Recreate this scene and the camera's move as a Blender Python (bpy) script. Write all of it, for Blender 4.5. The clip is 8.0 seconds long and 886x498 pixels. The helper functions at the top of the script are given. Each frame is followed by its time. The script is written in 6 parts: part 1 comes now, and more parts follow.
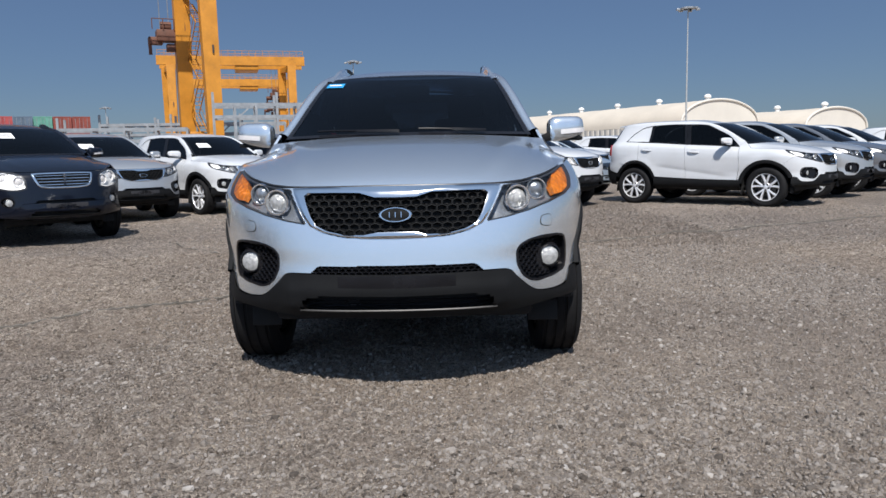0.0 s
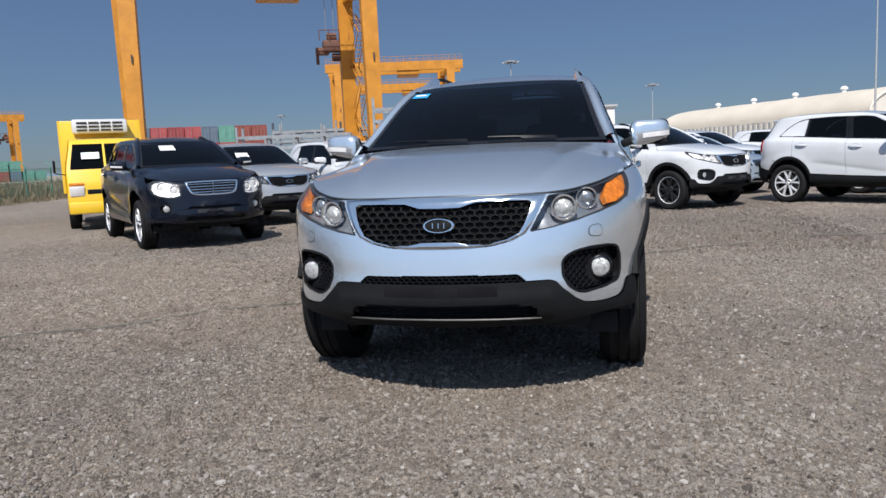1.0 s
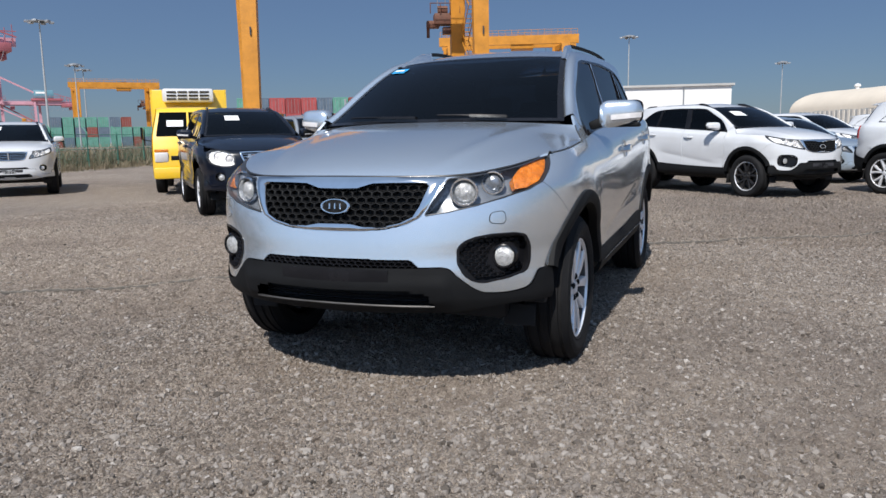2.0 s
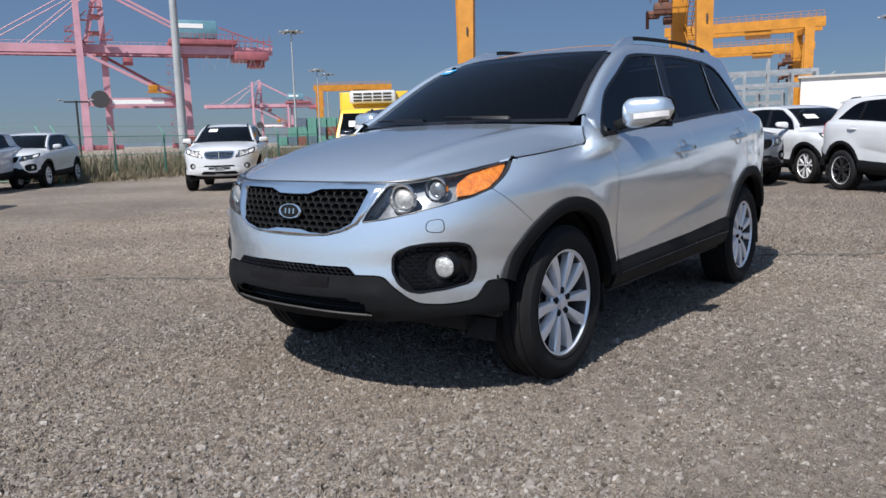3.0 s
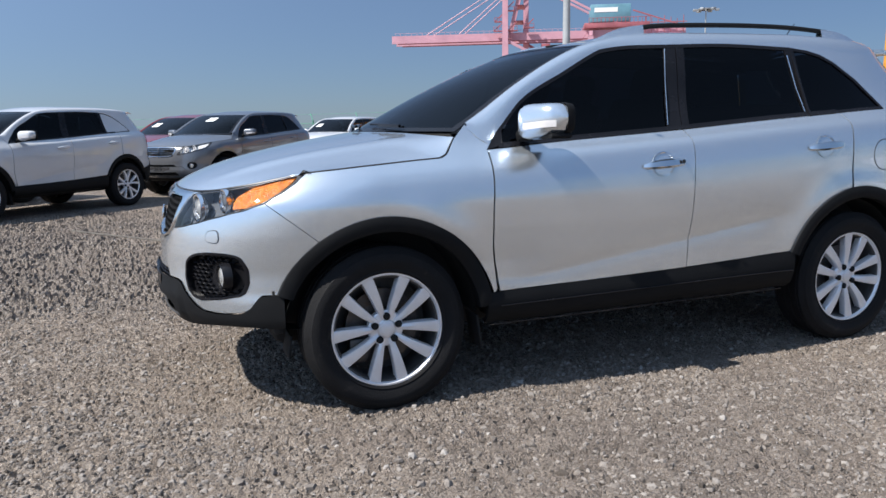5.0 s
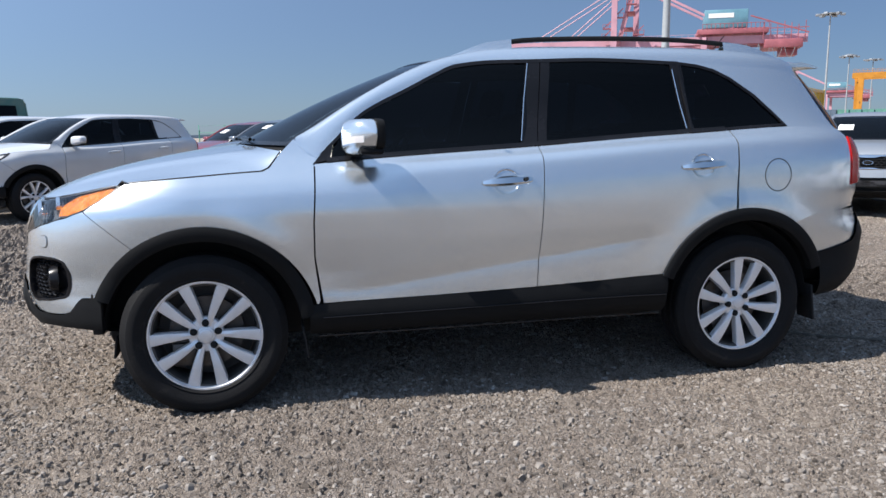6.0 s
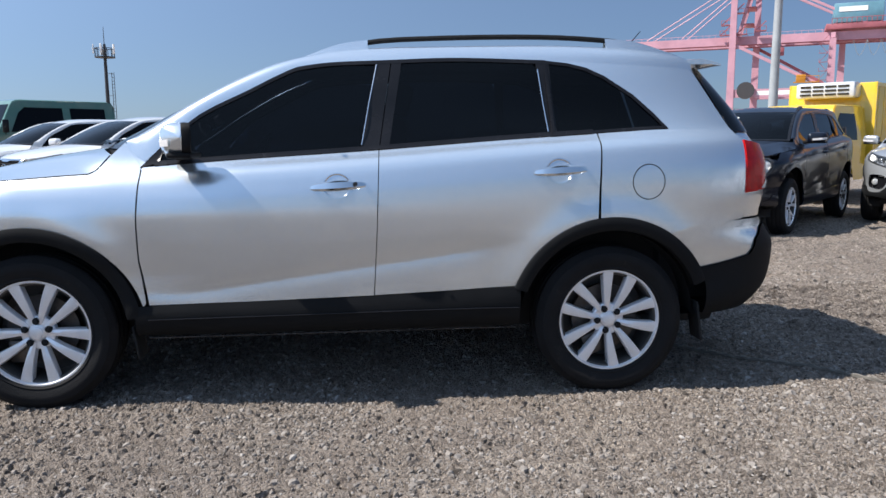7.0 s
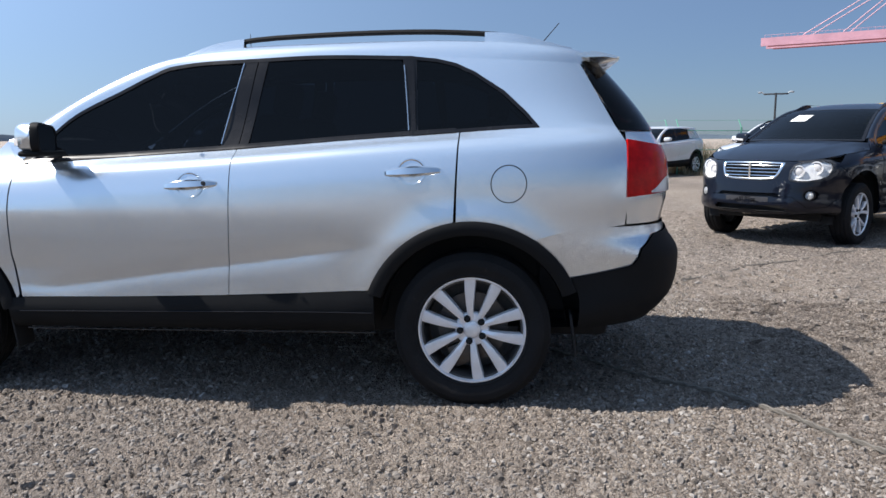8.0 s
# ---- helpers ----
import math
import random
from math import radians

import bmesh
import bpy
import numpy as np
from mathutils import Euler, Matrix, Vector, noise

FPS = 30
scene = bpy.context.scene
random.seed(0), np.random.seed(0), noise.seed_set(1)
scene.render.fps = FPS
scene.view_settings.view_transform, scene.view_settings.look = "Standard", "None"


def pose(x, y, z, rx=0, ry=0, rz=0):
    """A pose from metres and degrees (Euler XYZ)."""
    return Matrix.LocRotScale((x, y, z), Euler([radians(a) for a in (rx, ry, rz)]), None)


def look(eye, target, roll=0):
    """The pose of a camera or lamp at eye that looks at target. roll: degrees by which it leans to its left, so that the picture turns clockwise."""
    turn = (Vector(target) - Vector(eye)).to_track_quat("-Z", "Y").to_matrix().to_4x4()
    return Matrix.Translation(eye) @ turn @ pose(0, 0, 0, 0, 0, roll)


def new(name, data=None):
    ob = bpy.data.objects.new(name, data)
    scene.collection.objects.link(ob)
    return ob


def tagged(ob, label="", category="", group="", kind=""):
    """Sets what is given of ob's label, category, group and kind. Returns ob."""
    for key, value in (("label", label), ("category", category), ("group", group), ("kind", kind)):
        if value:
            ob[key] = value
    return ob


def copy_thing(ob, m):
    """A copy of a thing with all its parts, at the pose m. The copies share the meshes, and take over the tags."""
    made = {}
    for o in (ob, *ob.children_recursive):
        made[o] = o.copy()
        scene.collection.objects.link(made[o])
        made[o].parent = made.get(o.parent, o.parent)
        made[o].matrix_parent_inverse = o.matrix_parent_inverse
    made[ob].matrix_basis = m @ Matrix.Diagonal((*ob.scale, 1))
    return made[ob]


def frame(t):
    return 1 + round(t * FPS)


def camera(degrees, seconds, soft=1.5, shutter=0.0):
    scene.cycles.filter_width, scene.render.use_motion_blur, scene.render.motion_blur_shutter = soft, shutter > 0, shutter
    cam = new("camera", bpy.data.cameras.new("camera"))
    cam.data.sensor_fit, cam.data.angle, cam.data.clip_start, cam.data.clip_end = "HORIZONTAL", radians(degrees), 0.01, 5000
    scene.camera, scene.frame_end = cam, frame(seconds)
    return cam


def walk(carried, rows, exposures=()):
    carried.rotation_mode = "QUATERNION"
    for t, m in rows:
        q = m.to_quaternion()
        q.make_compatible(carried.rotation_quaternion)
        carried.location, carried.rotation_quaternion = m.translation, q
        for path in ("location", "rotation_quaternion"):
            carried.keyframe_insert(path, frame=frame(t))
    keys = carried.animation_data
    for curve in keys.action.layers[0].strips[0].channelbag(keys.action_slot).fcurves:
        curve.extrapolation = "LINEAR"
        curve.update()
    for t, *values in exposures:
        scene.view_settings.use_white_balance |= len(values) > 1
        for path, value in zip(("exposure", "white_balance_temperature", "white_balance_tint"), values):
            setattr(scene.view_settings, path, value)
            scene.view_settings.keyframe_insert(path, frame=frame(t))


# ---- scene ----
cam = camera(61.4, 8.0)
PATH = [
    (0, (0.239, -4.125, 1.099), (0.219, -2.141, 0.845), -1.3),
    (0.5, (0.364, -4.119, 1.106), (0.218, -2.141, 0.848), -2.3),
    (1, (0.755, -4.091, 1.137), (0.313, -2.156, 0.895), -2.6),
    (1.5, (1.155, -3.92, 1.101), (0.558, -2.032, 0.818), -0.5),
    (1.7, (1.334, -3.835, 1.11), (0.706, -1.959, 0.819), -0.7),
    (2.8, (2.374, -3.187, 1.147), (1.248, -1.561, 0.848), -1.4),
    (3, (2.567, -3.022, 1.138), (1.34, -1.47, 0.843), -1.6),
    (3.5, (2.972, -2.578, 1.14), (1.486, -1.274, 0.837), -0.7),
    (4, (3.316, -2.046, 1.165), (1.733, -0.865, 0.847), -0.6),
    (4.5, (3.629, -1.498, 1.19), (1.904, -0.537, 0.873), -0.0),
    (4.7, (3.733, -1.265, 1.209), (1.96, -0.398, 0.886), -0.5),
    (5.8, (4.243, 0.049, 1.223), (2.317, 0.502, 0.931), -0.2),
    (6, (4.29, 0.287, 1.238), (2.366, 0.742, 0.941), -0.2),
    (6.5, (4.396, 0.923, 1.247), (2.43, 1.147, 0.956), -0.4),
    (7, (4.381, 1.584, 1.245), (2.409, 1.753, 0.952), -0.2),
    (7.5, (4.364, 2.238, 1.249), (2.387, 2.157, 0.959), -0.8),
    (8, (4.245, 2.896, 1.236), (2.276, 2.703, 0.945), -0.2),
]
walk(cam, [(t, look(eye, target, roll)) for t, eye, target, roll in PATH],
     [(0.0, 0.32), (0.5, 0.35), (1.5, 0.34), (3.0, 0.42), (4.0, 0.54), (4.7, 0.66), (6.0, 0.76), (8.0, 0.80)])

# ---- world, sun and exposure ----
SUN_FROM = Vector((0.065, -0.82, 1.0)).normalized()
ELEVATION = math.asin(SUN_FROM.z)
world = bpy.data.worlds.new("sky")
scene.world = world
world.use_nodes = True
wn, wl = world.node_tree.nodes, world.node_tree.links
sky = wn.new("ShaderNodeTexSky")
sky.sky_type, sky.sun_disc = "NISHITA", False
sky.sun_elevation, sky.sun_rotation = ELEVATION, math.pi - math.atan2(SUN_FROM.x, -SUN_FROM.y)
sky.altitude, sky.air_density, sky.dust_density, sky.ozone_density = 0.0, 1.0, 0.25, 2.5
wn["Background"].inputs["Strength"].default_value = 0.058
tint = wn.new("ShaderNodeMix")
tint.data_type, tint.blend_type = "RGBA", "MULTIPLY"
tint.inputs[0].default_value, tint.inputs[7].default_value = 1.0, (.31, .39, .54, 1)
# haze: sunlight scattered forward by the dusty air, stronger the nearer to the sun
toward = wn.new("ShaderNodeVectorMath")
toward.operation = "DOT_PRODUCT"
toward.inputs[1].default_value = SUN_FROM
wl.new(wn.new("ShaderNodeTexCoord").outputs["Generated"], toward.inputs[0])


def sky_math(op, a, b):
    k = wn.new("ShaderNodeMath")
    k.operation = op
    for sock, val in zip(k.inputs, (a, b)):
        if isinstance(val, (int, float)):
            sock.default_value = val
        else:
            wl.new(val, sock)
    return k.outputs[0]


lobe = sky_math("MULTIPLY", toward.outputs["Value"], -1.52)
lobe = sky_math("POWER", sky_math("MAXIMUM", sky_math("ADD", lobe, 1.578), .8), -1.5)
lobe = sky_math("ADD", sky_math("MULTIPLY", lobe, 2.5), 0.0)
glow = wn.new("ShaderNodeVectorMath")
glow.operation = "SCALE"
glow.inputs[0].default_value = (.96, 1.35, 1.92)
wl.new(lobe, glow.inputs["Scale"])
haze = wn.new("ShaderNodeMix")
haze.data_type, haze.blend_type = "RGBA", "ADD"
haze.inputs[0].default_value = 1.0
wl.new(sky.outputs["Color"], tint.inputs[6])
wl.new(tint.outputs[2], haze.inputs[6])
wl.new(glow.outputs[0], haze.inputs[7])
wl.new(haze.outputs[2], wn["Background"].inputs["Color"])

sun_data = bpy.data.lights.new("sun", "SUN")
sun_data.energy, sun_data.angle, sun_data.color = 4.5, radians(0.55), (1.0, 0.955, 0.9)
sun_ob = new("sun", sun_data)
sun_ob.matrix_basis = look(SUN_FROM * 60, (0, 0, 0))


# ---- small geometry tools ----
import functools


class Geo:
    """Vertices and faces of one mesh in the making."""

    def __init__(self):
        self.v, self.f = [], []

    def add(self, verts, faces):
        k = len(self.v)
        self.v.extend([tuple(p) for p in verts])
        self.f.extend([tuple(k + i for i in face) for face in faces])
        return self

    def grid(self, pts, wrap=False):
        n, m = len(pts), len(pts[0])
        flat = [p for row in pts for p in row]
        faces = []
        for i in range(n - (0 if wrap else 1)):
            for j in range(m - 1):
                a, b = i * m + j, ((i + 1) % n) * m + j
                faces.append((a, b, b + 1, a + 1))
        return self.add(flat, faces)

    def box(self, c, size, turn=None, chamfer=0.0):
        x, y, z = (s / 2 for s in size)
        d = min(chamfer, x * .9, y * .9, z * .9)
        if d <= 0:
            pts = [(sx * x, sy * y, sz * z) for sx in (-1, 1) for sy in (-1, 1) for sz in (-1, 1)]
            faces = [(0, 1, 3, 2), (4, 6, 7, 5), (0, 4, 5, 1), (2, 3, 7, 6), (0, 2, 6, 4), (1, 5, 7, 3)]
        else:
            bm = bmesh.new()
            bmesh.ops.create_cube(bm, size=1.0)
            for v in bm.verts:
                v.co = Vector((v.co.x * 2 * x, v.co.y * 2 * y, v.co.z * 2 * z))
            bmesh.ops.bevel(bm, geom=bm.edges[:], offset=d, segments=2, profile=.5, affect="EDGES")
            bm.verts.index_update()
            pts = [tuple(v.co) for v in bm.verts]
            faces = [tuple(v.index for v in f.verts) for f in bm.faces]
            bm.free()
        m = (turn.to_3x3() if turn else Matrix.Identity(3))
        o = Vector(c)
        return self.add([m @ Vector(p) + o for p in pts], faces)

    def rod(self, a, b, r, r2=None, n=8, caps=True):
        a, b = Vector(a), Vector(b)
        r2 = r if r2 is None else r2
        q = (b - a).to_track_quat("Z", "Y")
        ring = [q @ Vector((math.cos(2 * math.pi * i / n), math.sin(2 * math.pi * i / n), 0)) for i in range(n)]
        pts = [a + p * r for p in ring] + [b + p * r2 for p in ring]
        faces = [(i, (i + 1) % n, n + (i + 1) % n, n + i) for i in range(n)]
        if caps:
            faces += [tuple(range(n))[::-1], tuple(range(n, 2 * n))]
        return self.add(pts, faces)

    def beam(self, a, b, w, h, taper=1.0):
        """A rectangular girder from a to b: w across, h in the upright plane."""
        a, b = Vector(a), Vector(b)
        d = (b - a).normalized()
        up = Vector((0, 0, 1)) if abs(d.z) < .95 else Vector((0, 1, 0))
        s = d.cross(up).normalized()
        u = s.cross(d)
        pts = []
        for p, k in ((a, 1.0), (b, taper)):
            for i, j in ((-1, -1), (1, -1), (1, 1), (-1, 1)):
                pts.append(p + s * (i * w * k / 2) + u * (j * h * k / 2))
        return self.add(pts, [(0, 1, 5, 4), (1, 2, 6, 5), (2, 3, 7, 6), (3, 0, 4, 7), (3, 2, 1, 0), (4, 5, 6, 7)])

    def pipe(self, path, r, n=8):
        path = [Vector(p) for p in path]
        rows = []
        for i, p in enumerate(path):
            d = (path[min(i + 1, len(path) - 1)] - path[max(i - 1, 0)]).normalized()
            q = d.to_track_quat("Z", "Y")
            rows.append([p + q @ Vector((r * math.cos(2 * math.pi * k / n), r * math.sin(2 * math.pi * k / n), 0)) for k in range(n + 1)])
        return self.grid(rows)

    def lathe(self, profile, n=32, m=None):
        """Turns (radius, height) round local z; m places it."""
        m = m or Matrix.Identity(4)
        rows = [[m @ Vector((r * math.cos(2 * math.pi * i / n), r * math.sin(2 * math.pi * i / n), h)) for r, h in profile] for i in range(n)]
        return self.grid(rows, wrap=True)

    def turned(self, m):
        self.v = [tuple(m @ Vector(p)) for p in self.v]
        return self


def face_out(bm, core):
    """Turns each connected piece so that its faces look away from a point inside."""
    bm.faces.ensure_lookup_table()
    seen = set()
    for first in bm.faces:
        if first in seen:
            continue
        seen.add(first)
        piece, todo, total = [], [first], 0.0
        while todo:
            f = todo.pop()
            piece.append(f)
            total += f.calc_area() * f.normal.dot(f.calc_center_median() - core)
            for e in f.edges:
                for o in e.link_faces:
                    if o not in seen:
                        seen.add(o)
                        todo.append(o)
        if total < 0:
            bmesh.ops.reverse_faces(bm, faces=piece)


def link_mesh(name, geo, mat, smooth=38, core=None):
    me = bpy.data.meshes.new(name)
    me.from_pydata([tuple(p) for p in geo.v], [], geo.f)
    bm = bmesh.new()
    bm.from_mesh(me)
    bmesh.ops.remove_doubles(bm, verts=bm.verts, dist=1e-5)
    bmesh.ops.recalc_face_normals(bm, faces=bm.faces)
    if core is not None:
        bm.normal_update()
        face_out(bm, core)
    bm.to_mesh(me)
    bm.free()
    for m in (mat if isinstance(mat, (list, tuple)) else [mat]):
        me.materials.append(m)
    if smooth:
        me.polygons.foreach_set("use_smooth", [True] * len(me.polygons))
        me.set_sharp_from_angle(angle=radians(smooth))
    return me


def part(name, geo, mat, parent=None, label="", smooth=38, at=None):
    """One mesh object under a thing or a part."""
    ob = new(name, geo if isinstance(geo, bpy.types.Mesh) else link_mesh(name, geo, mat, smooth))
    ob.parent = parent
    if at is not None:
        ob.matrix_basis = at
    if label:
        ob["label"] = label
    return ob


def thing(name, label, category, group="", at=None, kind=""):
    """An Empty at a thing's base, which carries its parts."""
    ob = new(name)
    ob.empty_display_size = .2
    if at is not None:
        ob.matrix_basis = at
    return tagged(ob, label, category, group, kind)


def solo(name, geo, mat, label, category, group="", kind="", at=None, smooth=38):
    """A thing of one mesh."""
    return tagged(part(name, geo, mat, None, "", smooth, at), label, category, group, kind)


def spline(xs, ys):
    """A smooth curve through points, with no overshoot."""
    xs, ys = [float(x) for x in xs], [float(y) for y in ys]
    h = [b - a for a, b in zip(xs, xs[1:])]
    d = [(b - a) / k for a, b, k in zip(ys, ys[1:], h)]
    m = [d[0]] + [0 if p * q <= 0 else 2 * p * q / (p + q) for p, q in zip(d, d[1:])] + [d[-1]]
    last = len(xs) - 1

    def at(x):
        if x <= xs[0]:
            return ys[0] + m[0] * (x - xs[0])
        if x >= xs[-1]:
            return ys[-1] + m[-1] * (x - xs[-1])
        i = 0
        while i < last - 1 and xs[i + 1] < x:
            i += 1
        t = (x - xs[i]) / h[i]
        t2, t3 = t * t, t * t * t
        return (2 * t3 - 3 * t2 + 1) * ys[i] + (t3 - 2 * t2 + t) * h[i] * m[i] + (3 * t2 - 2 * t3) * ys[i + 1] + (t3 - t2) * h[i] * m[i + 1]
    return at


def ease(a, b, x):
    t = min(1.0, max(0.0, (x - a) / (b - a)))
    return t * t * (3 - 2 * t)


def along(line, n):
    """n points spread evenly along a line of 2D or 3D points."""
    p = np.array(line, float)
    s = np.concatenate([[0], np.cumsum(np.linalg.norm(np.diff(p, axis=0), axis=1))])
    return np.stack([np.interp(np.linspace(0, s[-1], n), s, p[:, k]) for k in range(p.shape[1])], 1)


def rounded(line, step=0.01, soft=2):
    """Cuts the corners of a closed outline."""
    p = [np.array(q, float) for q in line]
    for _ in range(soft):
        out = []
        for i in range(len(p)):
            a, b = p[i], p[(i + 1) % len(p)]
            d = np.linalg.norm(b - a)
            k = min(.25, step / d) if d > 0 else .25
            out += [a + (b - a) * k, b - (b - a) * k]
        p = out
        step *= .5
    return [tuple(q) for q in p]


def coons(bottom, top, left, right, nu, nv):
    """A net of points between four lines."""
    b, t, l, r = along(bottom, nu), along(top, nu), along(left, nv), along(right, nv)
    out = []
    for i in range(nu):
        u = i / (nu - 1)
        row = []
        for j in range(nv):
            v = j / (nv - 1)
            row.append((1 - v) * b[i] + v * t[i] + (1 - u) * l[j] + u * r[j]
                       - ((1 - u) * (1 - v) * b[0] + u * (1 - v) * b[-1] + (1 - u) * v * t[0] + u * v * t[-1]))
        out.append(row)
    return out


def sheet(geo, net, depth=0.014):
    """Adds a sheet of points with its edges folded in by depth."""
    p = np.array(net, float)
    geo.grid([[tuple(q) for q in row] for row in p])
    if not depth:
        return geo
    n, m = p.shape[:2]
    du, dv = np.gradient(p, axis=0), np.gradient(p, axis=1)
    nor = np.cross(du, dv)
    nor /= np.linalg.norm(nor, axis=2, keepdims=True) + 1e-12
    mid = p.reshape(-1, 3).mean(0)
    edge = [(i, 0) for i in range(n)] + [(n - 1, j) for j in range(1, m)] + [(i, m - 1) for i in range(n - 2, -1, -1)] + [(0, j) for j in range(m - 2, 0, -1)]
    sign = depth if (np.mean([np.dot(nor[i, j], p[i, j] - CORE) for i, j in edge]) > 0) else -depth
    a = [tuple(p[i, j]) for i, j in edge]
    b = [tuple(p[i, j] - nor[i, j] * sign) for i, j in edge]
    k = len(a)
    return geo.add(a + b, [(i, (i + 1) % k, k + (i + 1) % k, k + i) for i in range(k)])


CORE = np.array((0.0, 1.4, 0.7))


def columns(outline, nx, ny, axis=0):
    """A net inside an outline: columns along one axis, each from its lowest to its highest edge."""
    p = np.array(list(outline) + [outline[0]], float)
    a, b = p[:, axis], p[:, 1 - axis]
    lo, hi = a.min(), a.max()
    net = []
    for i in range(nx):
        f = .5 - .5 * math.cos(math.pi * i / (nx - 1))
        s = lo + (hi - lo) * (f * .9998 + .0001)
        hits = []
        for k in range(len(a) - 1):
            if (a[k] - s) * (a[k + 1] - s) <= 0 and a[k] != a[k + 1]:
                hits.append(b[k] + (b[k + 1] - b[k]) * (s - a[k]) / (a[k + 1] - a[k]))
        if not hits:
            continue
        h0, h1 = min(hits), max(hits)
        row = [(s, h0 + (h1 - h0) * j / (ny - 1)) for j in range(ny)]
        net.append(row if axis == 0 else [(q, w) for w, q in row])
    return net


def offset(outline, d):
    """An outline moved outward (d > 0) or inward."""
    p = [np.array(q, float) for q in outline]
    n = len(p)
    area = sum(p[i][0] * p[(i + 1) % n][1] - p[(i + 1) % n][0] * p[i][1] for i in range(n))
    sg = 1 if area > 0 else -1
    out = []
    for i in range(n):
        e0, e1 = p[i] - p[i - 1], p[(i + 1) % n] - p[i]
        e0, e1 = e0 / (np.linalg.norm(e0) + 1e-12), e1 / (np.linalg.norm(e1) + 1e-12)
        nn = np.array((e0[1] + e1[1], -e0[0] - e1[0])) * sg
        q = np.linalg.norm(nn)
        nn = nn / q if q > 1e-6 else np.array((e1[1], -e1[0])) * sg
        out.append(tuple(p[i] + nn * d / max(.5, q / 2)))
    return out


def inside(pt, outline):
    x, y = pt
    c = False
    for i in range(len(outline)):
        (x0, y0), (x1, y1) = outline[i - 1], outline[i]
        if (y0 > y) != (y1 > y) and x < (x1 - x0) * (y - y0) / (y1 - y0) + x0:
            c = not c
    return c


def band(geo, outline, width, fn, proud=.004, sink=.006, inner=None):
    """A raised trim strip along a closed outline on a surface fn(a, b, off)."""
    o, i = outline, inner or offset(outline, -width)
    m = [tuple((np.array(p) + np.array(q)) / 2) for p, q in zip(o, i)]
    rows = [[fn(*p, -sink) for p in o], [fn(*p, proud * .7) for p in o], [fn(*p, proud) for p in m], [fn(*p, proud * .7) for p in i], [fn(*p, -sink) for p in i]]
    rows = [[rows[k][j] for k in range(5)] for j in range(len(o))]
    return geo.grid(rows, wrap=True)


# ---- materials ----
def material(name):
    m = bpy.data.materials.new(name)
    m.use_nodes = True
    n, l = m.node_tree.nodes, m.node_tree.links
    return m, n, l, n["Principled BSDF"]


def noise_node(n, l, scale, detail=4, rough=.6, coords=None):
    k = n.new("ShaderNodeTexNoise")
    k.inputs["Scale"].default_value, k.inputs["Detail"].default_value, k.inputs["Roughness"].default_value = scale, detail, rough
    if coords:
        l.new(coords, k.inputs["Vector"])
    return k


def ramp_node(n, l, src, stops):
    r = n.new("ShaderNodeValToRGB")
    while len(r.color_ramp.elements) < len(stops):
        r.color_ramp.elements.new(.5)
    for e, (p, c) in zip(r.color_ramp.elements, stops):
        e.position, e.color = p, (c if len(c) == 4 else (*c, 1))
    l.new(src, r.inputs["Fac"])
    return r


def mixed(n, l, fac, a, b, mode="MIX"):
    x = n.new("ShaderNodeMix")
    x.data_type, x.blend_type = "RGBA", mode
    for sock, val in ((x.inputs[0], fac), (x.inputs[6], a), (x.inputs[7], b)):
        if isinstance(val, (int, float)):
            sock.default_value = val
        elif isinstance(val, (tuple, list)):
            sock.default_value = (*val, 1) if len(val) == 3 else val
        else:
            l.new(val, sock)
    return x.outputs[2]


def surface(name, color, rough=.5, metal=0.0, vary=.12, scale=6.0, fine=80.0, bump=.0, coat=0.0, spread=.12, dirt=None, dirt_at=.55):
    """A surface with two scales of variation in colour and gloss, and a little relief."""
    m, n, l, b = material(name)
    co = n.new("ShaderNodeTexCoord").outputs["Object"]
    big, small = noise_node(n, l, scale, 5, .6, co), noise_node(n, l, fine, 3, .6, co)
    dark = tuple(c * (1 - vary) for c in color)
    light = tuple(min(1, c * (1 + vary)) for c in color)
    col = ramp_node(n, l, big.outputs["Fac"], [(.3, dark), (.7, light)]).outputs["Color"]
    g = ramp_node(n, l, small.outputs["Fac"], [(.3, (1 - vary * .5,) * 3), (.7, (1, 1, 1))]).outputs["Color"]
    col = mixed(n, l, 1.0, col, g, "MULTIPLY")
    if dirt:
        d = ramp_node(n, l, noise_node(n, l, scale * 1.7, 6, .7, co).outputs["Fac"], [(dirt_at, (0, 0, 0)), (dirt_at + .2, (1, 1, 1))])
        col = mixed(n, l, d.outputs["Color"], col, dirt)
    l.new(col, b.inputs["Base Color"])
    r = n.new("ShaderNodeMapRange")
    r.inputs["To Min"].default_value, r.inputs["To Max"].default_value = max(.02, rough - spread), min(1, rough + spread)
    l.new(big.outputs["Fac"], r.inputs["Value"])
    l.new(r.outputs["Result"], b.inputs["Roughness"])
    b.inputs["Metallic"].default_value = metal
    b.inputs["Coat Weight"].default_value, b.inputs["Coat Roughness"].default_value = coat, .03
    if bump:
        k = n.new("ShaderNodeBump")
        k.inputs["Strength"].default_value, k.inputs["Distance"].default_value = bump, .01
        l.new(small.outputs["Fac"], k.inputs["Height"])
        l.new(k.outputs["Normal"], b.inputs["Normal"])
    return m


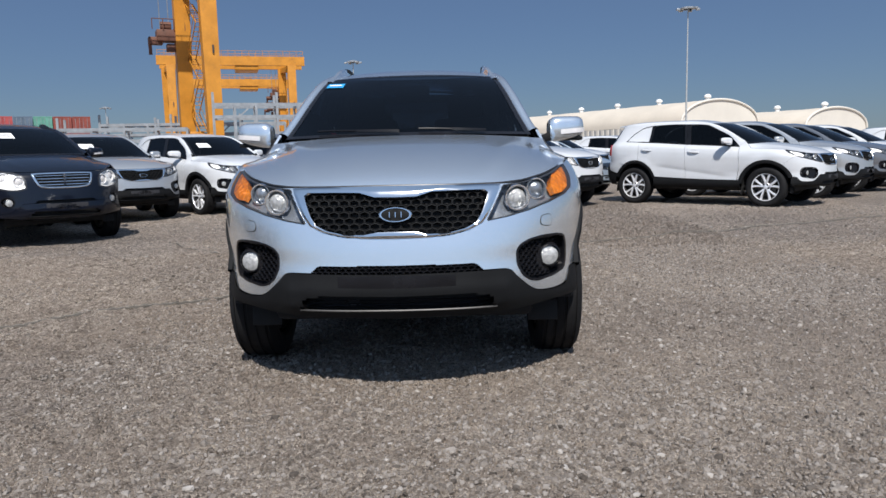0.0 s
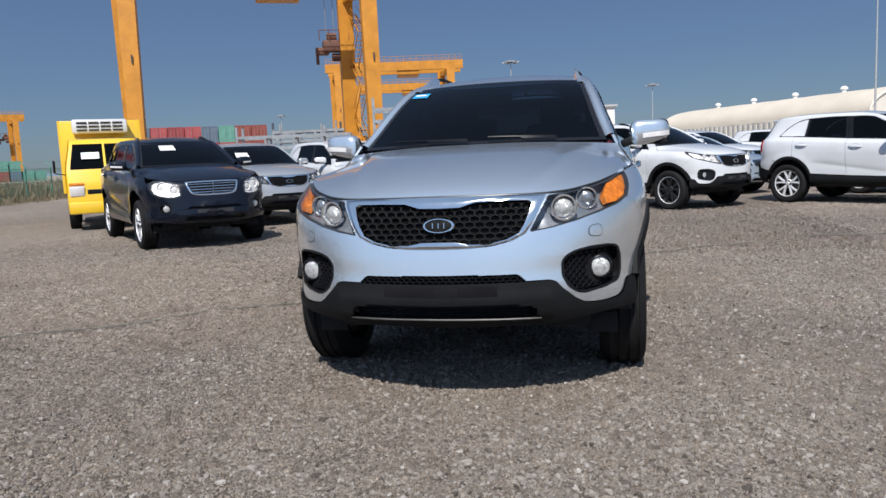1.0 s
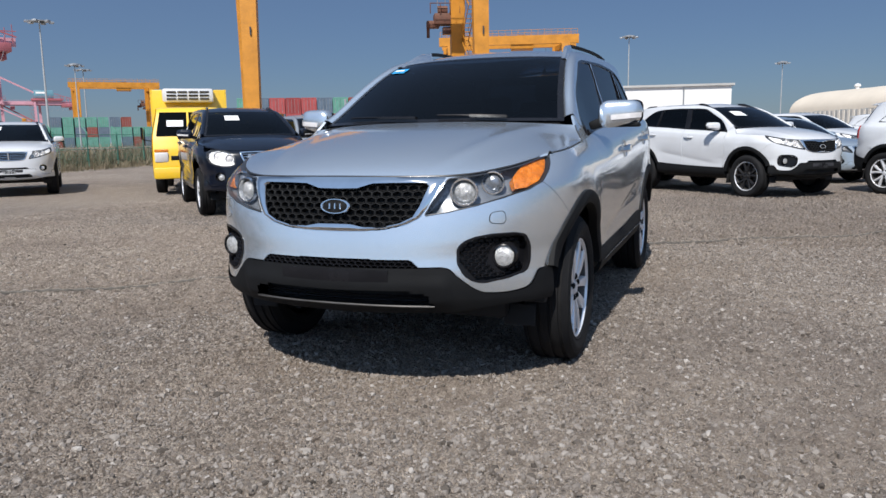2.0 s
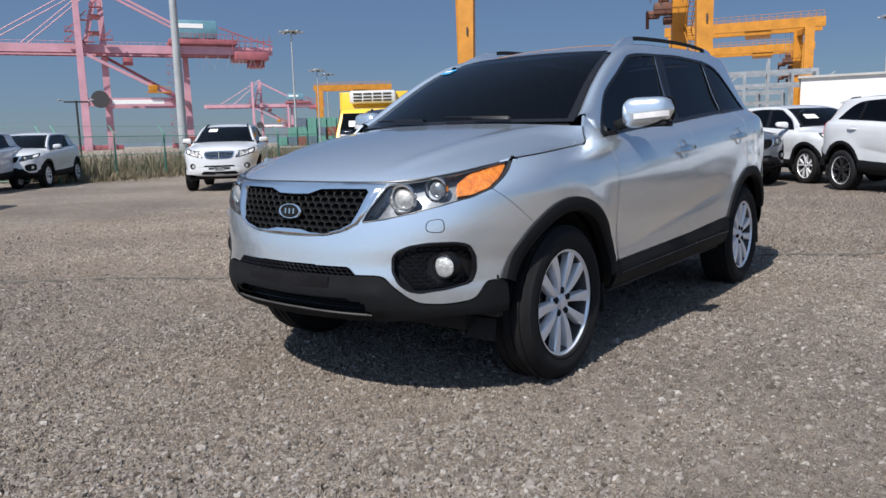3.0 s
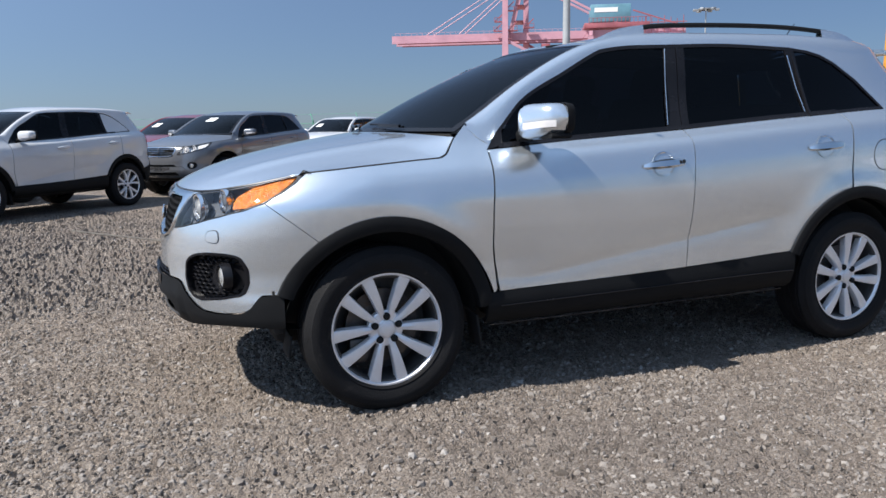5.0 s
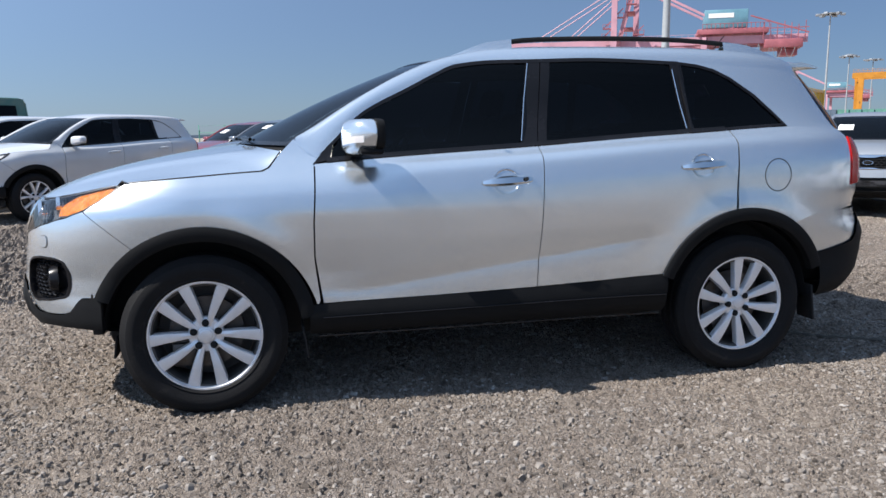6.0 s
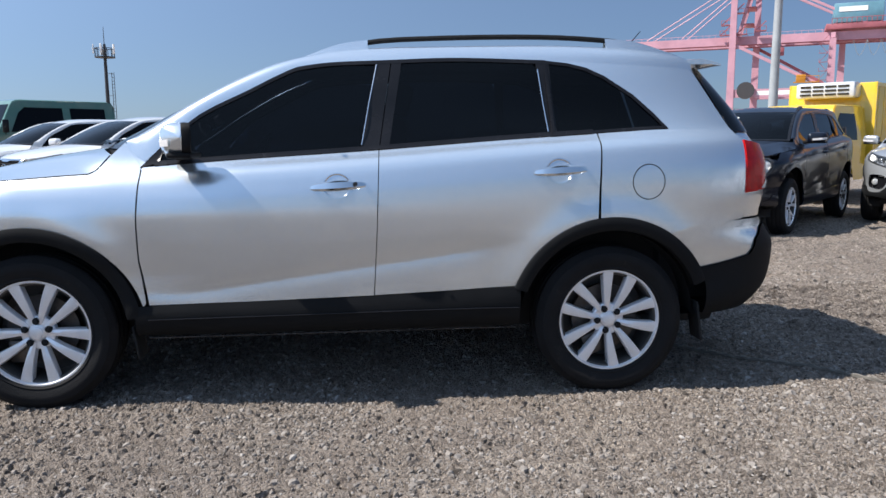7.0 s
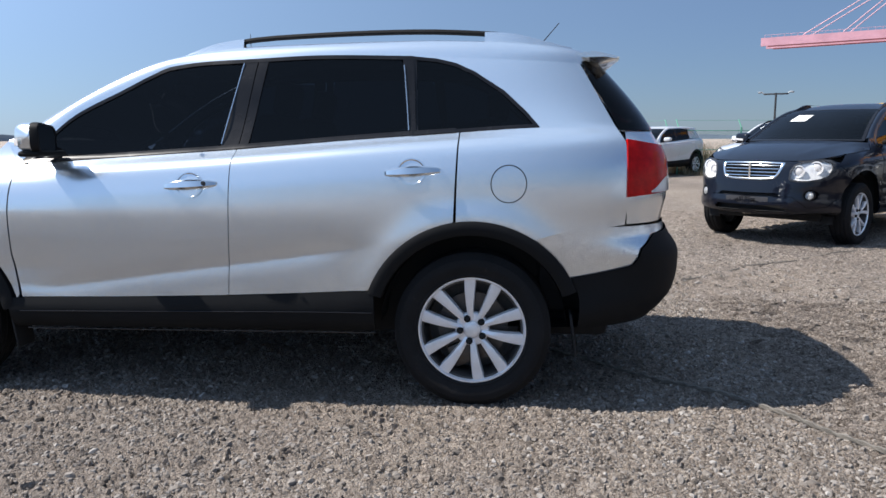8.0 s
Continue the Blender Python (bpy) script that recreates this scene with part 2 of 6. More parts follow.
def car_paint(name, color, metal=.0, rough=.35, coat=1.0, dust=(.30, .27, .23), dusty=.12):
    """Lacquered paint: a flake layer under a clear coat, with a film of dust in clouds."""
    m, n, l, b = material(name)
    co = n.new("ShaderNodeTexCoord").outputs["Object"]
    cloud = ramp_node(n, l, noise_node(n, l, 2.3, 6, .65, co).outputs["Fac"], [(.42, (0, 0, 0)), (.8, (1, 1, 1))]).outputs["Color"]
    flake = noise_node(n, l, 900, 1, .5, co)
    tone = ramp_node(n, l, flake.outputs["Fac"], [(.3, tuple(c * .93 for c in color)), (.7, tuple(min(1, c * 1.06) for c in color))]).outputs["Color"]
    f = n.new("ShaderNodeMath")
    f.operation = "MULTIPLY"
    f.inputs[1].default_value = dusty
    l.new(cloud, f.inputs[0])
    l.new(mixed(n, l, f.outputs[0], tone, dust), b.inputs["Base Color"])
    b.inputs["Metallic"].default_value, b.inputs["Roughness"].default_value = metal, rough
    b.inputs["Coat Weight"].default_value = coat
    r = n.new("ShaderNodeMapRange")
    r.inputs["To Min"].default_value, r.inputs["To Max"].default_value = .05, .13
    l.new(cloud, r.inputs["Value"])
    l.new(r.outputs["Result"], b.inputs["Coat Roughness"])
    return m


def pane(name, tint, ior=1.5, rough=.0):
    """Glass: clear or tinted, mirroring more at grazing angles."""
    m, n, l, b = material(name)
    n.remove(b)
    t, g, f, x = n.new("ShaderNodeBsdfTransparent"), n.new("ShaderNodeBsdfGlossy"), n.new("ShaderNodeFresnel"), n.new("ShaderNodeMixShader")
    t.inputs["Color"].default_value = (*tint, 1)
    g.inputs["Roughness"].default_value = rough
    f.inputs["IOR"].default_value = ior
    l.new(f.outputs[0], x.inputs[0])
    l.new(t.outputs[0], x.inputs[1])
    l.new(g.outputs[0], x.inputs[2])
    l.new(x.outputs[0], n["Material Output"].inputs["Surface"])
    return m


PAINT_SILVER = car_paint("silver_metallic_paint", (.75, .81, .86), .84, .25, dusty=.02)
PAINT_WHITE = car_paint("white_paint", (.60, .615, .635), .0, .3)
PAINT_NAVY = car_paint("dark_navy_paint", (.004, .006, .013), .0, .3, .7, dusty=.008)
PAINT_NAVY.node_tree.nodes["Principled BSDF"].inputs["Specular IOR Level"].default_value = .1
PAINT_GREY = car_paint("grey_metallic_paint", (.185, .195, .215), .6, .32)
PAINT_PALE = car_paint("pale_silver_paint", (.46, .48, .50), .55, .34)
PAINT_RED = car_paint("red_paint", (.19, .010, .013), .1, .3)
PAINT_BLUE = car_paint("pale_blue_paint", (.42, .50, .58), .5, .3)
PAINT_DARK = car_paint("charcoal_paint", (.05, .055, .06), .5, .3)
CLADDING = surface("black_plastic_cladding", (.0075, .008, .009), .68, 0, .25, 5, 240, .12)
CLADDING.node_tree.nodes["Principled BSDF"].inputs["Specular IOR Level"].default_value = .18
BLACK_TRIM = surface("gloss_black_trim", (.010, .010, .012), .25, 0, .2, 6, 200)
BLACK_TRIM.node_tree.nodes["Principled BSDF"].inputs["Specular IOR Level"].default_value = .25
RUBBER = surface("tyre_rubber", (.012, .012, .013), .75, 0, .3, 7, 120, .25, dirt=(.036, .032, .028), dirt_at=.60)
RUBBER.node_tree.nodes["Principled BSDF"].inputs["Specular IOR Level"].default_value = .2
UNDER = surface("black_underbody", (.010, .010, .011), .85, 0, .3, 5, 60)
CHROME = surface("chrome", (.78, .79, .80), .10, 1.0, .05, 8, 60, spread=.05)
ALLOY = surface("silver_alloy", (.86, .87, .90), .30, .45, .06, 9, 90, spread=.08)
ALLOY_DARK = surface("black_alloy", (.02, .02, .022), .4, .3, .2, 9, 90)
STEEL_DARK = surface("dull_disc_steel", (.13, .12, .115), .45, .9, .2, 14, 90, dirt=(.12, .07, .04))
LAMP_DARK = surface("lamp_housing", (.035, .037, .042), .35, .2, .2, 10, 100)
REFLECTOR = surface("lamp_reflector", (.85, .86, .88), .12, 1.0, .03, 20, 90, spread=.05)
AMBER = surface("amber_lens", (.80, .21, .012), .25, 0, .45, 38, 110, .8, coat=1.0)
RED_LENS = surface("red_tail_lens", (.50, .006, .006), .16, 0, .25, 22, 90, .1)
RED_LENS.node_tree.nodes["Principled BSDF"].inputs["Specular IOR Level"].default_value = .15
WHITE_LENS = surface("frosted_lens", (.72, .70, .70), .2, 0, .1, 30, 120, coat=1.0)
CABIN = surface("dark_cabin_cloth", (.022, .022, .025), .9, 0, .3, 12, 160)
PAPER = surface("white_paper", (.82, .82, .80), .8, 0, .03, 8, 60)
STICKER = surface("blue_sticker", (.03, .33, .68), .4, 0, .1, 30, 120)
INK = surface("dark_ink", (.03, .03, .035), .6, 0, .1, 30, 100)
GLASS_TINT = pane("tinted_glass", (.030, .040, .056), 1.33)
GLASS_SCREEN = pane("windscreen_glass", (.060, .085, .115), 1.27)
GLASS_CLEAR = pane("clear_lens", (.93, .94, .95), 1.45)
WHEEL_BARREL = surface("dusty_wheel_barrel", (.075, .073, .072), .5, .4, .3, 9, 90)
LAMP_HOUSE = surface("grey_lamp_housing", (.21, .228, .255), .28, .4, .2, 10, 100)
LAMP_BRIGHT = surface("bright_lamp_bowl", (.90, .90, .90), .30, .1, .10, 40, 120, .3)
LAMP_LENS = surface("projector_glass", (.36, .38, .41), .12, .6, .35, 50, 120, .2, coat=1.0)
FOG_LENS = surface("ribbed_fog_glass", (.58, .58, .57), .22, .35, .35, 60, 140, .6, coat=1.0)


# ---- ground ----
def gravel_material():
    """Crushed stone over dusty earth, with finer and coarser patches."""
    m, n, l, b = material("gravel")
    co = n.new("ShaderNodeTexCoord").outputs["Object"]
    warp = noise_node(n, l, 9, 3, .6, co)
    vec = n.new("ShaderNodeMixRGB")
    vec.blend_type, vec.inputs[0].default_value = "ADD", .03
    l.new(co, vec.inputs[1])
    l.new(warp.outputs["Color"], vec.inputs[2])
    cells = []
    for scale in (48, 85, 140):
        v = n.new("ShaderNodeTexVoronoi")
        v.inputs["Scale"].default_value = scale
        l.new(vec.outputs[0], v.inputs["Vector"])
        cells.append(v)
    big = noise_node(n, l, .55, 6, .62, co)
    mid = noise_node(n, l, 3.1, 6, .7, co)
    tones = [(0, (.045, .038, .032)), (.2, (.170, .148, .129)), (.5, (.285, .252, .222)), (.8, (.405, .366, .330)), (1, (.58, .54, .49))]
    sep = [n.new("ShaderNodeSeparateColor") for _ in cells]
    for s, v in zip(sep, cells):
        l.new(v.outputs["Color"], s.inputs[0])
    stones = [ramp_node(n, l, s.outputs[0], tones).outputs["Color"] for s in sep]
    coarse = ramp_node(n, l, mid.outputs["Fac"], [(.44, (0, 0, 0)), (.58, (1, 1, 1))]).outputs["Color"]
    col = mixed(n, l, coarse, stones[1], stones[0])
    col = mixed(n, l, .30, col, stones[2])
    speck = ramp_node(n, l, noise_node(n, l, 130, 5, .8, co).outputs["Fac"], [(.30, (.35, .33, .32)), (.47, (.95, .95, .95)), (.58, (1.12, 1.12, 1.12)), (.72, (1.5, 1.5, 1.5))]).outputs["Color"]
    col = mixed(n, l, 1.0, col, speck, "MULTIPLY")
    dust = mixed(n, l, noise_node(n, l, 24, 4, .7, co).outputs["Fac"], (.20, .170, .146), (.305, .267, .235))
    patch = ramp_node(n, l, big.outputs["Fac"], [(.44, (0, 0, 0)), (.62, (.45, .45, .45))]).outputs["Color"]
    col = mixed(n, l, patch, col, dust)
    # paler gravel that fades out about 3.4 m from a point beside the car
    pale_spot = n.new("ShaderNodeVectorMath")
    pale_spot.operation = "DISTANCE"
    pale_spot.inputs[1].default_value = (3.3, .9, 0)
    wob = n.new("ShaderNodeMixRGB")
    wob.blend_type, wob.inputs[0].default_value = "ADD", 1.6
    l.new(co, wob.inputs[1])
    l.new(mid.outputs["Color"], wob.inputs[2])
    l.new(wob.outputs[0], pale_spot.inputs[0])
    pale_spot = ramp_node(n, l, pale_spot.outputs["Value"], [(.0, (.45, .45, .45)), (.5, (.36, .36, .36)), (1.0, (0, 0, 0))])
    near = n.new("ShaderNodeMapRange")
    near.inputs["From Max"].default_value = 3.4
    l.new(pale_spot.inputs["Fac"].links[0].from_socket, near.inputs["Value"])
    l.new(near.outputs["Result"], pale_spot.inputs["Fac"])
    col = mixed(n, l, pale_spot.outputs["Color"], col, (.39, .350, .312))
    tint = ramp_node(n, l, noise_node(n, l, .23, 4, .6, co).outputs["Fac"], [(.33, (.74, .70, .68)), (.62, (1.12, 1.05, .98))]).outputs["Color"]
    # speckle multiplied into the colour, standing in for shadows among the farther stones
    clump = ramp_node(n, l, noise_node(n, l, 8, 9, .85, co).outputs["Fac"], [(.36, (.90, .88, .86)), (.5, (1.22, 1.22, 1.22)), (.64, (1.5, 1.5, 1.5))]).outputs["Color"]
    col = mixed(n, l, 1.0, col, clump, "MULTIPLY")
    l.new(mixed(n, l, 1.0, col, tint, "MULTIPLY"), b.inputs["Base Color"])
    b.inputs["Roughness"].default_value = .92
    b.inputs["Specular IOR Level"].default_value = .25
    grain = noise_node(n, l, 95, 7, .72, co)
    h = n.new("ShaderNodeMath")
    h.operation = "MULTIPLY_ADD"
    l.new(cells[1].outputs["Distance"], h.inputs[0])
    h.inputs[1].default_value = -.45
    l.new(grain.outputs["Fac"], h.inputs[2])
    h2 = n.new("ShaderNodeMath")
    h2.operation = "MULTIPLY_ADD"
    l.new(cells[2].outputs["Distance"], h2.inputs[0])
    h2.inputs[1].default_value = -.3
    l.new(h.outputs[0], h2.inputs[2])
    k = n.new("ShaderNodeBump")
    k.inputs["Strength"].default_value, k.inputs["Distance"].default_value = 1.0, .040
    l.new(h2.outputs[0], k.inputs["Height"])
    l.new(k.outputs["Normal"], b.inputs["Normal"])
    return m


def stone_material():
    m, n, l, b = material("loose_stone")
    geo = n.new("ShaderNodeNewGeometry")
    co = n.new("ShaderNodeTexCoord").outputs["Object"]
    col = ramp_node(n, l, geo.outputs["Random Per Island"], [(0, (.07, .058, .048)), (.12, (.145, .125, .108)), (.35, (.210, .184, .161)), (.7, (.270, .240, .213)), (.95, (.320, .290, .261)), (1, (.42, .39, .36))]).outputs["Color"]
    g = ramp_node(n, l, noise_node(n, l, 160, 4, .7, co).outputs["Fac"], [(.3, (.72, .72, .72)), (.7, (1, 1, 1))]).outputs["Color"]
    l.new(mixed(n, l, 1.0, col, g, "MULTIPLY"), b.inputs["Base Color"])
    b.inputs["Roughness"].default_value = .9
    b.inputs["Specular IOR Level"].default_value = .25
    return m


GRAVEL, STONE = gravel_material(), stone_material()
YARD = (-5.2, -5.2, 6.8, 8.0)
swell_rng = np.random.default_rng(12)
SWELL = [(2 * np.pi / lam * np.cos(a), 2 * np.pi / lam * np.sin(a), ph, lam ** .8) for lam, a, ph in
         zip(np.exp(swell_rng.uniform(np.log(.16), np.log(2.2), 70)), swell_rng.uniform(0, np.pi, 70), swell_rng.uniform(0, 6.28, 70))]
SWELL_SUM = math.sqrt(sum(q[3] ** 2 for q in SWELL) / 2)


def lie(x, y):
    """Height of the trodden gravel: low swells and ruts in the yard, level where the tyres stand and farther out."""
    x, y = np.asarray(x, float), np.asarray(y, float)
    h = sum(amp * np.sin(kx * x + ky * y + ph) for kx, ky, ph, amp in SWELL) / SWELL_SUM * .011
    for wx in (-.8, .8):
        for wy in (0, 2.7):
            h = h * (1 - np.exp(-((x - wx) ** 2 + (y - wy) ** 2) / .30 ** 2))
    for d in (x - YARD[0], YARD[2] - x, y - YARD[1], YARD[3] - y):
        h = h * np.clip(d / 1.2, 0, 1)
    return h


far_out = [-2500, -600, -150, -40, -18, -10]
NEAR = (-1.6, -3.2, 3.7, 4.3)
RUBBLE = (-9.0, -6.0, 8.0, 12.0)


def steps(lo, near0, near1, hi):
    """Net lines: close together where the yard is seen from near."""
    return list(np.arange(lo, near0 - .02, .06)) + list(np.arange(near0, near1, .016)) + list(np.arange(near1, hi + .01, .06))


gx = far_out + steps(RUBBLE[0], NEAR[0], NEAR[2], RUBBLE[2]) + [10, 16, 40, 150, 600, 2500]
gy = far_out + steps(RUBBLE[1], NEAR[1], NEAR[3], RUBBLE[3]) + [13, 18, 40, 150, 600, 2500]
mx, my = np.meshgrid(gx, gy, indexing="ij")
# crushed stone: every net point a little off its place and height
rub = np.random.default_rng(21)
fine_x, fine_y = np.gradient(np.array(gx, float)), np.gradient(np.array(gy, float))
yard = (mx > RUBBLE[0] + .1) & (mx < RUBBLE[2] - .1) & (my > RUBBLE[1] + .1) & (my < RUBBLE[3] - .1)
mx = mx + yard * rub.uniform(-.36, .36, mx.shape) * np.minimum(fine_x, .06)[:, None]
my = my + yard * rub.uniform(-.36, .36, my.shape) * np.minimum(fine_y, .06)[None, :]
wide = np.minimum(np.maximum(fine_x[:, None], fine_y[None, :]), .06)
rough = yard * np.clip(rub.normal(0, 1, mx.shape), -2, 2) * .0066 * (wide / .016) ** .5
net = np.stack([mx, my, lie(mx, my) + rough], -1).reshape(-1, 3)
quads = np.arange(len(gx) * len(gy)).reshape(len(gx), len(gy))
quads = np.stack([quads[:-1, :-1], quads[1:, :-1], quads[1:, 1:], quads[:-1, 1:]], -1).reshape(-1, 4)
me = bpy.data.meshes.new("ground")
me.from_pydata(net.tolist(), [], quads.tolist())
me.materials.append(GRAVEL)
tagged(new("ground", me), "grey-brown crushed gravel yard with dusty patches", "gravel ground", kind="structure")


def scatter_stones(name, count, box, size, seed, label):
    """Loose angular stones, half sunk in the ground, as one mesh."""
    rng = np.random.default_rng(seed)
    ring = np.linspace(0, 2 * np.pi, 6)[:5]
    base = np.array([(math.cos(a), math.sin(a), -.45) for a in ring] + [(.66 * math.cos(a + .5), .66 * math.sin(a + .5), .55) for a in ring] + [(0.1, 0, .78)])
    tri = np.array([t for i in range(5) for t in ((i, (i + 1) % 5, 5 + i), ((i + 1) % 5, 5 + (i + 1) % 5, 5 + i), (5 + i, 5 + (i + 1) % 5, 10))])
    x = rng.uniform(box[0], box[2], count)
    y = rng.uniform(box[1], box[3], count)
    s = size[0] * (size[1] / size[0]) ** (rng.random(count) ** 3.2)
    # thinner where fine earth lies bare
    drift = np.sin(1.7 * x + .9 * y + 1.3) + np.sin(-.8 * x + 2.3 * y) + .8 * np.sin(4.1 * x - 2.9 * y + .6) + .6 * np.sin(5.3 * x + 6.1 * y)
    keep = rng.random(count) < np.clip(.66 + .26 * drift, .25, 1)
    x, y, s = x[keep], y[keep], s[keep]
    count = len(x)
    v = base[None] + rng.uniform(-.26, .26, (count, 11, 3)) * np.array((1, 1, .8))
    v = v * (s[:, None, None] * np.stack([rng.uniform(.7, 1.3, count), rng.uniform(.6, 1.0, count), rng.uniform(.45, .85, count)], 1)[:, None, :])
    a = rng.uniform(0, 2 * np.pi, count)
    c, sn = np.cos(a), np.sin(a)
    vx = v[..., 0] * c[:, None] - v[..., 1] * sn[:, None] + x[:, None]
    vy = v[..., 0] * sn[:, None] + v[..., 1] * c[:, None] + y[:, None]
    vz = v[..., 2] + (lie(x, y) + s * .10)[:, None]
    co = np.stack([vx, vy, vz], -1).reshape(-1, 3)
    f = (tri[None] + (np.arange(count) * 11)[:, None, None]).reshape(-1, 3)
    me = bpy.data.meshes.new(name)
    me.vertices.add(len(co))
    me.vertices.foreach_set("co", co.ravel())
    me.loops.add(len(f) * 3)
    me.loops.foreach_set("vertex_index", f.ravel())
    me.polygons.add(len(f))
    me.polygons.foreach_set("loop_start", np.arange(len(f)) * 3)
    me.polygons.foreach_set("loop_total", np.full(len(f), 3))
    me.update(calc_edges=True)
    me.shade_flat()
    me.materials.append(STONE)
    return tagged(new(name, me), label, "gravel", kind="stuff")


scatter_stones("gravel_stones", 140000, (-1.9, -3.1, 3.7, 4.3), (.0050, .0180), 3, "loose grey gravel stones on the yard")
scatter_stones("gravel_stones", 1500, (-4, -4, 4.6, 6.5), (.014, .030), 9, "larger grey stones strewn over the gravel yard")
scatter_stones("gravel_stones", 45000, (-8, -4, 8, 11), (.009, .024), 5, "scattered grey gravel stones farther out on the yard")


# ---- wheels ----
def wheel_meshes(r=.362, rim=.246, width=.235, spokes="pairs", alloy=None, sides=64):
    """Meshes of one wheel, its axle along x, its face towards +x, its centre at the origin."""
    alloy = alloy or ALLOY
    turn = Matrix.Rotation(math.pi / 2, 4, "Y")
    h = width / 2
    tyre = Geo()
    prof = [(rim - .004, h - .040), (rim + .004, h - .018), (rim + .014, h - .010), (rim + .020, h - .012), (rim + .05, h - .001), (r - .050, h), (r - .028, h - .008), (r - .022, h - .013), (r - .008, h - .022)]
    tread = []
    for k in (-.32, -.11, .11, .32):
        c = k * width
        tread += [(r, c + .009), (r - .008, c + .006), (r - .008, c - .006), (r, c - .009)][:]
    tread = sorted(tread, key=lambda q: -q[1])
    left = [(p, -q) for p, q in prof[::-1]]
    full = prof + tread + left
    rows = []
    n = sides * 2
    for i in range(n):
        a, cut = 2 * math.pi * i / n, i % 2
        row = []
        for p, q in full:
            p -= .005 * cut * (p > r - .024 and abs(q) > .38 * width)
            row.append((q, p * math.sin(a), p * math.cos(a)))
        rows.append(row)
    tyre.grid(rows, wrap=True)
    out = {"tyre": link_mesh("tyre", tyre, RUBBER, 30)}
    f = h - .031
    barrel = Geo().lathe([(rim - .001, h - .022), (rim - .002, h - .030), (rim - .018, h - .034), (rim - .024, h - .060), (rim - .028, -.06), (rim - .03, -h + .02)], sides, turn)
    barrel.lathe([(rim - .03, -.055), (.0, -.055)], 32, turn)
    out["wheel"] = link_mesh("wheel", barrel, WHEEL_BARREL)
    lip = Geo().lathe([(rim - .020, h - .075), (rim - .016, h - .050), (rim - .010, h - .030), (rim - .004, h - .020), (rim + .003, h - .020), (rim + .004, h - .030)], sides, turn)
    out["rim_lip"] = link_mesh("rim_lip", lip, alloy)
    sp = Geo()
    count = 5
    for i in range(count):
        for s in (-1, 1):
            rows = []
            for k in range(9):
                u = k / 8
                rad = .046 + (rim - .002 - .046) * u
                wide = spokes == "pairs"
                ang = 2 * math.pi * i / count + s * (math.radians(19.5 - 4.5 * u) if wide else math.radians(7 + 10 * u))
                half = (.0105 + .0180 * u ** .85) if wide else (.012 + .008 * u)
                top = f - .004 + .006 * math.sin(math.pi * u) - .008 * (1 - u) ** 2 + .006 * u ** 3
                c, sn = math.cos(ang), math.sin(ang)
                er, et = Vector((0, sn, c)), Vector((0, c, -sn))
                base = er * rad
                prof = ((1.06, -.036), (1.0, -.005), (.88, 0), (.10 * s, .0035), (-.88, 0), (-1.0, -.005), (-1.06, -.036))
                rows.append([base + et * (half * e) + Vector((top + dz, 0, 0)) for e, dz in prof])
            sp.grid(rows)
    sp.lathe([(.080, f - .050), (.079, f - .022), (.073, f - .016), (.042, f - .013), (.037, f - .008), (.031, f - .006), (0, f - .006)], 40, turn)
    out["spokes"] = link_mesh("spokes", sp, alloy if spokes != "dark" else ALLOY_DARK, 26)
    cap = Geo().lathe([(.029, f - .006), (.028, f - .001), (.022, f + .001), (0, f + .0015)], 28, turn)
    out["hub_cap"] = link_mesh("hub_cap", cap, ALLOY if spokes != "dark" else ALLOY_DARK)
    nut = Geo().lathe([(.0160, f - .018), (.0160, f - .0030), (.0145, f - .0024), (.0100, f - .0050), (.0100, f + .001), (.0075, f + .003), (0, f + .003)], 14, turn)
    out["lug_nut"] = link_mesh("lug_nut", nut, UNDER, 30)
    disc = Geo().lathe([(.165, -.02), (.165, .005), (.08, .005), (.08, .02), (0, .02)], 40, turn)
    disc.box((.0, .10, .10), (.06, .11, .11), None, .012)
    out["brake_disc"] = link_mesh("brake_disc", disc, STEEL_DARK)
    return out


def put_wheel(meshes, parent, x, y, z, spin, side, scale=1.0):
    m = pose(x * side, y, z, 0, 0, 0 if side > 0 else 180) @ pose(0, 0, 0, spin, 0, 0) @ Matrix.Diagonal((1, scale, scale, 1))
    w = part("wheel", meshes["wheel"], None, parent, at=m)
    for k in ("tyre", "rim_lip", "spokes", "hub_cap", "brake_disc"):
        part(k, meshes[k], None, w)
    for i in range(5):
        part("lug_nut", meshes["lug_nut"], None, w, at=Matrix.Translation((0, .056 * math.sin(2 * math.pi * (i + .5) / 5), .056 * math.cos(2 * math.pi * (i + .5) / 5))))
    return w


# ---- the shape that the cars share: y runs back from the front axle, x to the car's left ----
half_w = spline([.15, .33, .44, .50, .56, .62, .70, .80, .90, 1.0, 1.07, 1.13, 1.20, 1.62, 1.70], [.78, .885, .919, .914, .9065, .907, .920, .931, .934, .924, .902, .857, .808, .642, .585])
# the doors: near upright up to the shoulder line, then a sharp turn in to the glass
half_d = spline([.15, .33, .44, .56, .70, .80, .90, 1.0, 1.08, 1.12, 1.145, 1.168, 1.20, 1.62, 1.70], [.78, .885, .917, .922, .928, .933, .935, .930, .917, .905, .888, .852, .808, .642, .585])
belt = spline([-.35, .29, .52, 1.58, 2.4, 3.0, 3.6], [1.032, 1.092, 1.123, 1.196, 1.255, 1.287, 1.30])
nose = spline([.2, .36, .45, .54, .62, .70, .835, .93, .965, 1.03, 1.12], [.72, .835, .882, .897, .888, .878, .852, .815, .79, .74, .60])
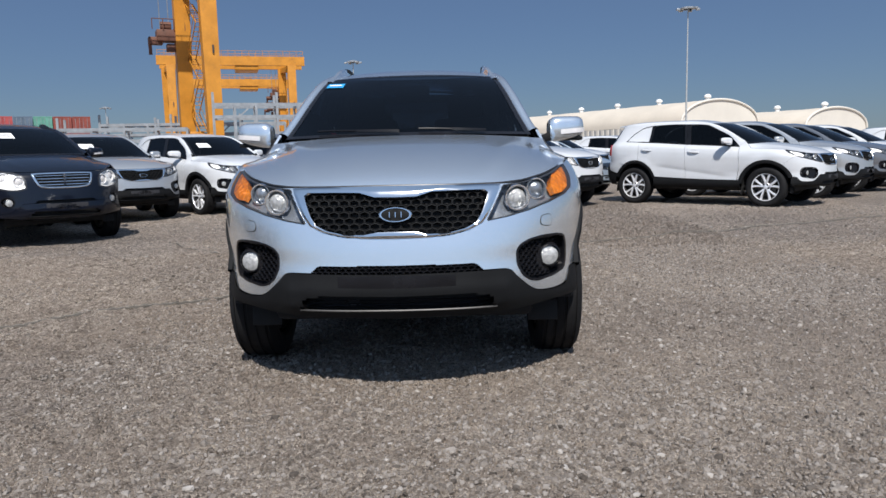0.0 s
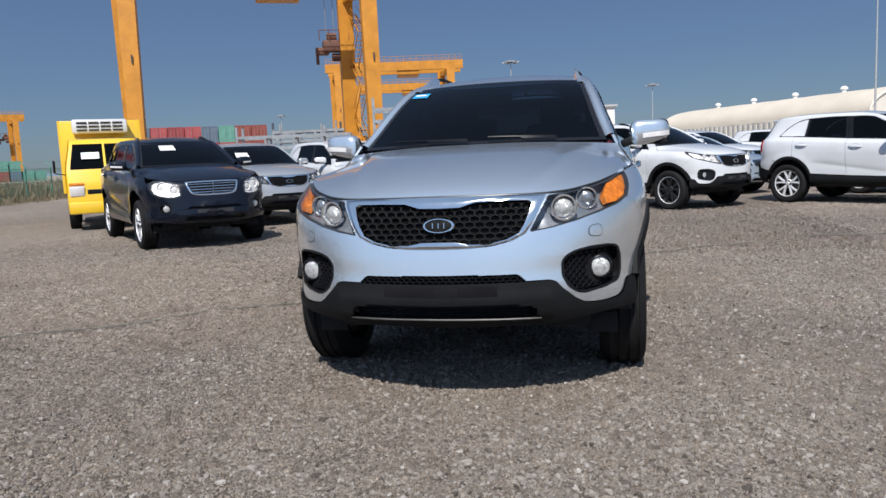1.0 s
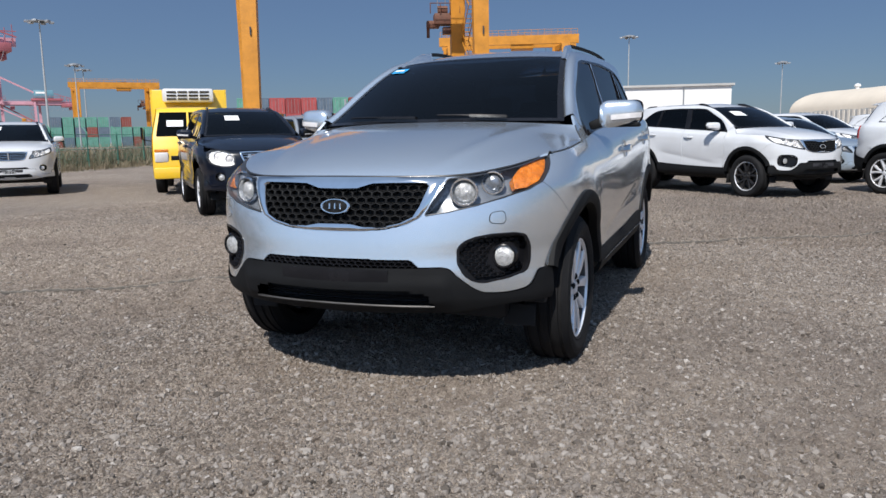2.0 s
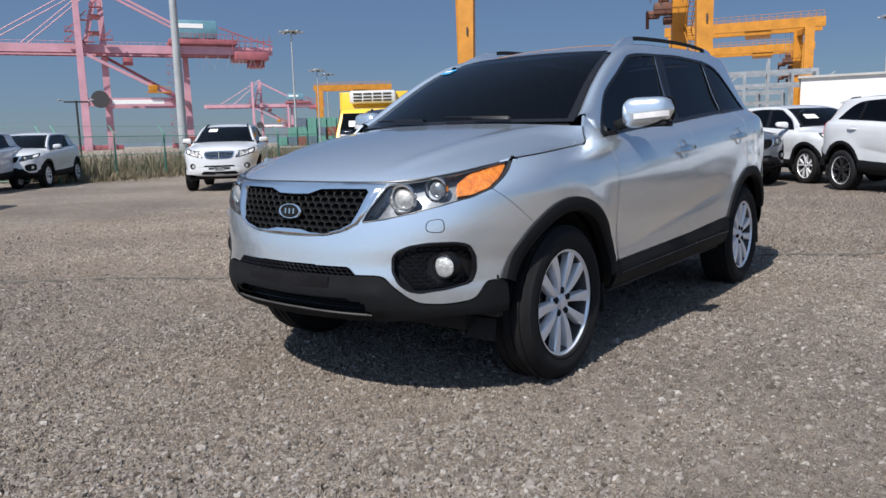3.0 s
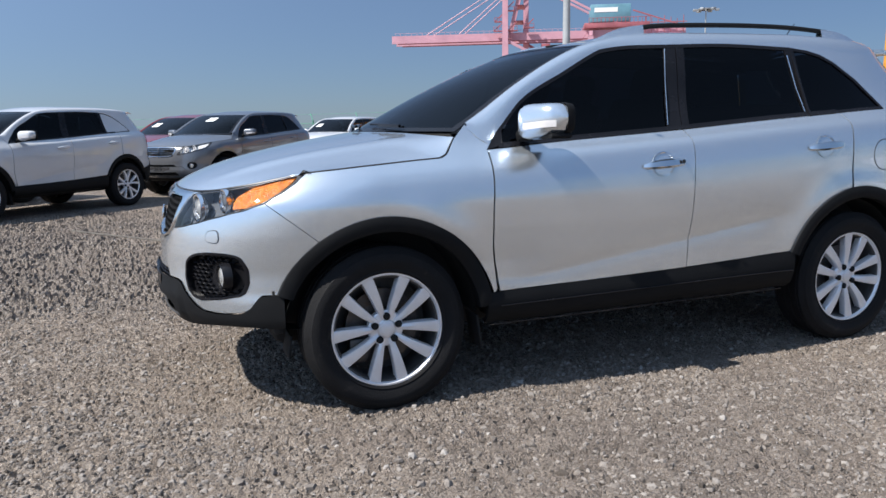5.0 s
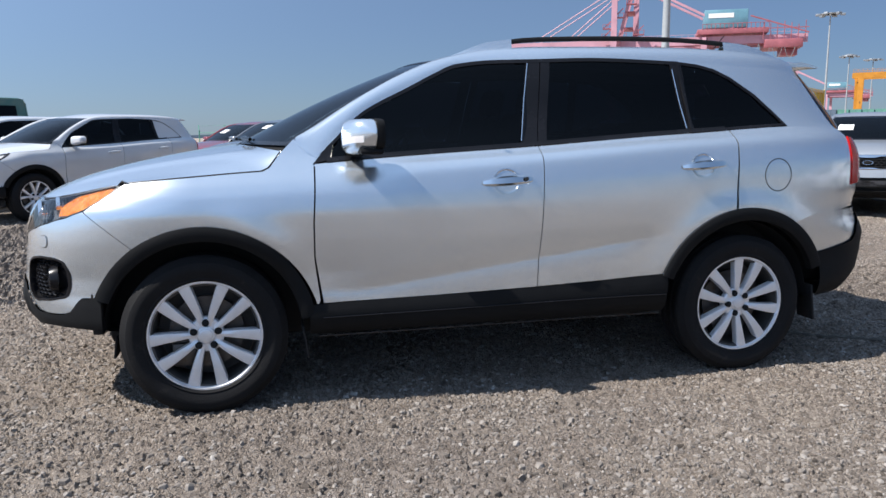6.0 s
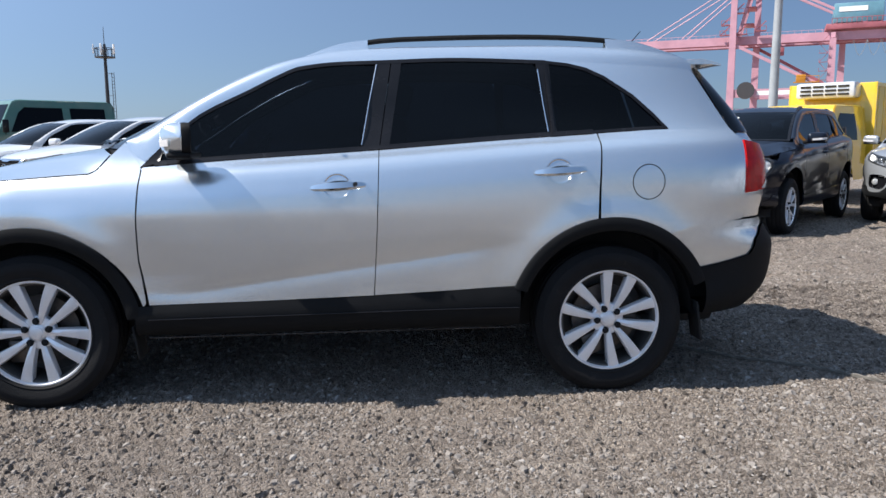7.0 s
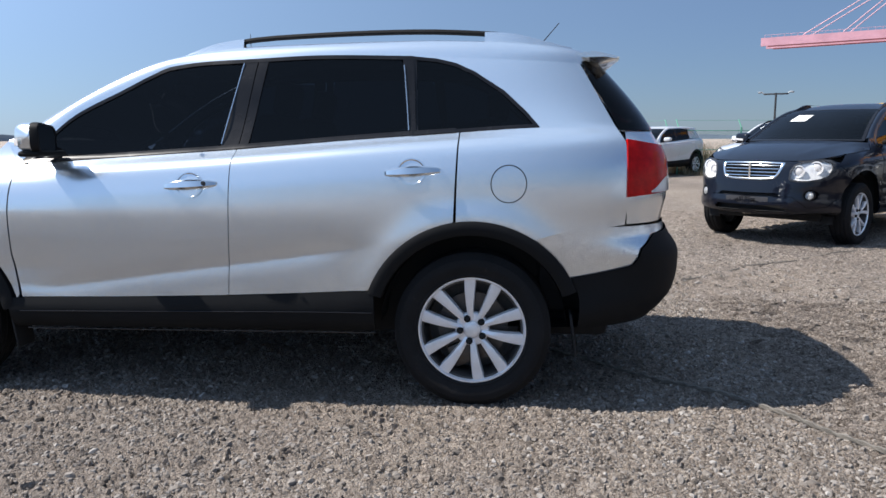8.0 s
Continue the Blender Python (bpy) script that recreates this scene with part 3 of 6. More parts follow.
tail = spline([.3, .42, .52, .62, .69, .75, .80, .86, .97, 1.1, 1.28, 1.62, 1.72], [1.26, 1.41, 1.485, 1.505, 1.505, 1.475, 1.440, 1.430, 1.452, 1.448, 1.375, 1.10, 1.0])
NR = 4.5


@functools.lru_cache(maxsize=None)
def nf(z):
    """How square the nose is in plan: rounder towards the bonnet."""
    return 2.6 - .5 * ease(.90, 1.05, z)


@functools.lru_cache(maxsize=None)
def flank(y, z):
    """Half the width of the body at length y and height z."""
    k = ease(.85, 1.05, z)
    yy = max(y, 0.0)
    rise = (belt(yy) - 1.196) * (1 if yy > 1.1 else .38 + .62 * ease(.3, 1.1, yy))
    zz = z - k * rise
    w = half_w(zz)
    b = ease(.4, 1.0, y)
    if b:
        w += (half_d(zz) - w) * b
        d = z - (.56 + .134 * (y - .78))
        w -= .016 * ease(.55, .95, y) * (1 - ease(1.95, 2.3, y)) * math.exp(-math.hypot(d, .008) / (.045 if d > 0 else .085))
    for cy in (0, 2.7):
        q = math.hypot(y - cy, z - .365)
        w += .013 * math.exp(-((q - .50) / .085) ** 2) * ease(.40, .60, z) * ease(1.05, .9, z) * ease(0, .25, y)
    if y < 0:
        p = nf(z)
        w *= max(0.0, 1 - min(1, -y / nose(z)) ** p) ** (1 / p)
    if y > 2.2:
        w *= max(0.0, 1 - min(1, (y - 2.2) / tail(z)) ** NR) ** (1 / NR)
    return w


def face_y(x, z):
    w, p = flank(0, z), nf(z)
    return -nose(z) * max(0.0, 1 - min(1, abs(x) / w) ** p) ** (1 / p)


def on_face(x, z, off=0.0):
    """A point of the front at (x, z), off metres proud."""
    w, q, y, p = flank(0, z), nose(z), face_y(x, z), nf(z)
    g = Vector((math.copysign((min(1, abs(x) / w)) ** (p - 1) / w, x), -((-y / q) ** (p - 1)) / q, .12)).normalized()
    return (x + g.x * off, y + g.y * off, z + g.z * off)


def on_side(sg):
    def fn(y, z, off=0.0):
        w = flank(y, z)
        d = .01
        g = Vector((1, -(flank(y + d, z) - flank(y - d, z)) / (2 * d), -(flank(y, z + d) - flank(y, z - d)) / (2 * d)))
        g.y = max(-1.5, min(1.5, g.y))
        g.z = max(-1, min(1.5, g.z))
        g.normalize()
        return (sg * (w + g.x * off), y + g.y * off, z + g.z * off)
    return fn


def front_bend(s, z):
    """Round the nose: s = 0 in the middle, 1 where the flank begins."""
    w, q, a = flank(0, z), nose(z), abs(s) * math.pi / 2
    return (math.copysign(w * math.sin(a) ** (2 / nf(z)), s), -q * math.cos(a) ** (2 / nf(z)), z)


def front_s(y, z):
    return math.acos(min(1, -y / nose(z)) ** (nf(z) / 2)) / (math.pi / 2)


def rear_bend(s, z, off=0.0):
    w = half_w(z - ease(.85, 1.05, z) * (belt(2.7) - 1.196))
    a = abs(s) * math.pi / 2
    return (math.copysign((w + off) * math.sin(a) ** (2 / NR), s), 2.2 + (tail(z) + off) * math.cos(a) ** (2 / NR), z)


def rear_s(y, z):
    return math.acos(min(1, max(0, (y - 2.2) / tail(z))) ** (NR / 2)) / (math.pi / 2)


def arc(cy, r, a0, a1, n=24):
    """Points of a wheel arch; angles in degrees from straight back, over the top to straight ahead."""
    return [(cy + r * math.cos(radians(a0 + (a1 - a0) * i / (n - 1))), .365 + r * math.sin(radians(a0 + (a1 - a0) * i / (n - 1)))) for i in range(n)]


def both(half):
    """A closed outline, symmetric about x = 0, from its half with x >= 0 (top to bottom)."""
    return list(half) + [(-x, z) for x, z in half[::-1] if x > 1e-6]


SURROUND = [(0, .960), (.12, .960), (.25, .959), (.38, .958), (.468, .956), (.462, .935), (.44, .89), (.41, .83), (.383, .792), (.33, .765), (.24, .745), (.15, .735), (.08, .733), (0, .732)]
GRILLE = [(0, .905), (.09, .907), (.15, .930), (.26, .933), (.385, .933), (.404, .922), (.395, .89), (.378, .84), (.352, .795), (.30, .770), (.22, .752), (.14, .752), (.08, .765), (0, .766)]
BARRED = ([(0, .955), (.12, .955), (.24, .953), (.33, .950), (.372, .945), (.378, .925), (.365, .88), (.345, .83), (.325, .79), (.29, .768), (.22, .757), (.15, .753), (.08, .752), (0, .752)],
          [(0, .932), (.12, .932), (.22, .931), (.30, .929), (.338, .924), (.342, .912), (.332, .875), (.315, .832), (.298, .80), (.268, .786), (.21, .778), (.15, .776), (.08, .775), (0, .775)])
HEADLAMP = [(.405, .80), (.43, .85), (.481, .950), (.56, .957), (.66, .974), (.74, .997), (.812, 1.036), (.828, 1.004), (.834, .970), (.826, .928), (.785, .898), (.70, .868), (.60, .838), (.50, .815)]
FOG = [(.539, .66), (.56, .685), (.60, .703), (.664, .714), (.74, .714), (.776, .704), (.788, .66), (.788, .59), (.778, .546), (.72, .527), (.637, .514), (.60, .522), (.565, .55), (.540, .60)]
SLOT = [(0, .617), (.345, .618), (.37, .604), (.388, .580), (0, .577)]
INTAKE = [(0, .482), (.40, .482), (.425, .46), (.445, .412), (0, .408)]
LAMP_BACK = [(face_y(x, z), z) for x, z in ((.826, .925), (.834, .970), (.828, 1.004), (.815, 1.040))]
skirt_top = spline([0, .47, .50, .55, .60, .637, .70, .765, .79, .805, .82, .9], [.578, .583, .577, .532, .486, .468, .463, .470, .486, .518, .545, .550])
skirt_low = spline([0, .5, .75, .9], [.37, .385, .41, .40])
# the side windows' upper edge, and the outer and inner edge of pillar and roof side
win_top = spline([.47, .60, .738, .98, 1.12, 1.21, 1.40, 1.60, 1.97, 2.41], [1.105, 1.225, 1.352, 1.478, 1.550, 1.588, 1.612, 1.620, 1.633, 1.622])
quarter_edge = [(2.41, 1.622), (2.52, 1.610), (2.61, 1.588), (2.70, 1.547), (2.84, 1.455), (2.94, 1.36), (3.0, 1.292)]
rail_z = spline([.36, .50, .707, .957, 1.123, 1.25, 1.40, 1.68, 2.4, 2.8, 3.2, 3.4], [1.195, 1.275, 1.406, 1.541, 1.608, 1.640, 1.666, 1.683, 1.692, 1.680, 1.648, 1.62])


def edge_in(y):
    """The inner edge of pillar and roof side."""
    z = rail_z(y)
    return flank(y, z) - .052 - .03 * ease(1.1, 1.8, y), z - .012 + .024 * ease(1.15, 1.7, y)


def screen(t, v, off=0.0):
    """The windscreen: t from -1 to 1 across, v from 0 below to 1 above."""
    a = abs(t)
    yb, yt = .15 + .235 * a ** 2.2, 1.065 + .145 * a ** 2.2
    y = yb + (yt - yb) * v
    xe, ze = edge_in(.385 + (1.21 - .385) * v)
    zc = (1.205 + (1.630 - 1.205) * v) + .022 * math.sin(math.pi * v)
    z = zc + (ze + .002 - zc) * a ** 2.4
    return (t * xe, y - off * .45, z + off * .89)


def roof_pt(t, v, off=0.0):
    y1 = 3.23
    y0 = 1.072 + .145 * abs(t) ** 2.2
    y = y0 + (y1 - y0) * v
    xe, ze = edge_in(y)
    crown = .022 + .016 * ease(1.1, 1.9, y)
    return (t * xe, y, ze + crown * (1 - abs(t) ** 2.3) + off)


HOOD_SIDE = [(LAMP_BACK[-1][0], 1.046), (-.1, 1.066), (.16, 1.086), (.27, 1.093), (.30, 1.108), (.355, 1.178)]


def hood_pt(t, v, off=0.0):
    """The bonnet: t from -1 to 1 across, v from 0 at the nose to 1 at the screen."""
    a = abs(t)
    x0 = .80 * a
    z0 = float(np.interp(x0, [0, .47, .56, .66, .74, .80], [.966, .964, .968, .984, 1.008, 1.042]))
    y0 = face_y(x0, z0) + .004
    x1 = .765 * a
    p0 = Vector((x0, y0, z0))
    p3 = Vector((x1, .135 + .215 * a ** 2, 1.205 - .030 * a ** 3))
    p1 = p0 + Vector((0, .15, .105 - .055 * a ** 3))
    p2 = p3 + Vector((0, -.42, -.058 - .01 * a ** 4))
    q = p0 * (1 - v) ** 3 + p1 * 3 * v * (1 - v) ** 2 + p2 * 3 * v * v * (1 - v) + p3 * v ** 3
    y, z = SIDE_NET[min(40, int(v * 40))] * (1 - (v * 40) % 1) + SIDE_NET[min(40, int(v * 40) + 1)] * ((v * 40) % 1)
    e = Vector((flank(y, z) - .005, y, z))
    k = a ** 7
    q = q * (1 - k) + e * k
    ridge = .010 * math.exp(-((a - (.50 + .28 * v)) / .05) ** 2) * ease(.05, .4, v) * (1 - ease(.85, 1, v))
    return (math.copysign(q.x, t), q.y, q.z + ridge + off)


SIDE_NET = along(HOOD_SIDE, 41)


def warp_fn(w):
    """Moves the shared shape to another car's measures."""
    if not w:
        return lambda p: p
    def fn(p):
        return (p[0] * w["x"], float(np.interp(p[1], w["y"][0], w["y"][1])), float(np.interp(p[2], w["z"][0], w["z"][1])))
    return fn


def honeycomb(geo, outline, fn, pw, ph, wall, depth):
    """A net of six-sided cells over an outline."""
    xs, zs = [p[0] for p in outline], [p[1] for p in outline]
    nx, nz = int((max(xs) - min(xs)) / pw) + 3, int((max(zs) - min(zs)) / (ph * .75)) + 3
    x0, z0 = (max(xs) + min(xs)) / 2 - nx // 2 * pw, min(zs) - ph * .3
    shape = [(0, .5), (.5, .25), (.5, -.25), (0, -.5), (-.5, -.25), (-.5, .25)]
    for j in range(nz):
        for i in range(nx + 1):
            cx, cz = x0 + (i + .5 * (j % 2)) * pw, z0 + j * ph * .75
            if not inside((cx, cz), outline):
                continue
            o = [fn(cx + a * pw, cz + b * ph, 0) for a, b in shape]
            n = [fn(cx + a * (pw - wall), cz + b * (ph - wall), .003) for a, b in shape]
            d = [fn(cx + a * (pw - wall * 1.6), cz + b * (ph - wall * 1.6), -depth) for a, b in shape]
            geo.add(o + n + d, [(k, (k + 1) % 6, 6 + (k + 1) % 6, 6 + k) for k in range(6)] + [(6 + k, 6 + (k + 1) % 6, 12 + (k + 1) % 6, 12 + k) for k in range(6)])


def skin(geo, nu, nv, fn, holes=()):
    """A grid of fn(u, v) with the faces inside the holes, seen from the front, left out."""
    pts = [[fn(i / (nu - 1), j / (nv - 1)) for j in range(nv)] for i in range(nu)]
    flat = [p for r in pts for p in r]
    faces = []
    boxes = [(min(p[0] for p in h), max(p[0] for p in h), min(p[1] for p in h), max(p[1] for p in h), h) for h in holes]
    for i in range(nu - 1):
        for j in range(nv - 1):
            q = (i * nv + j, (i + 1) * nv + j, (i + 1) * nv + j + 1, i * nv + j + 1)
            a, b = flat[q[0]], flat[q[2]]
            cx, cy, cz = abs(a[0] + b[0]) / 2, (a[1] + b[1]) / 2, (a[2] + b[2]) / 2
            if cy < .1 and any(x0 < cx < x1 and z0 < cz < z1 and inside((cx, cz), h) for x0, x1, z0, z1, h in boxes):
                continue
            faces.append(q)
    return geo.add(flat, faces)


def mirrored(outline):
    return [(-x, z) for x, z in outline]


SHELL = {"front_bumper", "bonnet", "windscreen", "roof", "roof_side", "fender", "front_door", "rear_door", "quarter_panel", "front_window", "rear_window", "quarter_window", "rear_pillar", "lens_cover",
         "rear_bumper", "tailgate", "rear_screen", "tail_light", "screen_border", "bumper_skirt", "rear_bumper_skirt", "sill_cladding"}


def build_car(name, label, at, paint, wheels, warp=None, wb=2.70, fine=1, grille="mesh", skirt=None, low=None, rails="silver", paper=None,
              sticker=False, group="", clad=True, category="car", lamp_clear=False, lamp_shape=None, spin=(0, 0), wheel_z=.362, cab=True, aerial=False, badge=True, quarter_glass=True):
    skirt, low = skirt or CLADDING, low or CLADDING
    car = thing(name, label, category, group, at)
    wf = warp_fn(warp)

    def put(pname, geo, mat, parent=None, plabel="", smooth=38):
        geo.v = [wf(p) for p in geo.v]
        core = Vector((0, 1.4, .75)) if pname in SHELL else None
        return part(pname, link_mesh(pname, geo, mat, smooth, core), mat, parent or car, plabel, smooth)

    nf = 1.0 if fine else .55
    N = lambda k: max(5, int(k * nf))
    shut = .0020 if fine else .004
    # --- core, floor and wheel wells
    g = Geo()
    g.box((0, 1.45, .58), (1.30, 3.8, .60), None, .04)
    put("underbody", g, UNDER, smooth=30)
    put("cabin_floor", Geo().box((0, 1.36, .62), (1.66, 1.64, .60), None, .03), UNDER, smooth=30)
    put("engine_guard", Geo().box((0, -.52, .58), (.96, .36, .38), None, .05), UNDER, smooth=30)
    put("boot_floor", Geo().box((0, 3.25, .66), (1.42, .5, .50), None, .05), UNDER, smooth=30)
    for cy in (0, 2.7):
        for sg in (1, -1):
            rows = [[(sg * x, cy + .435 * math.cos(a), .365 + .435 * math.sin(a)) for x in (.60, .85)] for a in np.linspace(.05, math.pi - .05, 22)]
            put("wheel_well", Geo().grid(rows), UNDER, smooth=30)
    # --- front bumper skin and skirt
    end_y = lambda z: float(np.interp(z, [.40, .55, .66, .766, .925, .970, 1.004], [-.425, -.425, -.385, -.289, LAMP_BACK[0][0], LAMP_BACK[1][0], LAMP_BACK[2][0]]))
    head = rounded(lamp_shape or HEADLAMP, .006, 1)
    round_fog = grille == "bars"
    fog_at = (.655, .600) if round_fog else (.718, .620)
    fog = rounded(FOG, .008, 1) if not round_fog else [(fog_at[0] + .068 * math.cos(a), fog_at[1] + .062 * math.sin(a)) for a in np.linspace(0, 2 * math.pi, 24, endpoint=False)]
    so, gi = (both(q) for q in (BARRED if grille == "bars" else (SURROUND, GRILLE)))

    def face_skin(u, v):
        c = 2 * u - 1
        x = abs(front_bend(c * front_s(end_y(.55), .55), .55)[0])
        top = float(np.interp(x, [0, .46, .56, .66, .74, .80, .84, .9], [.958, .956, .955, .96, .965, .965, .95, .93]))
        z = skirt_top(x) + .002 + (top - skirt_top(x)) * v
        return front_bend(c * front_s(end_y(z), z), z)

    holes = [offset(head, .001), offset(fog, -.003), offset(rounded(gi, .01, 1), .014), offset(rounded(both(SLOT), .008, 1), -.002)]
    put("front_bumper", skin(Geo(), 280 if fine else 90, 120 if fine else 44, face_skin, holes), paint)

    def skirt_skin(u, v):
        c = 2 * u - 1
        x = abs(front_bend(c * front_s(end_y(.55), .55), .55)[0])
        z = skirt_low(x) + (skirt_top(x) - .002 - skirt_low(x)) * v
        p = front_bend(c * front_s(end_y(z), z), z)
        k = .006 + .010 * ease(.9, .55, v) * ease(0, .3, v) * (x < .5)
        return (p[0] * (1 + .006), p[1] - k, p[2])

    g = skin(Geo(), N(110), N(18), skirt_skin, [offset(rounded(both(INTAKE), .01, 1), -.002)])
    low_edge = [skirt_skin(i / 60, 0) for i in range(61)]
    g.grid([[p, (p[0] * .96, p[1] + .06, p[2] - .015), (p[0] * .9, p[1] + .25, p[2] - .03)] for p in low_edge])
    bumper = put("bumper_skirt", g, skirt)
    g = Geo()
    sheet(g, [[on_face(x, z, -.05) for x, z in row] for row in columns(both(INTAKE), N(24), 5)], 0)
    sheet(g, [[on_face(x, z, -.03) for x, z in row] for row in columns(both(SLOT), N(24), 4)], 0)
    put("intake_backing", g, UNDER, bumper)
    if fine:
        g = Geo()
        honeycomb(g, offset(both(SLOT), .004), lambda x, z, o: on_face(x, z, o - .004), .030, .020, .006, .014)
        put("intake_mesh", g, BLACK_TRIM, bumper)
        g = Geo()
        for z in (.435, .455):
            g.pipe([on_face(x, z, -.03) for x in np.linspace(-.42, .42, 24)], .005, 6)
        put("intake_bar", g, BLACK_TRIM, bumper)
    g = Geo().pipe([on_face(x, .410 + .004 * abs(x), .010) for x in np.linspace(-.44, .44, 26)], .005, 6)
    put("intake_lip", g, WHEEL_BARREL if fine else CLADDING, bumper, "thin grey lip" if fine else "")
    g = Geo()
    sheet(g, [[on_face(x, z, .012) for z in np.linspace(.489, .570, 4)] for x in np.linspace(-.258, .258, 16)], .012)
    put("number_plate_holder", g, BLACK_TRIM if fine else INK, bumper)
    # --- grille
    g = Geo()
    rows = []
    for (ax, az), (bx, bz) in zip(so, gi):
        mx, mz = (ax + bx) / 2, (az + bz) / 2
        rows.append([on_face(ax, az, -.012), on_face(ax, az, .004), on_face(ax + (bx - ax) * .3, az + (bz - az) * .3, .009), on_face(mx, mz, .010), on_face(bx + (ax - bx) * .12, bz + (az - bz) * .12, .006), on_face(bx, bz, -.006), on_face(bx, bz, -.035)])
    frame_mat = CHROME if grille != "body" else paint
    grid_rows = []
    for i in range(len(rows)):
        a, b = rows[i], rows[(i + 1) % len(rows)]
        for k in range(3):
            grid_rows.append([tuple(np.array(p) + (np.array(q) - np.array(p)) * k / 3) for p, q in zip(a, b)])
    surround = put("grille_surround", g.grid(grid_rows, wrap=True), frame_mat, None, "bright silver grille frame")
    g = Geo()
    sheet(g, [[on_face(x, z, -.036) for x, z in row] for row in columns(gi, N(30), 7)], 0)
    put("grille_backing", g, UNDER, surround)
    if grille == "bars":
        for z in np.linspace(.800, .908, 4):
            half = float(np.interp(z, [.775, .80, .93], [.27, .30, .342]))
            g = Geo()
            g.grid([[on_face(x, z - .007, -.02), on_face(x, z - .003, .0), on_face(x, z + .004, .0), on_face(x, z + .007, -.02)] for x in np.linspace(-half, half, 20)])
            put("grille_bar", g, CHROME, surround)
        put("grille_bar", Geo().box((0, face_y(0, .85) - .004, .85), (.022, .02, .17)), CHROME, surround)
    else:
        g = Geo()
        honeycomb(g, offset(gi, .006), lambda x, z, o: on_face(x, z, o - .014), *((.046, .034, .0085, .022) if fine else (.07, .045, .012, .02)))
        put("grille_mesh", g, CLADDING, surround)
    if badge and grille != "bars":
        m = Matrix.Translation(on_face(0, .836, .0)) @ Matrix.Rotation(radians(90 - 8), 4, "X")
        oval = Matrix.Diagonal((1.72, .80, 1, 1))
        g = Geo().lathe([(.040, -.004), (.040, .006), (.037, .008), (0, .008)], 40, m @ oval)
        bd = put("badge", g, CLADDING, surround, "black oval badge with a chrome rim")
        g = Geo().lathe([(.041, .002), (.0425, .007), (.040, .011), (.036, .011), (.0345, .007)], 40, m @ oval)
        put("badge_rim", g, CHROME, bd)
        if fine:
            for x0 in (-.026, 0, .026):
                g = Geo().rod(m @ Vector((x0, -.012, .009)), m @ Vector((x0, .012, .009)), .0036, n=6)
                put("badge_bar", g, CHROME, bd)
    # --- head lamps, fog lamps, washers
    for sg in (1, -1):
        fl = lambda x, z, o=0.0: on_face(x * sg, z, o)
        g = Geo()
        deep = [[fl(x, z, (-.045 if not lamp_shape else -.018) - .02 * math.sin(math.pi * j / 6)) for j, (x, z) in enumerate(row)] for row in columns(offset(head, .002), N(30), 7)]
        sheet(g, deep, 0)
        hs = offset(head, .0005)
        g.grid([[fl(*p, .0), fl(*p, -.046)] for p in hs], wrap=True)
        lamp = put("headlight", g, LAMP_HOUSE if not lamp_clear else LAMP_BRIGHT, None, "clear headlight with twin round lenses")
        for cx, cz, r in (((.560, .898, .056), (.675, .934, .047)) if not lamp_shape else ((.53, .85, .062), (.69, .89, .072))):
            o = Vector(fl(cx, cz, -.045 if cx < .6 else -.062))
            m = Matrix.Translation(o) @ Matrix.Rotation(radians(90), 4, "X") @ Matrix.Rotation(radians(14 * sg), 4, "Y")
            g = Geo().lathe([(r * .80, .0), (r * .86, .022), (r * .93, .036), (r * 1.06, .036), (r * 1.10, .02)], N(32), m)
            put("reflector", g, LAMP_BRIGHT if lamp_clear else REFLECTOR, lamp)
            g = Geo().lathe([(r * .84, .006), (r * .82, .014), (r * .66, .026), (r * .36, .034), (0, .036)], N(28), m)
            put("projector_lens", g, WHITE_LENS if lamp_clear else LAMP_LENS if cx > .6 else FOG_LENS, lamp)
        amb = [(.742, .900), (.726, .950), (.738, .988), (.775, 1.010), (.808, 1.030), (.822, 1.0), (.827, .968), (.820, .932), (.785, .906)]
        g = Geo()
        sheet(g, [[fl(x, z, -.010) for x, z in row] for row in columns(amb, N(12), 6)], .03)
        if not lamp_shape:
            put("turn_signal", g, AMBER if fine else LAMP_BRIGHT, lamp, "amber turn signal" if fine else "clear turn signal")
        g = Geo()
        sheet(g, [[fl(x, z, .003) for x, z in row] for row in columns(head, N(34), 8)], 0)
        cover = put("lens_cover", g, GLASS_CLEAR, lamp)
        cover.visible_shadow = False
        g = Geo()
        band(g, offset(head, .003 if fine else .012), .005 if fine else .02, fl, .0035, .02)
        put("lamp_seal", g, LAMP_DARK, lamp)
        # fog lamp pod
        g = Geo()
        sheet(g, [[fl(x, z, -.030) for x, z in row] for row in columns(fog, N(20), 7)], 0)
        g.grid([[fl(*p, .002), fl(*p, -.031)] for p in fog], wrap=True)
        band(g, offset(fog, .005), .010, fl, .003, .01)
        pod = put("fog_lamp", g, BLACK_TRIM, None, "round fog lamp in a black surround")
        cx, cz = fog_at
        if fine:
            g = Geo()
            honeycomb(g, [p for p in offset(fog, -.016)], lambda x, z, o: fl(x, z, o - .022) if math.hypot(x - cx, z - cz) > .062 else fl(x, z, -.040), .028, .022, .006, .008)
            put("fog_mesh", g, BLACK_TRIM, pod)
        o = Vector(fl(cx, cz, -.03))
        m = Matrix.Translation(o) @ Matrix.Rotation(radians(90), 4, "X") @ Matrix.Rotation(radians(12 * sg), 4, "Y")
        g = Geo().lathe([(.064, -.004), (.060, .012), (.052, .030), (.048, .032), (.046, .01)], N(32), m)
        put("fog_bezel", g, BLACK_TRIM, pod)
        g = Geo().lathe([(.046, .012), (.044, .022), (.030, .028), (0, .030)], N(28), m)
        put("fog_lens", g, FOG_LENS, pod)
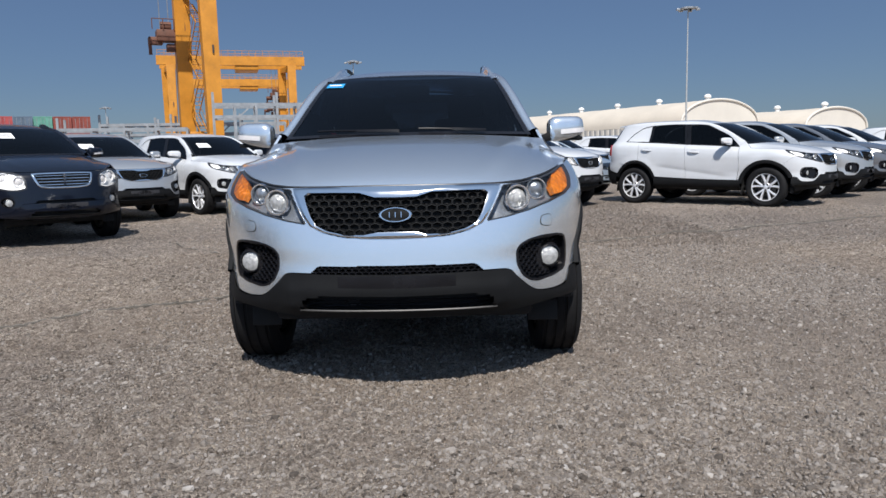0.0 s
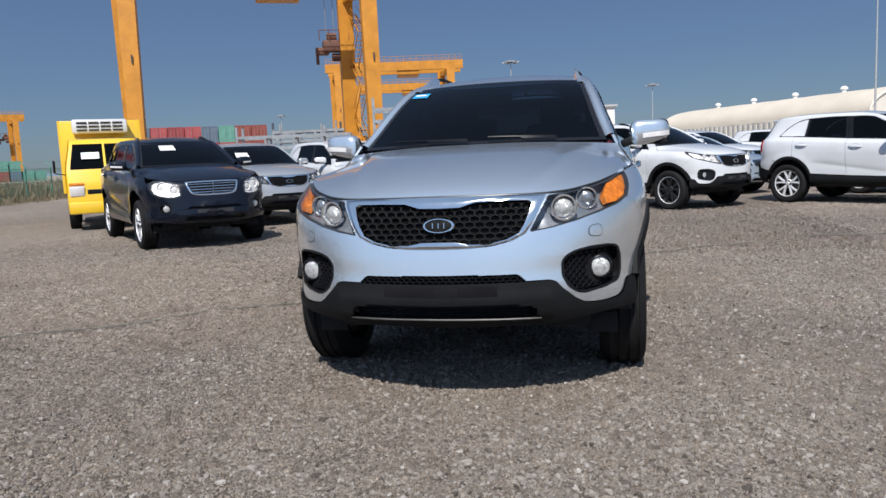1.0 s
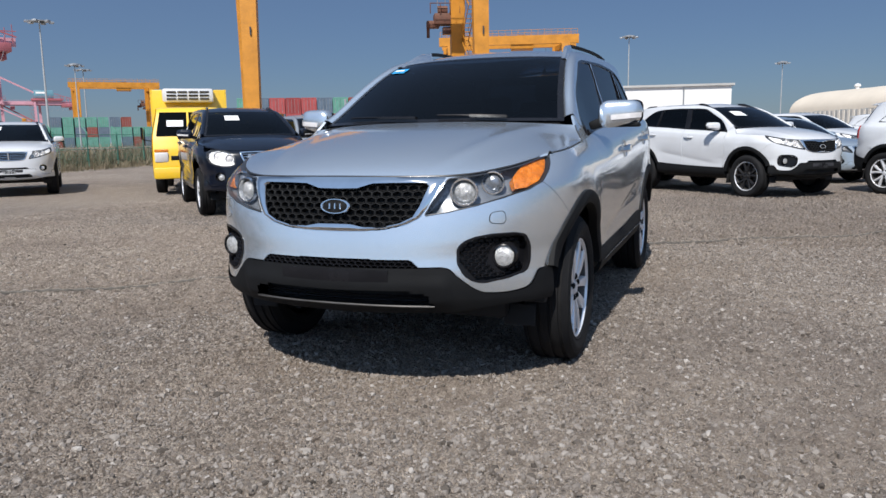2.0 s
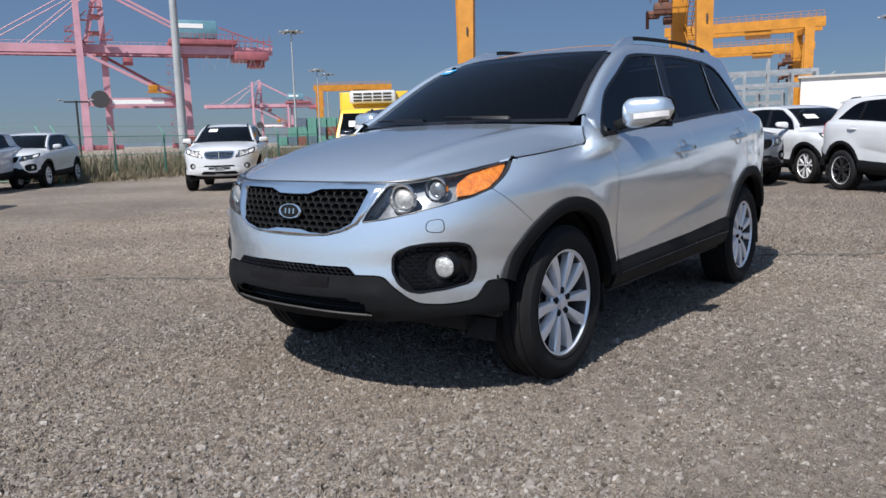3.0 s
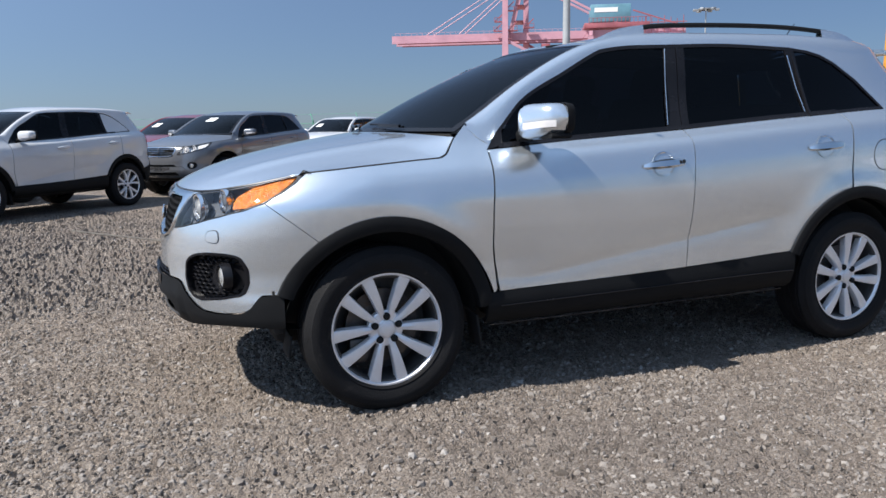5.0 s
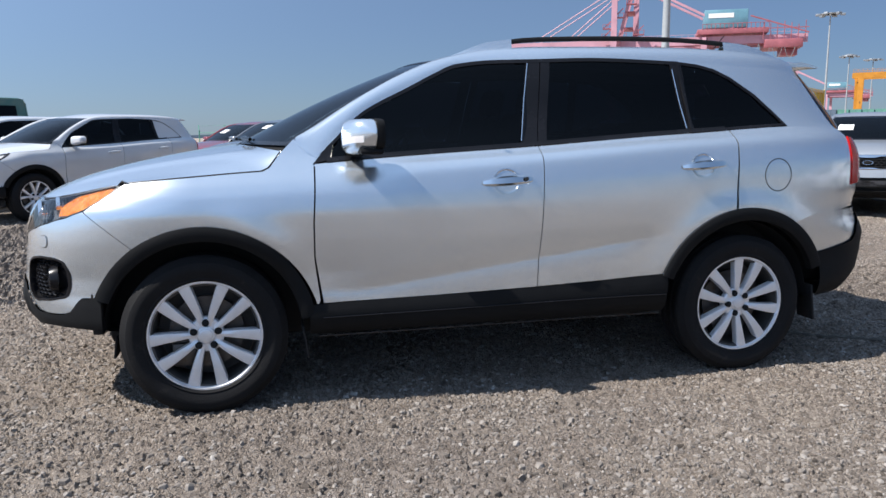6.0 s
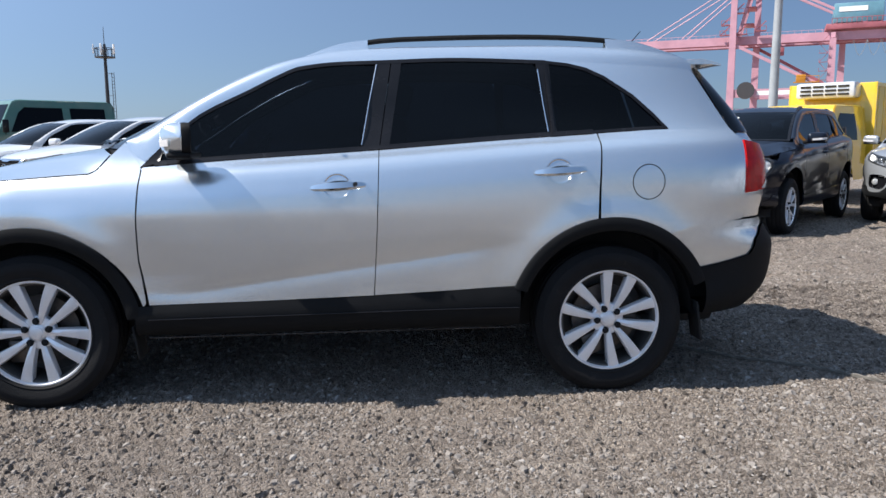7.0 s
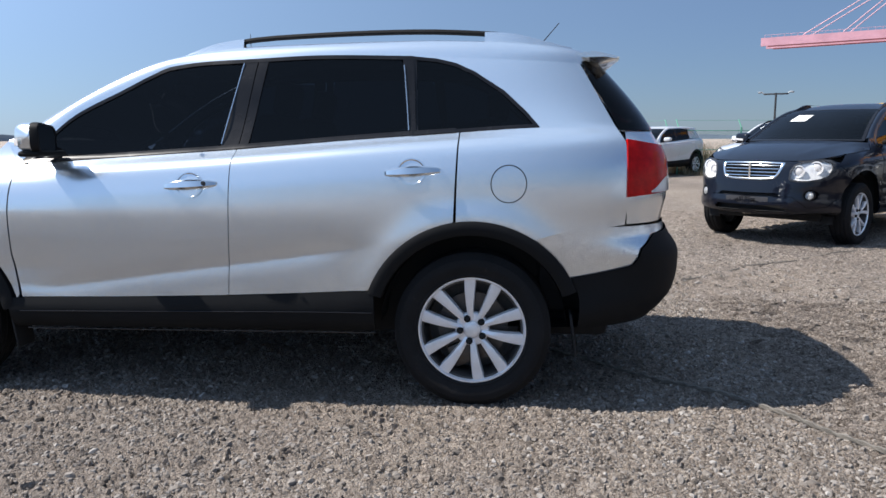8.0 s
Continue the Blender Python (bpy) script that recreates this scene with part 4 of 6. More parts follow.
        g = Geo().lathe([(.046, .010), (.038, .002), (.020, -.004), (.008, -.004), (.008, .014), (0, .016)], N(28), m)
        put("fog_reflector", g, LAMP_BRIGHT, pod)
        if fine:
            wash = rounded([(.655, .765), (.657, .805), (.705, .812), (.712, .770), (.70, .758)], .008, 2)
            g = Geo()
            sheet(g, [[fl(x, z, .0035) for x, z in row] for row in columns(wash, 8, 6)], .004)
            put("washer_cap", g, paint)
            g = Geo()
            band(g, offset(wash, .003), .003, fl, .001, .004)
            put("washer_gap", g, LAMP_DARK)
    # --- bonnet
    g = Geo()
    sheet(g, [[hood_pt(-1 + 2 * i / (N(60) - 1), j / (N(40) - 1)) for j in range(N(40))] for i in range(N(60))], .02)
    bonnet = put("bonnet", g, paint, smooth=60)
    if fine:
        g = Geo()
        for sg in (1, -1):
            g.pipe([(sg * (flank(y, z - .003) - .0015), y, z - .003) for y, z in along(HOOD_SIDE, 40)], .0032, 6)
        g.pipe([(lambda p: (p[0], p[1] - .001, p[2] - .005))(hood_pt(t, 0.0)) for t in np.linspace(-.985, .985, 60)], .004, 6)
        put("bonnet_gap", g, LAMP_DARK, bonnet)
    # --- windscreen, roof, cowl
    g = Geo()
    sheet(g, [[screen(-1 + 2 * i / 30, j / 16) for j in range(17)] for i in range(31)], 0)
    ws = put("windscreen", g, GLASS_SCREEN if cab else GLASS_TINT, None, "dark windscreen")
    g = Geo()
    for i0, i1, v0, v1 in ((-1, 1, 0, .035), (-1, 1, .965, 1), (-1, -.955, 0, 1), (.955, 1, 0, 1)):
        sheet(g, [[screen(i0 + (i1 - i0) * i / 24, v0 + (v1 - v0) * j / 10, .002) for j in range(11)] for i in range(25)], 0)
    put("screen_border", g, BLACK_TRIM, ws)
    g = Geo()
    g.grid([[hood_pt(t, 1.0, -.004), (hood_pt(t, 1, 0)[0], hood_pt(t, 1, 0)[1] + .03, hood_pt(t, 1, 0)[2] - .03), screen(t, .0, -.012), screen(t, .03, -.001)] for t in np.linspace(-.97, .97, 30)])
    put("cowl", g, CLADDING)
    if fine:
        for t0, t1, v1 in ((-.05, -.72, .085), (.62, .10, .075)):
            g = Geo().pipe([screen(t0 + (t1 - t0) * k / 8, .015 + (v1 - .015) * math.sin(math.pi * .5 * k / 8) * .5, .018) for k in range(9)], .006, 6)
            g.pipe([screen(t0 + (t1 - t0) * k / 8, .0 + .025 * k / 8, .030) for k in range(5)], .009, 6)
            put("wiper", g, BLACK_TRIM, ws)
    if sticker:
        g = Geo()
        sheet(g, [[screen(-.95 + .20 * i / 4, .74 + .09 * j / 2, .005) for j in range(3)] for i in range(5)], 0)
        st = put("sticker", g, STICKER, ws, "blue sticker with white lettering bars")
        g = Geo()
        sheet(g, [[screen(-.92 + .14 * i / 4, .77 + .025 * j / 2, .009) for j in range(3)] for i in range(5)], 0)
        put("lettering_bar", g, PAPER, st)
    if paper:
        t0, v0 = paper
        g = Geo()
        sheet(g, [[screen(t0 + .36 * i / 4, v0 + .22 * j / 3, .006) for j in range(4)] for i in range(5)], 0)
        pp = put("paper_notice", g, PAPER, ws, "white paper notice behind the screen")
        for k in range(3):
            g = Geo()
            sheet(g, [[screen(t0 + .04 + .26 * i / 4, v0 + .05 + .05 * k + .012 * j, .009) for j in range(2)] for i in range(5)], 0)
            put("lettering_bar", g, STEEL_DARK, pp)
    g = Geo()
    sheet(g, [[roof_pt(-1 + 2 * i / 28, j / 26) for j in range(27)] for i in range(29)], .01)
    roof = put("roof", g, paint, smooth=60)
    # --- side by side
    for sg in (1, -1):
        sd = on_side(sg)
        P = lambda net, off=0.0: [[sd(q[0], q[1], off) for q in row] for row in net]
        # pillar and roof side
        g = Geo()
        rows = []
        for i in range(N(64)):
            y = .425 + (3.24 - .425) * i / (N(64) - 1)
            zw = max(win_top(y), 1.238 - (y - .42) * 1.30) if y < 2.41 else 1.622 - (y - 2.41) * .045
            z2 = rail_z(y)
            xe, ze = edge_in(y)
            a = Vector(sd(y, min(zw, z2 - .012), .0))
            d = Vector((sg * xe, y, ze))
            b = Vector(sd(y, zw + (z2 - zw) * .55, .004))
            c = Vector((sg * (flank(y, z2) - .016), y, z2 + .006))
            row = [Vector(sd(y, min(zw, z2 - .012), -.02)), a, a.lerp(b, .5) + Vector((sg * .001, 0, 0)), b, b.lerp(c, .5) + Vector((sg * .0045, 0, .003)), c, c.lerp(d, .5) + Vector((0, 0, .004)), d, d + Vector((0, 0, -.02))]
            rows.append([tuple(q) for q in row])
        g.grid(rows)
        base = [(.405, 1.205), (.425, 1.228), (.48, 1.185), (.535, 1.160), (.53, 1.135), (.506, 1.110), (.485, 1.105), (.44, 1.16)]
        sheet(g, [[sd(y, z, -.003) for y, z in row] for row in columns(base, 14, 6)], 0)
        side = put("roof_side", g, paint, smooth=60)
        # fender
        top = [(LAMP_BACK[-1][0] + .004, 1.040), (-.1, 1.060), (.16, 1.080), (.275, 1.087), (.306, 1.104), (.36, 1.174), (.418, 1.232)]
        left = [(-.285, .766)] + [(y + .004, z) for y, z in LAMP_BACK]
        right = [(.497, .478), (.512 - shut, .50), (.488 - shut, .70), (.488 - shut, .86), (.497 - shut, 1.0), (.502 - shut, 1.120), (.418, 1.232)]
        arch = arc(0, .488, 125.5, 14, 40)
        g = Geo()
        sheet(g, P(coons(arch, top, left, right, N(56), N(30))))
        put("fender", g, paint)
        # doors
        g = Geo()
        sheet(g, P(coons([(.525, .490), (1.0, .498), (1.556 - shut, .515)], [(.507, 1.118), (1.0, 1.158), (1.588 - shut, 1.192)],
                         [(.525, .490), (.493, .70), (.493, .86), (.502, 1.0), (.507, 1.118)], [(1.556 - shut, .515), (1.575 - shut, .85), (1.588 - shut, 1.192)], N(44), N(64))))
        door = put("front_door", g, paint)
        g = Geo()
        sheet(g, P(coons([(1.556 + shut, .516), (1.9, .530), (2.218, .548)], [(1.588 + shut, 1.192), (2.1, 1.236), (2.636, 1.266)],
                         [(1.556 + shut, .516), (1.575 + shut, .85), (1.588 + shut, 1.192)], arc(2.7, .505, 158.5, 99.5, 18) + [(2.622, 1.0), (2.636, 1.266)], N(44), N(64))))
        rear_door = put("rear_door", g, paint)
        # quarter panel with the rear pillar
        g = Geo()
        low_q = arc(2.7, .505, 98.2, 57, 14) + [(3.10, .822), (3.387, .850)]
        sheet(g, P(coons(low_q, [(2.642, 1.266), (2.8, 1.278), (3.0, 1.287), (3.2, 1.286), (3.36, 1.27)], [(2.630, .866), (2.632, 1.0), (2.642, 1.266)], [(3.387, .850), (3.402, .97), (3.388, 1.22), (3.36, 1.27)], N(40), N(26))))
        sheet(g, P(coons([(3.0, 1.287), (3.2, 1.286), (3.36, 1.27)], [(2.41, 1.622), (2.8, 1.606), (3.19, 1.588)], [(3.0, 1.287)] + quarter_edge[::-1], [(3.36, 1.27), (3.27, 1.44), (3.19, 1.588)], N(22), N(24))))
        quarter = put("quarter_panel", g, paint)
        if fine:
            cap = [(2.864 + .078 * math.cos(a), 1.039 + .082 * math.sin(a)) for a in np.linspace(0, 2 * math.pi, 40, endpoint=False)]
            if sg > 0:
                g = Geo()
                band(g, offset(cap, .003), .0045, sd, .0012, .004)
                put("fuel_flap_gap", g, LAMP_DARK, quarter)
        # windows: glass, black frame strips, pillars
        wf_low = [(.585, 1.152), (1.0, 1.172), (1.50, 1.203)]
        glass_f = wf_low + [(1.535, 1.35), (1.575, 1.596)] + [(y, win_top(y) - .014) for y in (1.40, 1.21, 1.12, .98, .85, .738, .66)] + [(.585, 1.175)]
        glass_r = [(1.63, 1.213), (2.0, 1.238), (2.405, 1.270), (2.365, 1.606)] + [(y, win_top(y) - .014) for y in (2.2, 1.97, 1.70)]
        glass_q = [(2.44, 1.274), (2.8, 1.293), (2.965, 1.303), (2.93, 1.355), (2.83, 1.445), (2.69, 1.536), (2.60, 1.574), (2.51, 1.594), (2.42, 1.604)]
        for gname, poly in (("front_window", glass_f), ("rear_window", glass_r), ("quarter_window", glass_q)):
            g = Geo()
            sheet(g, [[sd(y, z, -.004) for y, z in row] for row in columns(poly, N(30), 8)], 0)
            if gname == "quarter_window" and not quarter_glass:
                put("rear_pillar", g, paint, quarter)
                continue
            put(gname, g, GLASS_TINT, {"front_window": door, "rear_window": rear_door}.get(gname, quarter), "dark tinted window")
        g = Geo()
        sheet(g, P([[(y, belt(y) - .003 + .020 * j / 3) for j in range(4)] for y in np.linspace(.56, 2.62, N(40))], .004), .008)
        put("belt_trim", g, BLACK_TRIM, door)
        frames = [[(y, win_top(y) - .016 + .018 * j / 2) for j in range(3)] for y in np.linspace(.56, 2.41, N(50))]
        g = Geo()
        sheet(g, P(frames, .002), .012)
        for a, b, c, d in (((1.505, 1.20), (1.588, 1.20), (1.578, 1.61), (1.650, 1.61)), ((1.592, 1.20), (1.635, 1.20), (1.655, 1.61), (1.705, 1.62)), ((2.40, 1.262), (2.445, 1.268), (2.36, 1.61), (2.425, 1.61))):
            sheet(g, P(coons([a, b], [c, d], [a, c], [b, d], 4, 10), .001), .010)
        sail = [(.497, 1.118), (.59, 1.140), (.59, 1.20), (.60, 1.222), (.55, 1.175)]
        sheet(g, [[sd(y, z, .002) for y, z in row] for row in columns(sail, 8, 5)], .01)
        qf = [(2.42, 1.25), (2.8, 1.277), (3.0, 1.290)] + quarter_edge[::-1][1:] + [(2.40, 1.60)]
        if quarter_glass:
            band(g, qf, .016, sd, .003, .008)
        put("window_frame", g, BLACK_TRIM, door)
        if fine:
            g = Geo().pipe([sd(1.507, 1.215, .004), sd(1.545, 1.42, .004), sd(1.583, 1.600, .004)], .0028, 6)
            put("bright_strip", g, CHROME, door)
            g = Geo().pipe([sd(2.402, 1.275, .004), sd(2.388, 1.40, .004), sd(2.368, 1.58, .004)], .0028, 6)
            put("bright_strip", g, CHROME, rear_door)
        # handles
        for hy, hz, own in ((1.404, 1.030, door), (2.44, 1.092, rear_door)):
            m = Matrix.Translation(sd(hy, hz, 0))
            cup = [(hy - .010 + .066 * math.cos(a), hz + .060 * math.sin(a)) for a in np.linspace(0, 2 * math.pi, 28, endpoint=False)]
            g = Geo()
            rows = []
            for k, o in ((1.0, .0015), (.92, .0015), (.75, -.010), (.4, -.020), (.02, -.022)):
                rows.append([sd(hy - .010 + (y - hy + .010) * k, hz + (z - hz) * k, o + .003) for y, z in cup])
            g.grid([[r[i] for r in rows] for i in range(len(cup))], wrap=True)
            put("handle_cup", g, CHROME if fine else paint, own)
            rows = []
            for k in range(13):
                u = k / 12
                y = hy - .130 + .250 * u
                o = .008 + .034 * math.sin(math.pi * min(1, max(0, u))) ** .5
                hh = .010 + .011 * math.sin(math.pi * u) ** .6
                rows.append([sd(y, hz + .014 * (u - .5) + hh, o - .012), sd(y, hz + .014 * (u - .5) + hh * .6, o), sd(y, hz + .014 * (u - .5) - hh * .6, o), sd(y, hz + .014 * (u - .5) - hh, o - .012)])
            put("handle", Geo().grid(rows), CHROME if fine else paint, own, "chrome pull handle" if fine else "")
            if fine and own is door:
                g = Geo().lathe([(.010, 0), (.010, .004), (0, .005)], 16, Matrix.Translation(sd(hy + .075, hz + .005, .040)) @ Matrix.Rotation(radians(90 * sg), 4, "Y"))
                put("lock_button", g, LAMP_DARK, own)
        # mirrors
        mc = Vector((sg * .990, .730, 1.243))
        rows = []
        for k in range(15):
            u = -1 + 2 * k / 14
            cx = .124 * u
            rr = max(.0003, (1 - abs(u) ** 5)) ** .5
            ring = []
            for a in np.linspace(0, 2 * math.pi, 25):
                ca, sa = math.cos(a), math.sin(a)
                yy = .085 * math.copysign(abs(ca) ** .6, ca) * rr * (1 if ca < 0 else .35)
                zz = .074 * math.copysign(abs(sa) ** .55, sa) * rr * (1 - .14 * u)
                ring.append((mc.x + sg * (cx + .0), mc.y + yy - .01 + .03 * u * 1.0, mc.z + zz + .010 * u))
            rows.append(ring)
        mirror = put("mirror", Geo().grid(rows), paint, None, "silver door mirror" if fine else "door mirror")
        g = Geo().box((mc.x - sg * .0, mc.y + .004, mc.z - .066), (.215, .105, .026), None, .012)
        g.box((sg * .862, .690, 1.185), (.085, .085, .05), pose(0, 0, 0, 0, sg * -20, 0), .014)
        put("mirror_foot", g, CLADDING, mirror)
        g = Geo()
        ring = [(.118 * math.copysign(abs(math.cos(a)) ** .45, math.cos(a)), .070 * math.copysign(abs(math.sin(a)) ** .5, math.sin(a))) for a in np.linspace(0, 2 * math.pi, 32, endpoint=False)]
        g.grid([[(mc.x + sg * x * k, mc.y + o + .03 * x / .124, mc.z + z * k + .010 * x / .124) for k, o in ((1.0, -.004), (1.02, .012), (.98, .032), (.90, .034), (.88, .026))] for x, z in ring], wrap=True)
        put("mirror_bezel", g, CLADDING, mirror)
        g = Geo()
        sheet(g, [[(mc.x + sg * x, mc.y + .028 + .03 * x / .124, mc.z + z) for x, z in row] for row in columns([(x * .90, z * .90) for x, z in ring], 12, 5)], 0)
        put("mirror_glass", g, REFLECTOR, mirror)
        g = Geo()
        rows = []
        for u in np.linspace(-.35, .93, 10):
            rr = (1 - abs(u) ** 5) ** .5
            rows.append([(mc.x + sg * (.124 * u + .002), mc.y - .01 + .03 * u - .085 * rr * q - .004, mc.z - .022 + z + .010 * u) for z, q in ((-.014, .975), (0, .995), (.014, 1.0))])
        put("repeater_lens", g.grid(rows), WHITE_LENS, mirror)
        # lower cladding, arches
        sill = [[(y, .335 + .012 * ease(.5, 2.3, y) + (float(np.interp(y, [.5, 1.556, 2.218], [.486, .512, .546])) - .335 - .012 * ease(.5, 2.3, y)) * j / 6) for j in range(7)] for y in np.linspace(.46, 2.25, N(36))]
        g = Geo()
        sheet(g, [[sd(y, z, .006 + .012 * math.sin(math.pi * min(1, j / 6 * 1.0)) - (.0 if j > 1 else .012 * (1 - j))) for j, (y, z) in enumerate(row)] for row in sill], .02)
        put("sill_cladding", g, low)
        if fine:
            g = Geo().pipe([(sg * .862, y, .322 + .010 * ease(.5, 2.3, y)) for y in np.linspace(.50, 2.24, 12)], .003, 6)
            put("sill_strip", g, STEEL_DARK)
            g = Geo().pipe([sd(y, .428 + .02 * ease(.5, 2.3, y), .022) for y in np.linspace(.52, 2.24, 12)], .003, 6)
            put("sill_crease", g, BLACK_TRIM)
        if clad:
            for cy, ro, a0, a1 in ((0, .490, 158, 8), (2.7, .507, 160, 22)):
                rows = []
                for k in range(N(52)):
                    a = radians(a0 + (a1 - a0) * k / (N(52) - 1))
                    row = []
                    for r, o in ((ro + .003, -.012), (ro + .002, .010), (ro - .012, .016), (ro - .045, .018), (ro - .062, .012), (ro - .066, -.03)):
                        y, z = cy + r * math.cos(a), .365 + r * math.sin(a)
                        yb = max(y, -.52)
                        row.append((sg * (max(flank(max(yb, -.40), max(z, .34)), .86) + o - .012 * ease(.2, .0, math.sin(a))), y, z))
                    rows.append(row)
                put("arch_cladding", Geo().grid(rows), low)
        put("arch_liner", Geo().box((sg * .765, -.452, .475), (.15, .05, .19), None, .01), UNDER, smooth=30)
        # mud flaps
        for fx, fy, fz, fw, fh in ((.70, -.40, .30, .15, .10), (.815, .44, .30, .13, .16), (.815, 3.165, .34, .13, .20)):
            g = Geo().box((sg * fx, fy, fz), (fw, .012, fh), pose(0, 0, 0, 8 if fy > 0 else -8, 0, 0), .005)
            put("mud_flap", g, UNDER, smooth=30)
        # tail lamp
        lamp_rows = []
        for k in range(N(16)):
            u = 1 - (1 - k / (N(16) - 1)) ** 1.7
            lamp_rows.append([sd(3.392 + (2.2 + tail(z) * .978 - 3.392) * u, z, .006) for z in np.linspace(.975 + .02 * u, 1.232 - .03 * u, 9)])
        g = Geo()
        sheet(g, lamp_rows, .02)
        tl = put("tail_light", g, RED_LENS, None, "red tail light with a clear lower corner")
        g = Geo()
        sheet(g, [[sd(3.392 + (2.2 + tail(z) * .978 - 3.392) * u, z, .009) for z in np.linspace(.992, .998 + .065 * ease(.45, .95, u), 4)] for u in np.linspace(.50, .985, 10)], 0)
        put("reverse_lens", g, WHITE_LENS, tl)
        # roof rail
        if rails:
            zz = lambda y: edge_in(y)[1] + .012
            xx = lambda y: sg * (edge_in(y)[0] - .012)
            path = [(xx(1.44), 1.44, zz(1.44) + .004)] + [(xx(y), y, zz(y) + .036 - .010 * ((y - 2.2) / .65) ** 2) for y in np.linspace(1.50, 2.80, 14)]
            g = Geo().pipe(path, .013, 8)
            rail = put("roof_rail", g, CLADDING if rails == "silver" else BLACK_TRIM, None, "dark roof rail with silver feet")
            for y0, y1, yp in ((1.12, 1.54, .25), (2.74, 3.16, .16)):
                rows = []
                for k in range(11):
                    u = k / 10
                    y = y0 + (y1 - y0) * u
                    hgt = .037 * (ease(0, .8, u) if y0 < 2 else 1 - ease(.2, 1, u))
                    rows.append([(xx(y) - sg * .022, y, zz(y) - .012), (xx(y) - sg * .012, y, zz(y) + hgt), (xx(y) + sg * .012, y, zz(y) + hgt), (xx(y) + sg * .03, y, zz(y) - .02)])
                put("rail_foot", Geo().grid(rows), paint if rails == "silver" else BLACK_TRIM, rail)
        for wy, spn in ((0, spin[0]), (wb, spin[1])):
            put_wheel(wheels, car, .80 * (warp["x"] if warp else 1), wy, wheel_z, spn, sg)
    # --- rear: bumper, tailgate, glass, spoiler
    y_end = spline([.36, .50, .62, .72, .80, .86], [3.175, 3.18, 3.138, 3.063, 2.965, 2.90])

    def rear_skin(z0, z1, off, ends):
        def fn(u, v):
            c = 2 * u - 1
            s = abs(c)
            ys = ends
            za, zb = z0(s), z1(s)
            z = za + (zb - za) * v
            return rear_bend(c * rear_s(ys(z), z), z, off)
        return fn
    black_top = lambda s: float(np.interp(s, [0, .45, .62, .72, 1], [.82, .80, .74, .665, .615]))
    g = skin(Geo(), N(80), N(14), rear_skin(lambda s: .40 - .025 * s, black_top, .012, y_end))
    bot = [rear_bend(c * rear_s(3.115, .38), .385) for c in np.linspace(-1, 1, 40)]
    g.grid([[(p[0] * 1.012, p[1] + .012, p[2]), (p[0] * .96, p[1] - .10, p[2] - .02), (p[0] * .9, p[1] - .5, p[2] - .01)] for p in bot])
    put("rear_bumper_skirt", g, low)
    put("rear_bumper", skin(Geo(), N(80), N(10), rear_skin(black_top, lambda s: .843 - .025 * ease(.7, 1, s), .003, y_end)), paint)
    put("tailgate", skin(Geo(), N(60), N(18), lambda u, v: rear_bend((2 * u - 1) * rear_s(3.40, .852 + .43 * v), .852 + .43 * v, -.004)), paint)
    put("rear_screen", skin(Geo(), N(50), N(14), lambda u, v: rear_bend((2 * u - 1) * rear_s(3.365 - .175 * v, 1.275 + .33 * v), 1.275 + .33 * v, .003)), GLASS_TINT, None, "dark rear screen")
    rows = []
    for i in range(25):
        t = -1 + 2 * i / 24
        x = t * .545
        y0, y1 = 3.16, 3.42 - .05 * abs(t) ** 3
        tip = .045 * abs(t) ** 6
        rows.append([(x, y0, 1.640 + .02 * (1 - t * t)), (x, y0 + .1, 1.650 + .022 * (1 - t * t)), (x, y1 - .03, 1.632 + .02 * (1 - t * t)), (x, y1, 1.622 + .02 * (1 - t * t)), (x, y1 - .005, 1.614 + .02 * (1 - t * t)), (x, y1 - .06, 1.600 + tip * .5 + .02 * (1 - t * t)), (x, y0 + .03, 1.575 + tip + .01 * (1 - t * t))])
    g = Geo().grid(rows)
    g.add(rows[0], [tuple(range(len(rows[0])))])
    g.add(rows[-1], [tuple(range(len(rows[0])))])
    put("spoiler", g, paint)
    if aerial:
        put("aerial", Geo().rod((0.0, 2.98, 1.70), (0.0, 3.12, 1.86), .0035, .0025, 6).rod((0, 2.96, 1.68), (0, 2.99, 1.71), .018, .008, 10), BLACK_TRIM)
    # --- cabin
    if cab:
        for sx in (-.37, .37):
            g = Geo().box((sx, 1.32, .78), (.50, .52, .18), None, .06)
            seat = put("front_seat", g, CABIN)
            put("backrest", Geo().box((sx, 1.60, 1.08), (.48, .16, .58), pose(0, 0, 0, -16, 0, 0), .06), CABIN, seat)
            put("headrest", Geo().box((sx, 1.71, 1.44), (.26, .10, .18), pose(0, 0, 0, -12, 0, 0), .04), CABIN, seat)
        bench = put("rear_seat", Geo().box((0, 2.40, .80), (1.25, .50, .18), None, .06), CABIN)
        put("backrest", Geo().box((0, 2.70, 1.08), (1.25, .16, .52), pose(0, 0, 0, -16, 0, 0), .06), CABIN, bench)
        for sx in (-.38, .38):
            put("headrest", Geo().box((sx, 2.80, 1.40), (.24, .10, .14), None, .04), CABIN, bench)
        g = Geo()
        g.box((0, .62, 1.06), (1.40, .40, .16), pose(0, 0, 0, 6, 0, 0), .06)
        g.box((0, 1.2, .70), (.28, 1.2, .30), None, .05)
        put("dashboard", g, CABIN)
        m = pose(-.37 * -1, .93, 1.10, 62, 0, 0)
        g = Geo().lathe([(.19, -.012), (.203, 0), (.19, .012), (.177, 0), (.19, -.012)], 28, m)
        g.box((0, 0, 0), (.36, .05, .02)).v[-8:] = [tuple(m @ Vector(p)) for p in g.v[-8:]]
        put("steering_wheel", g, CABIN)
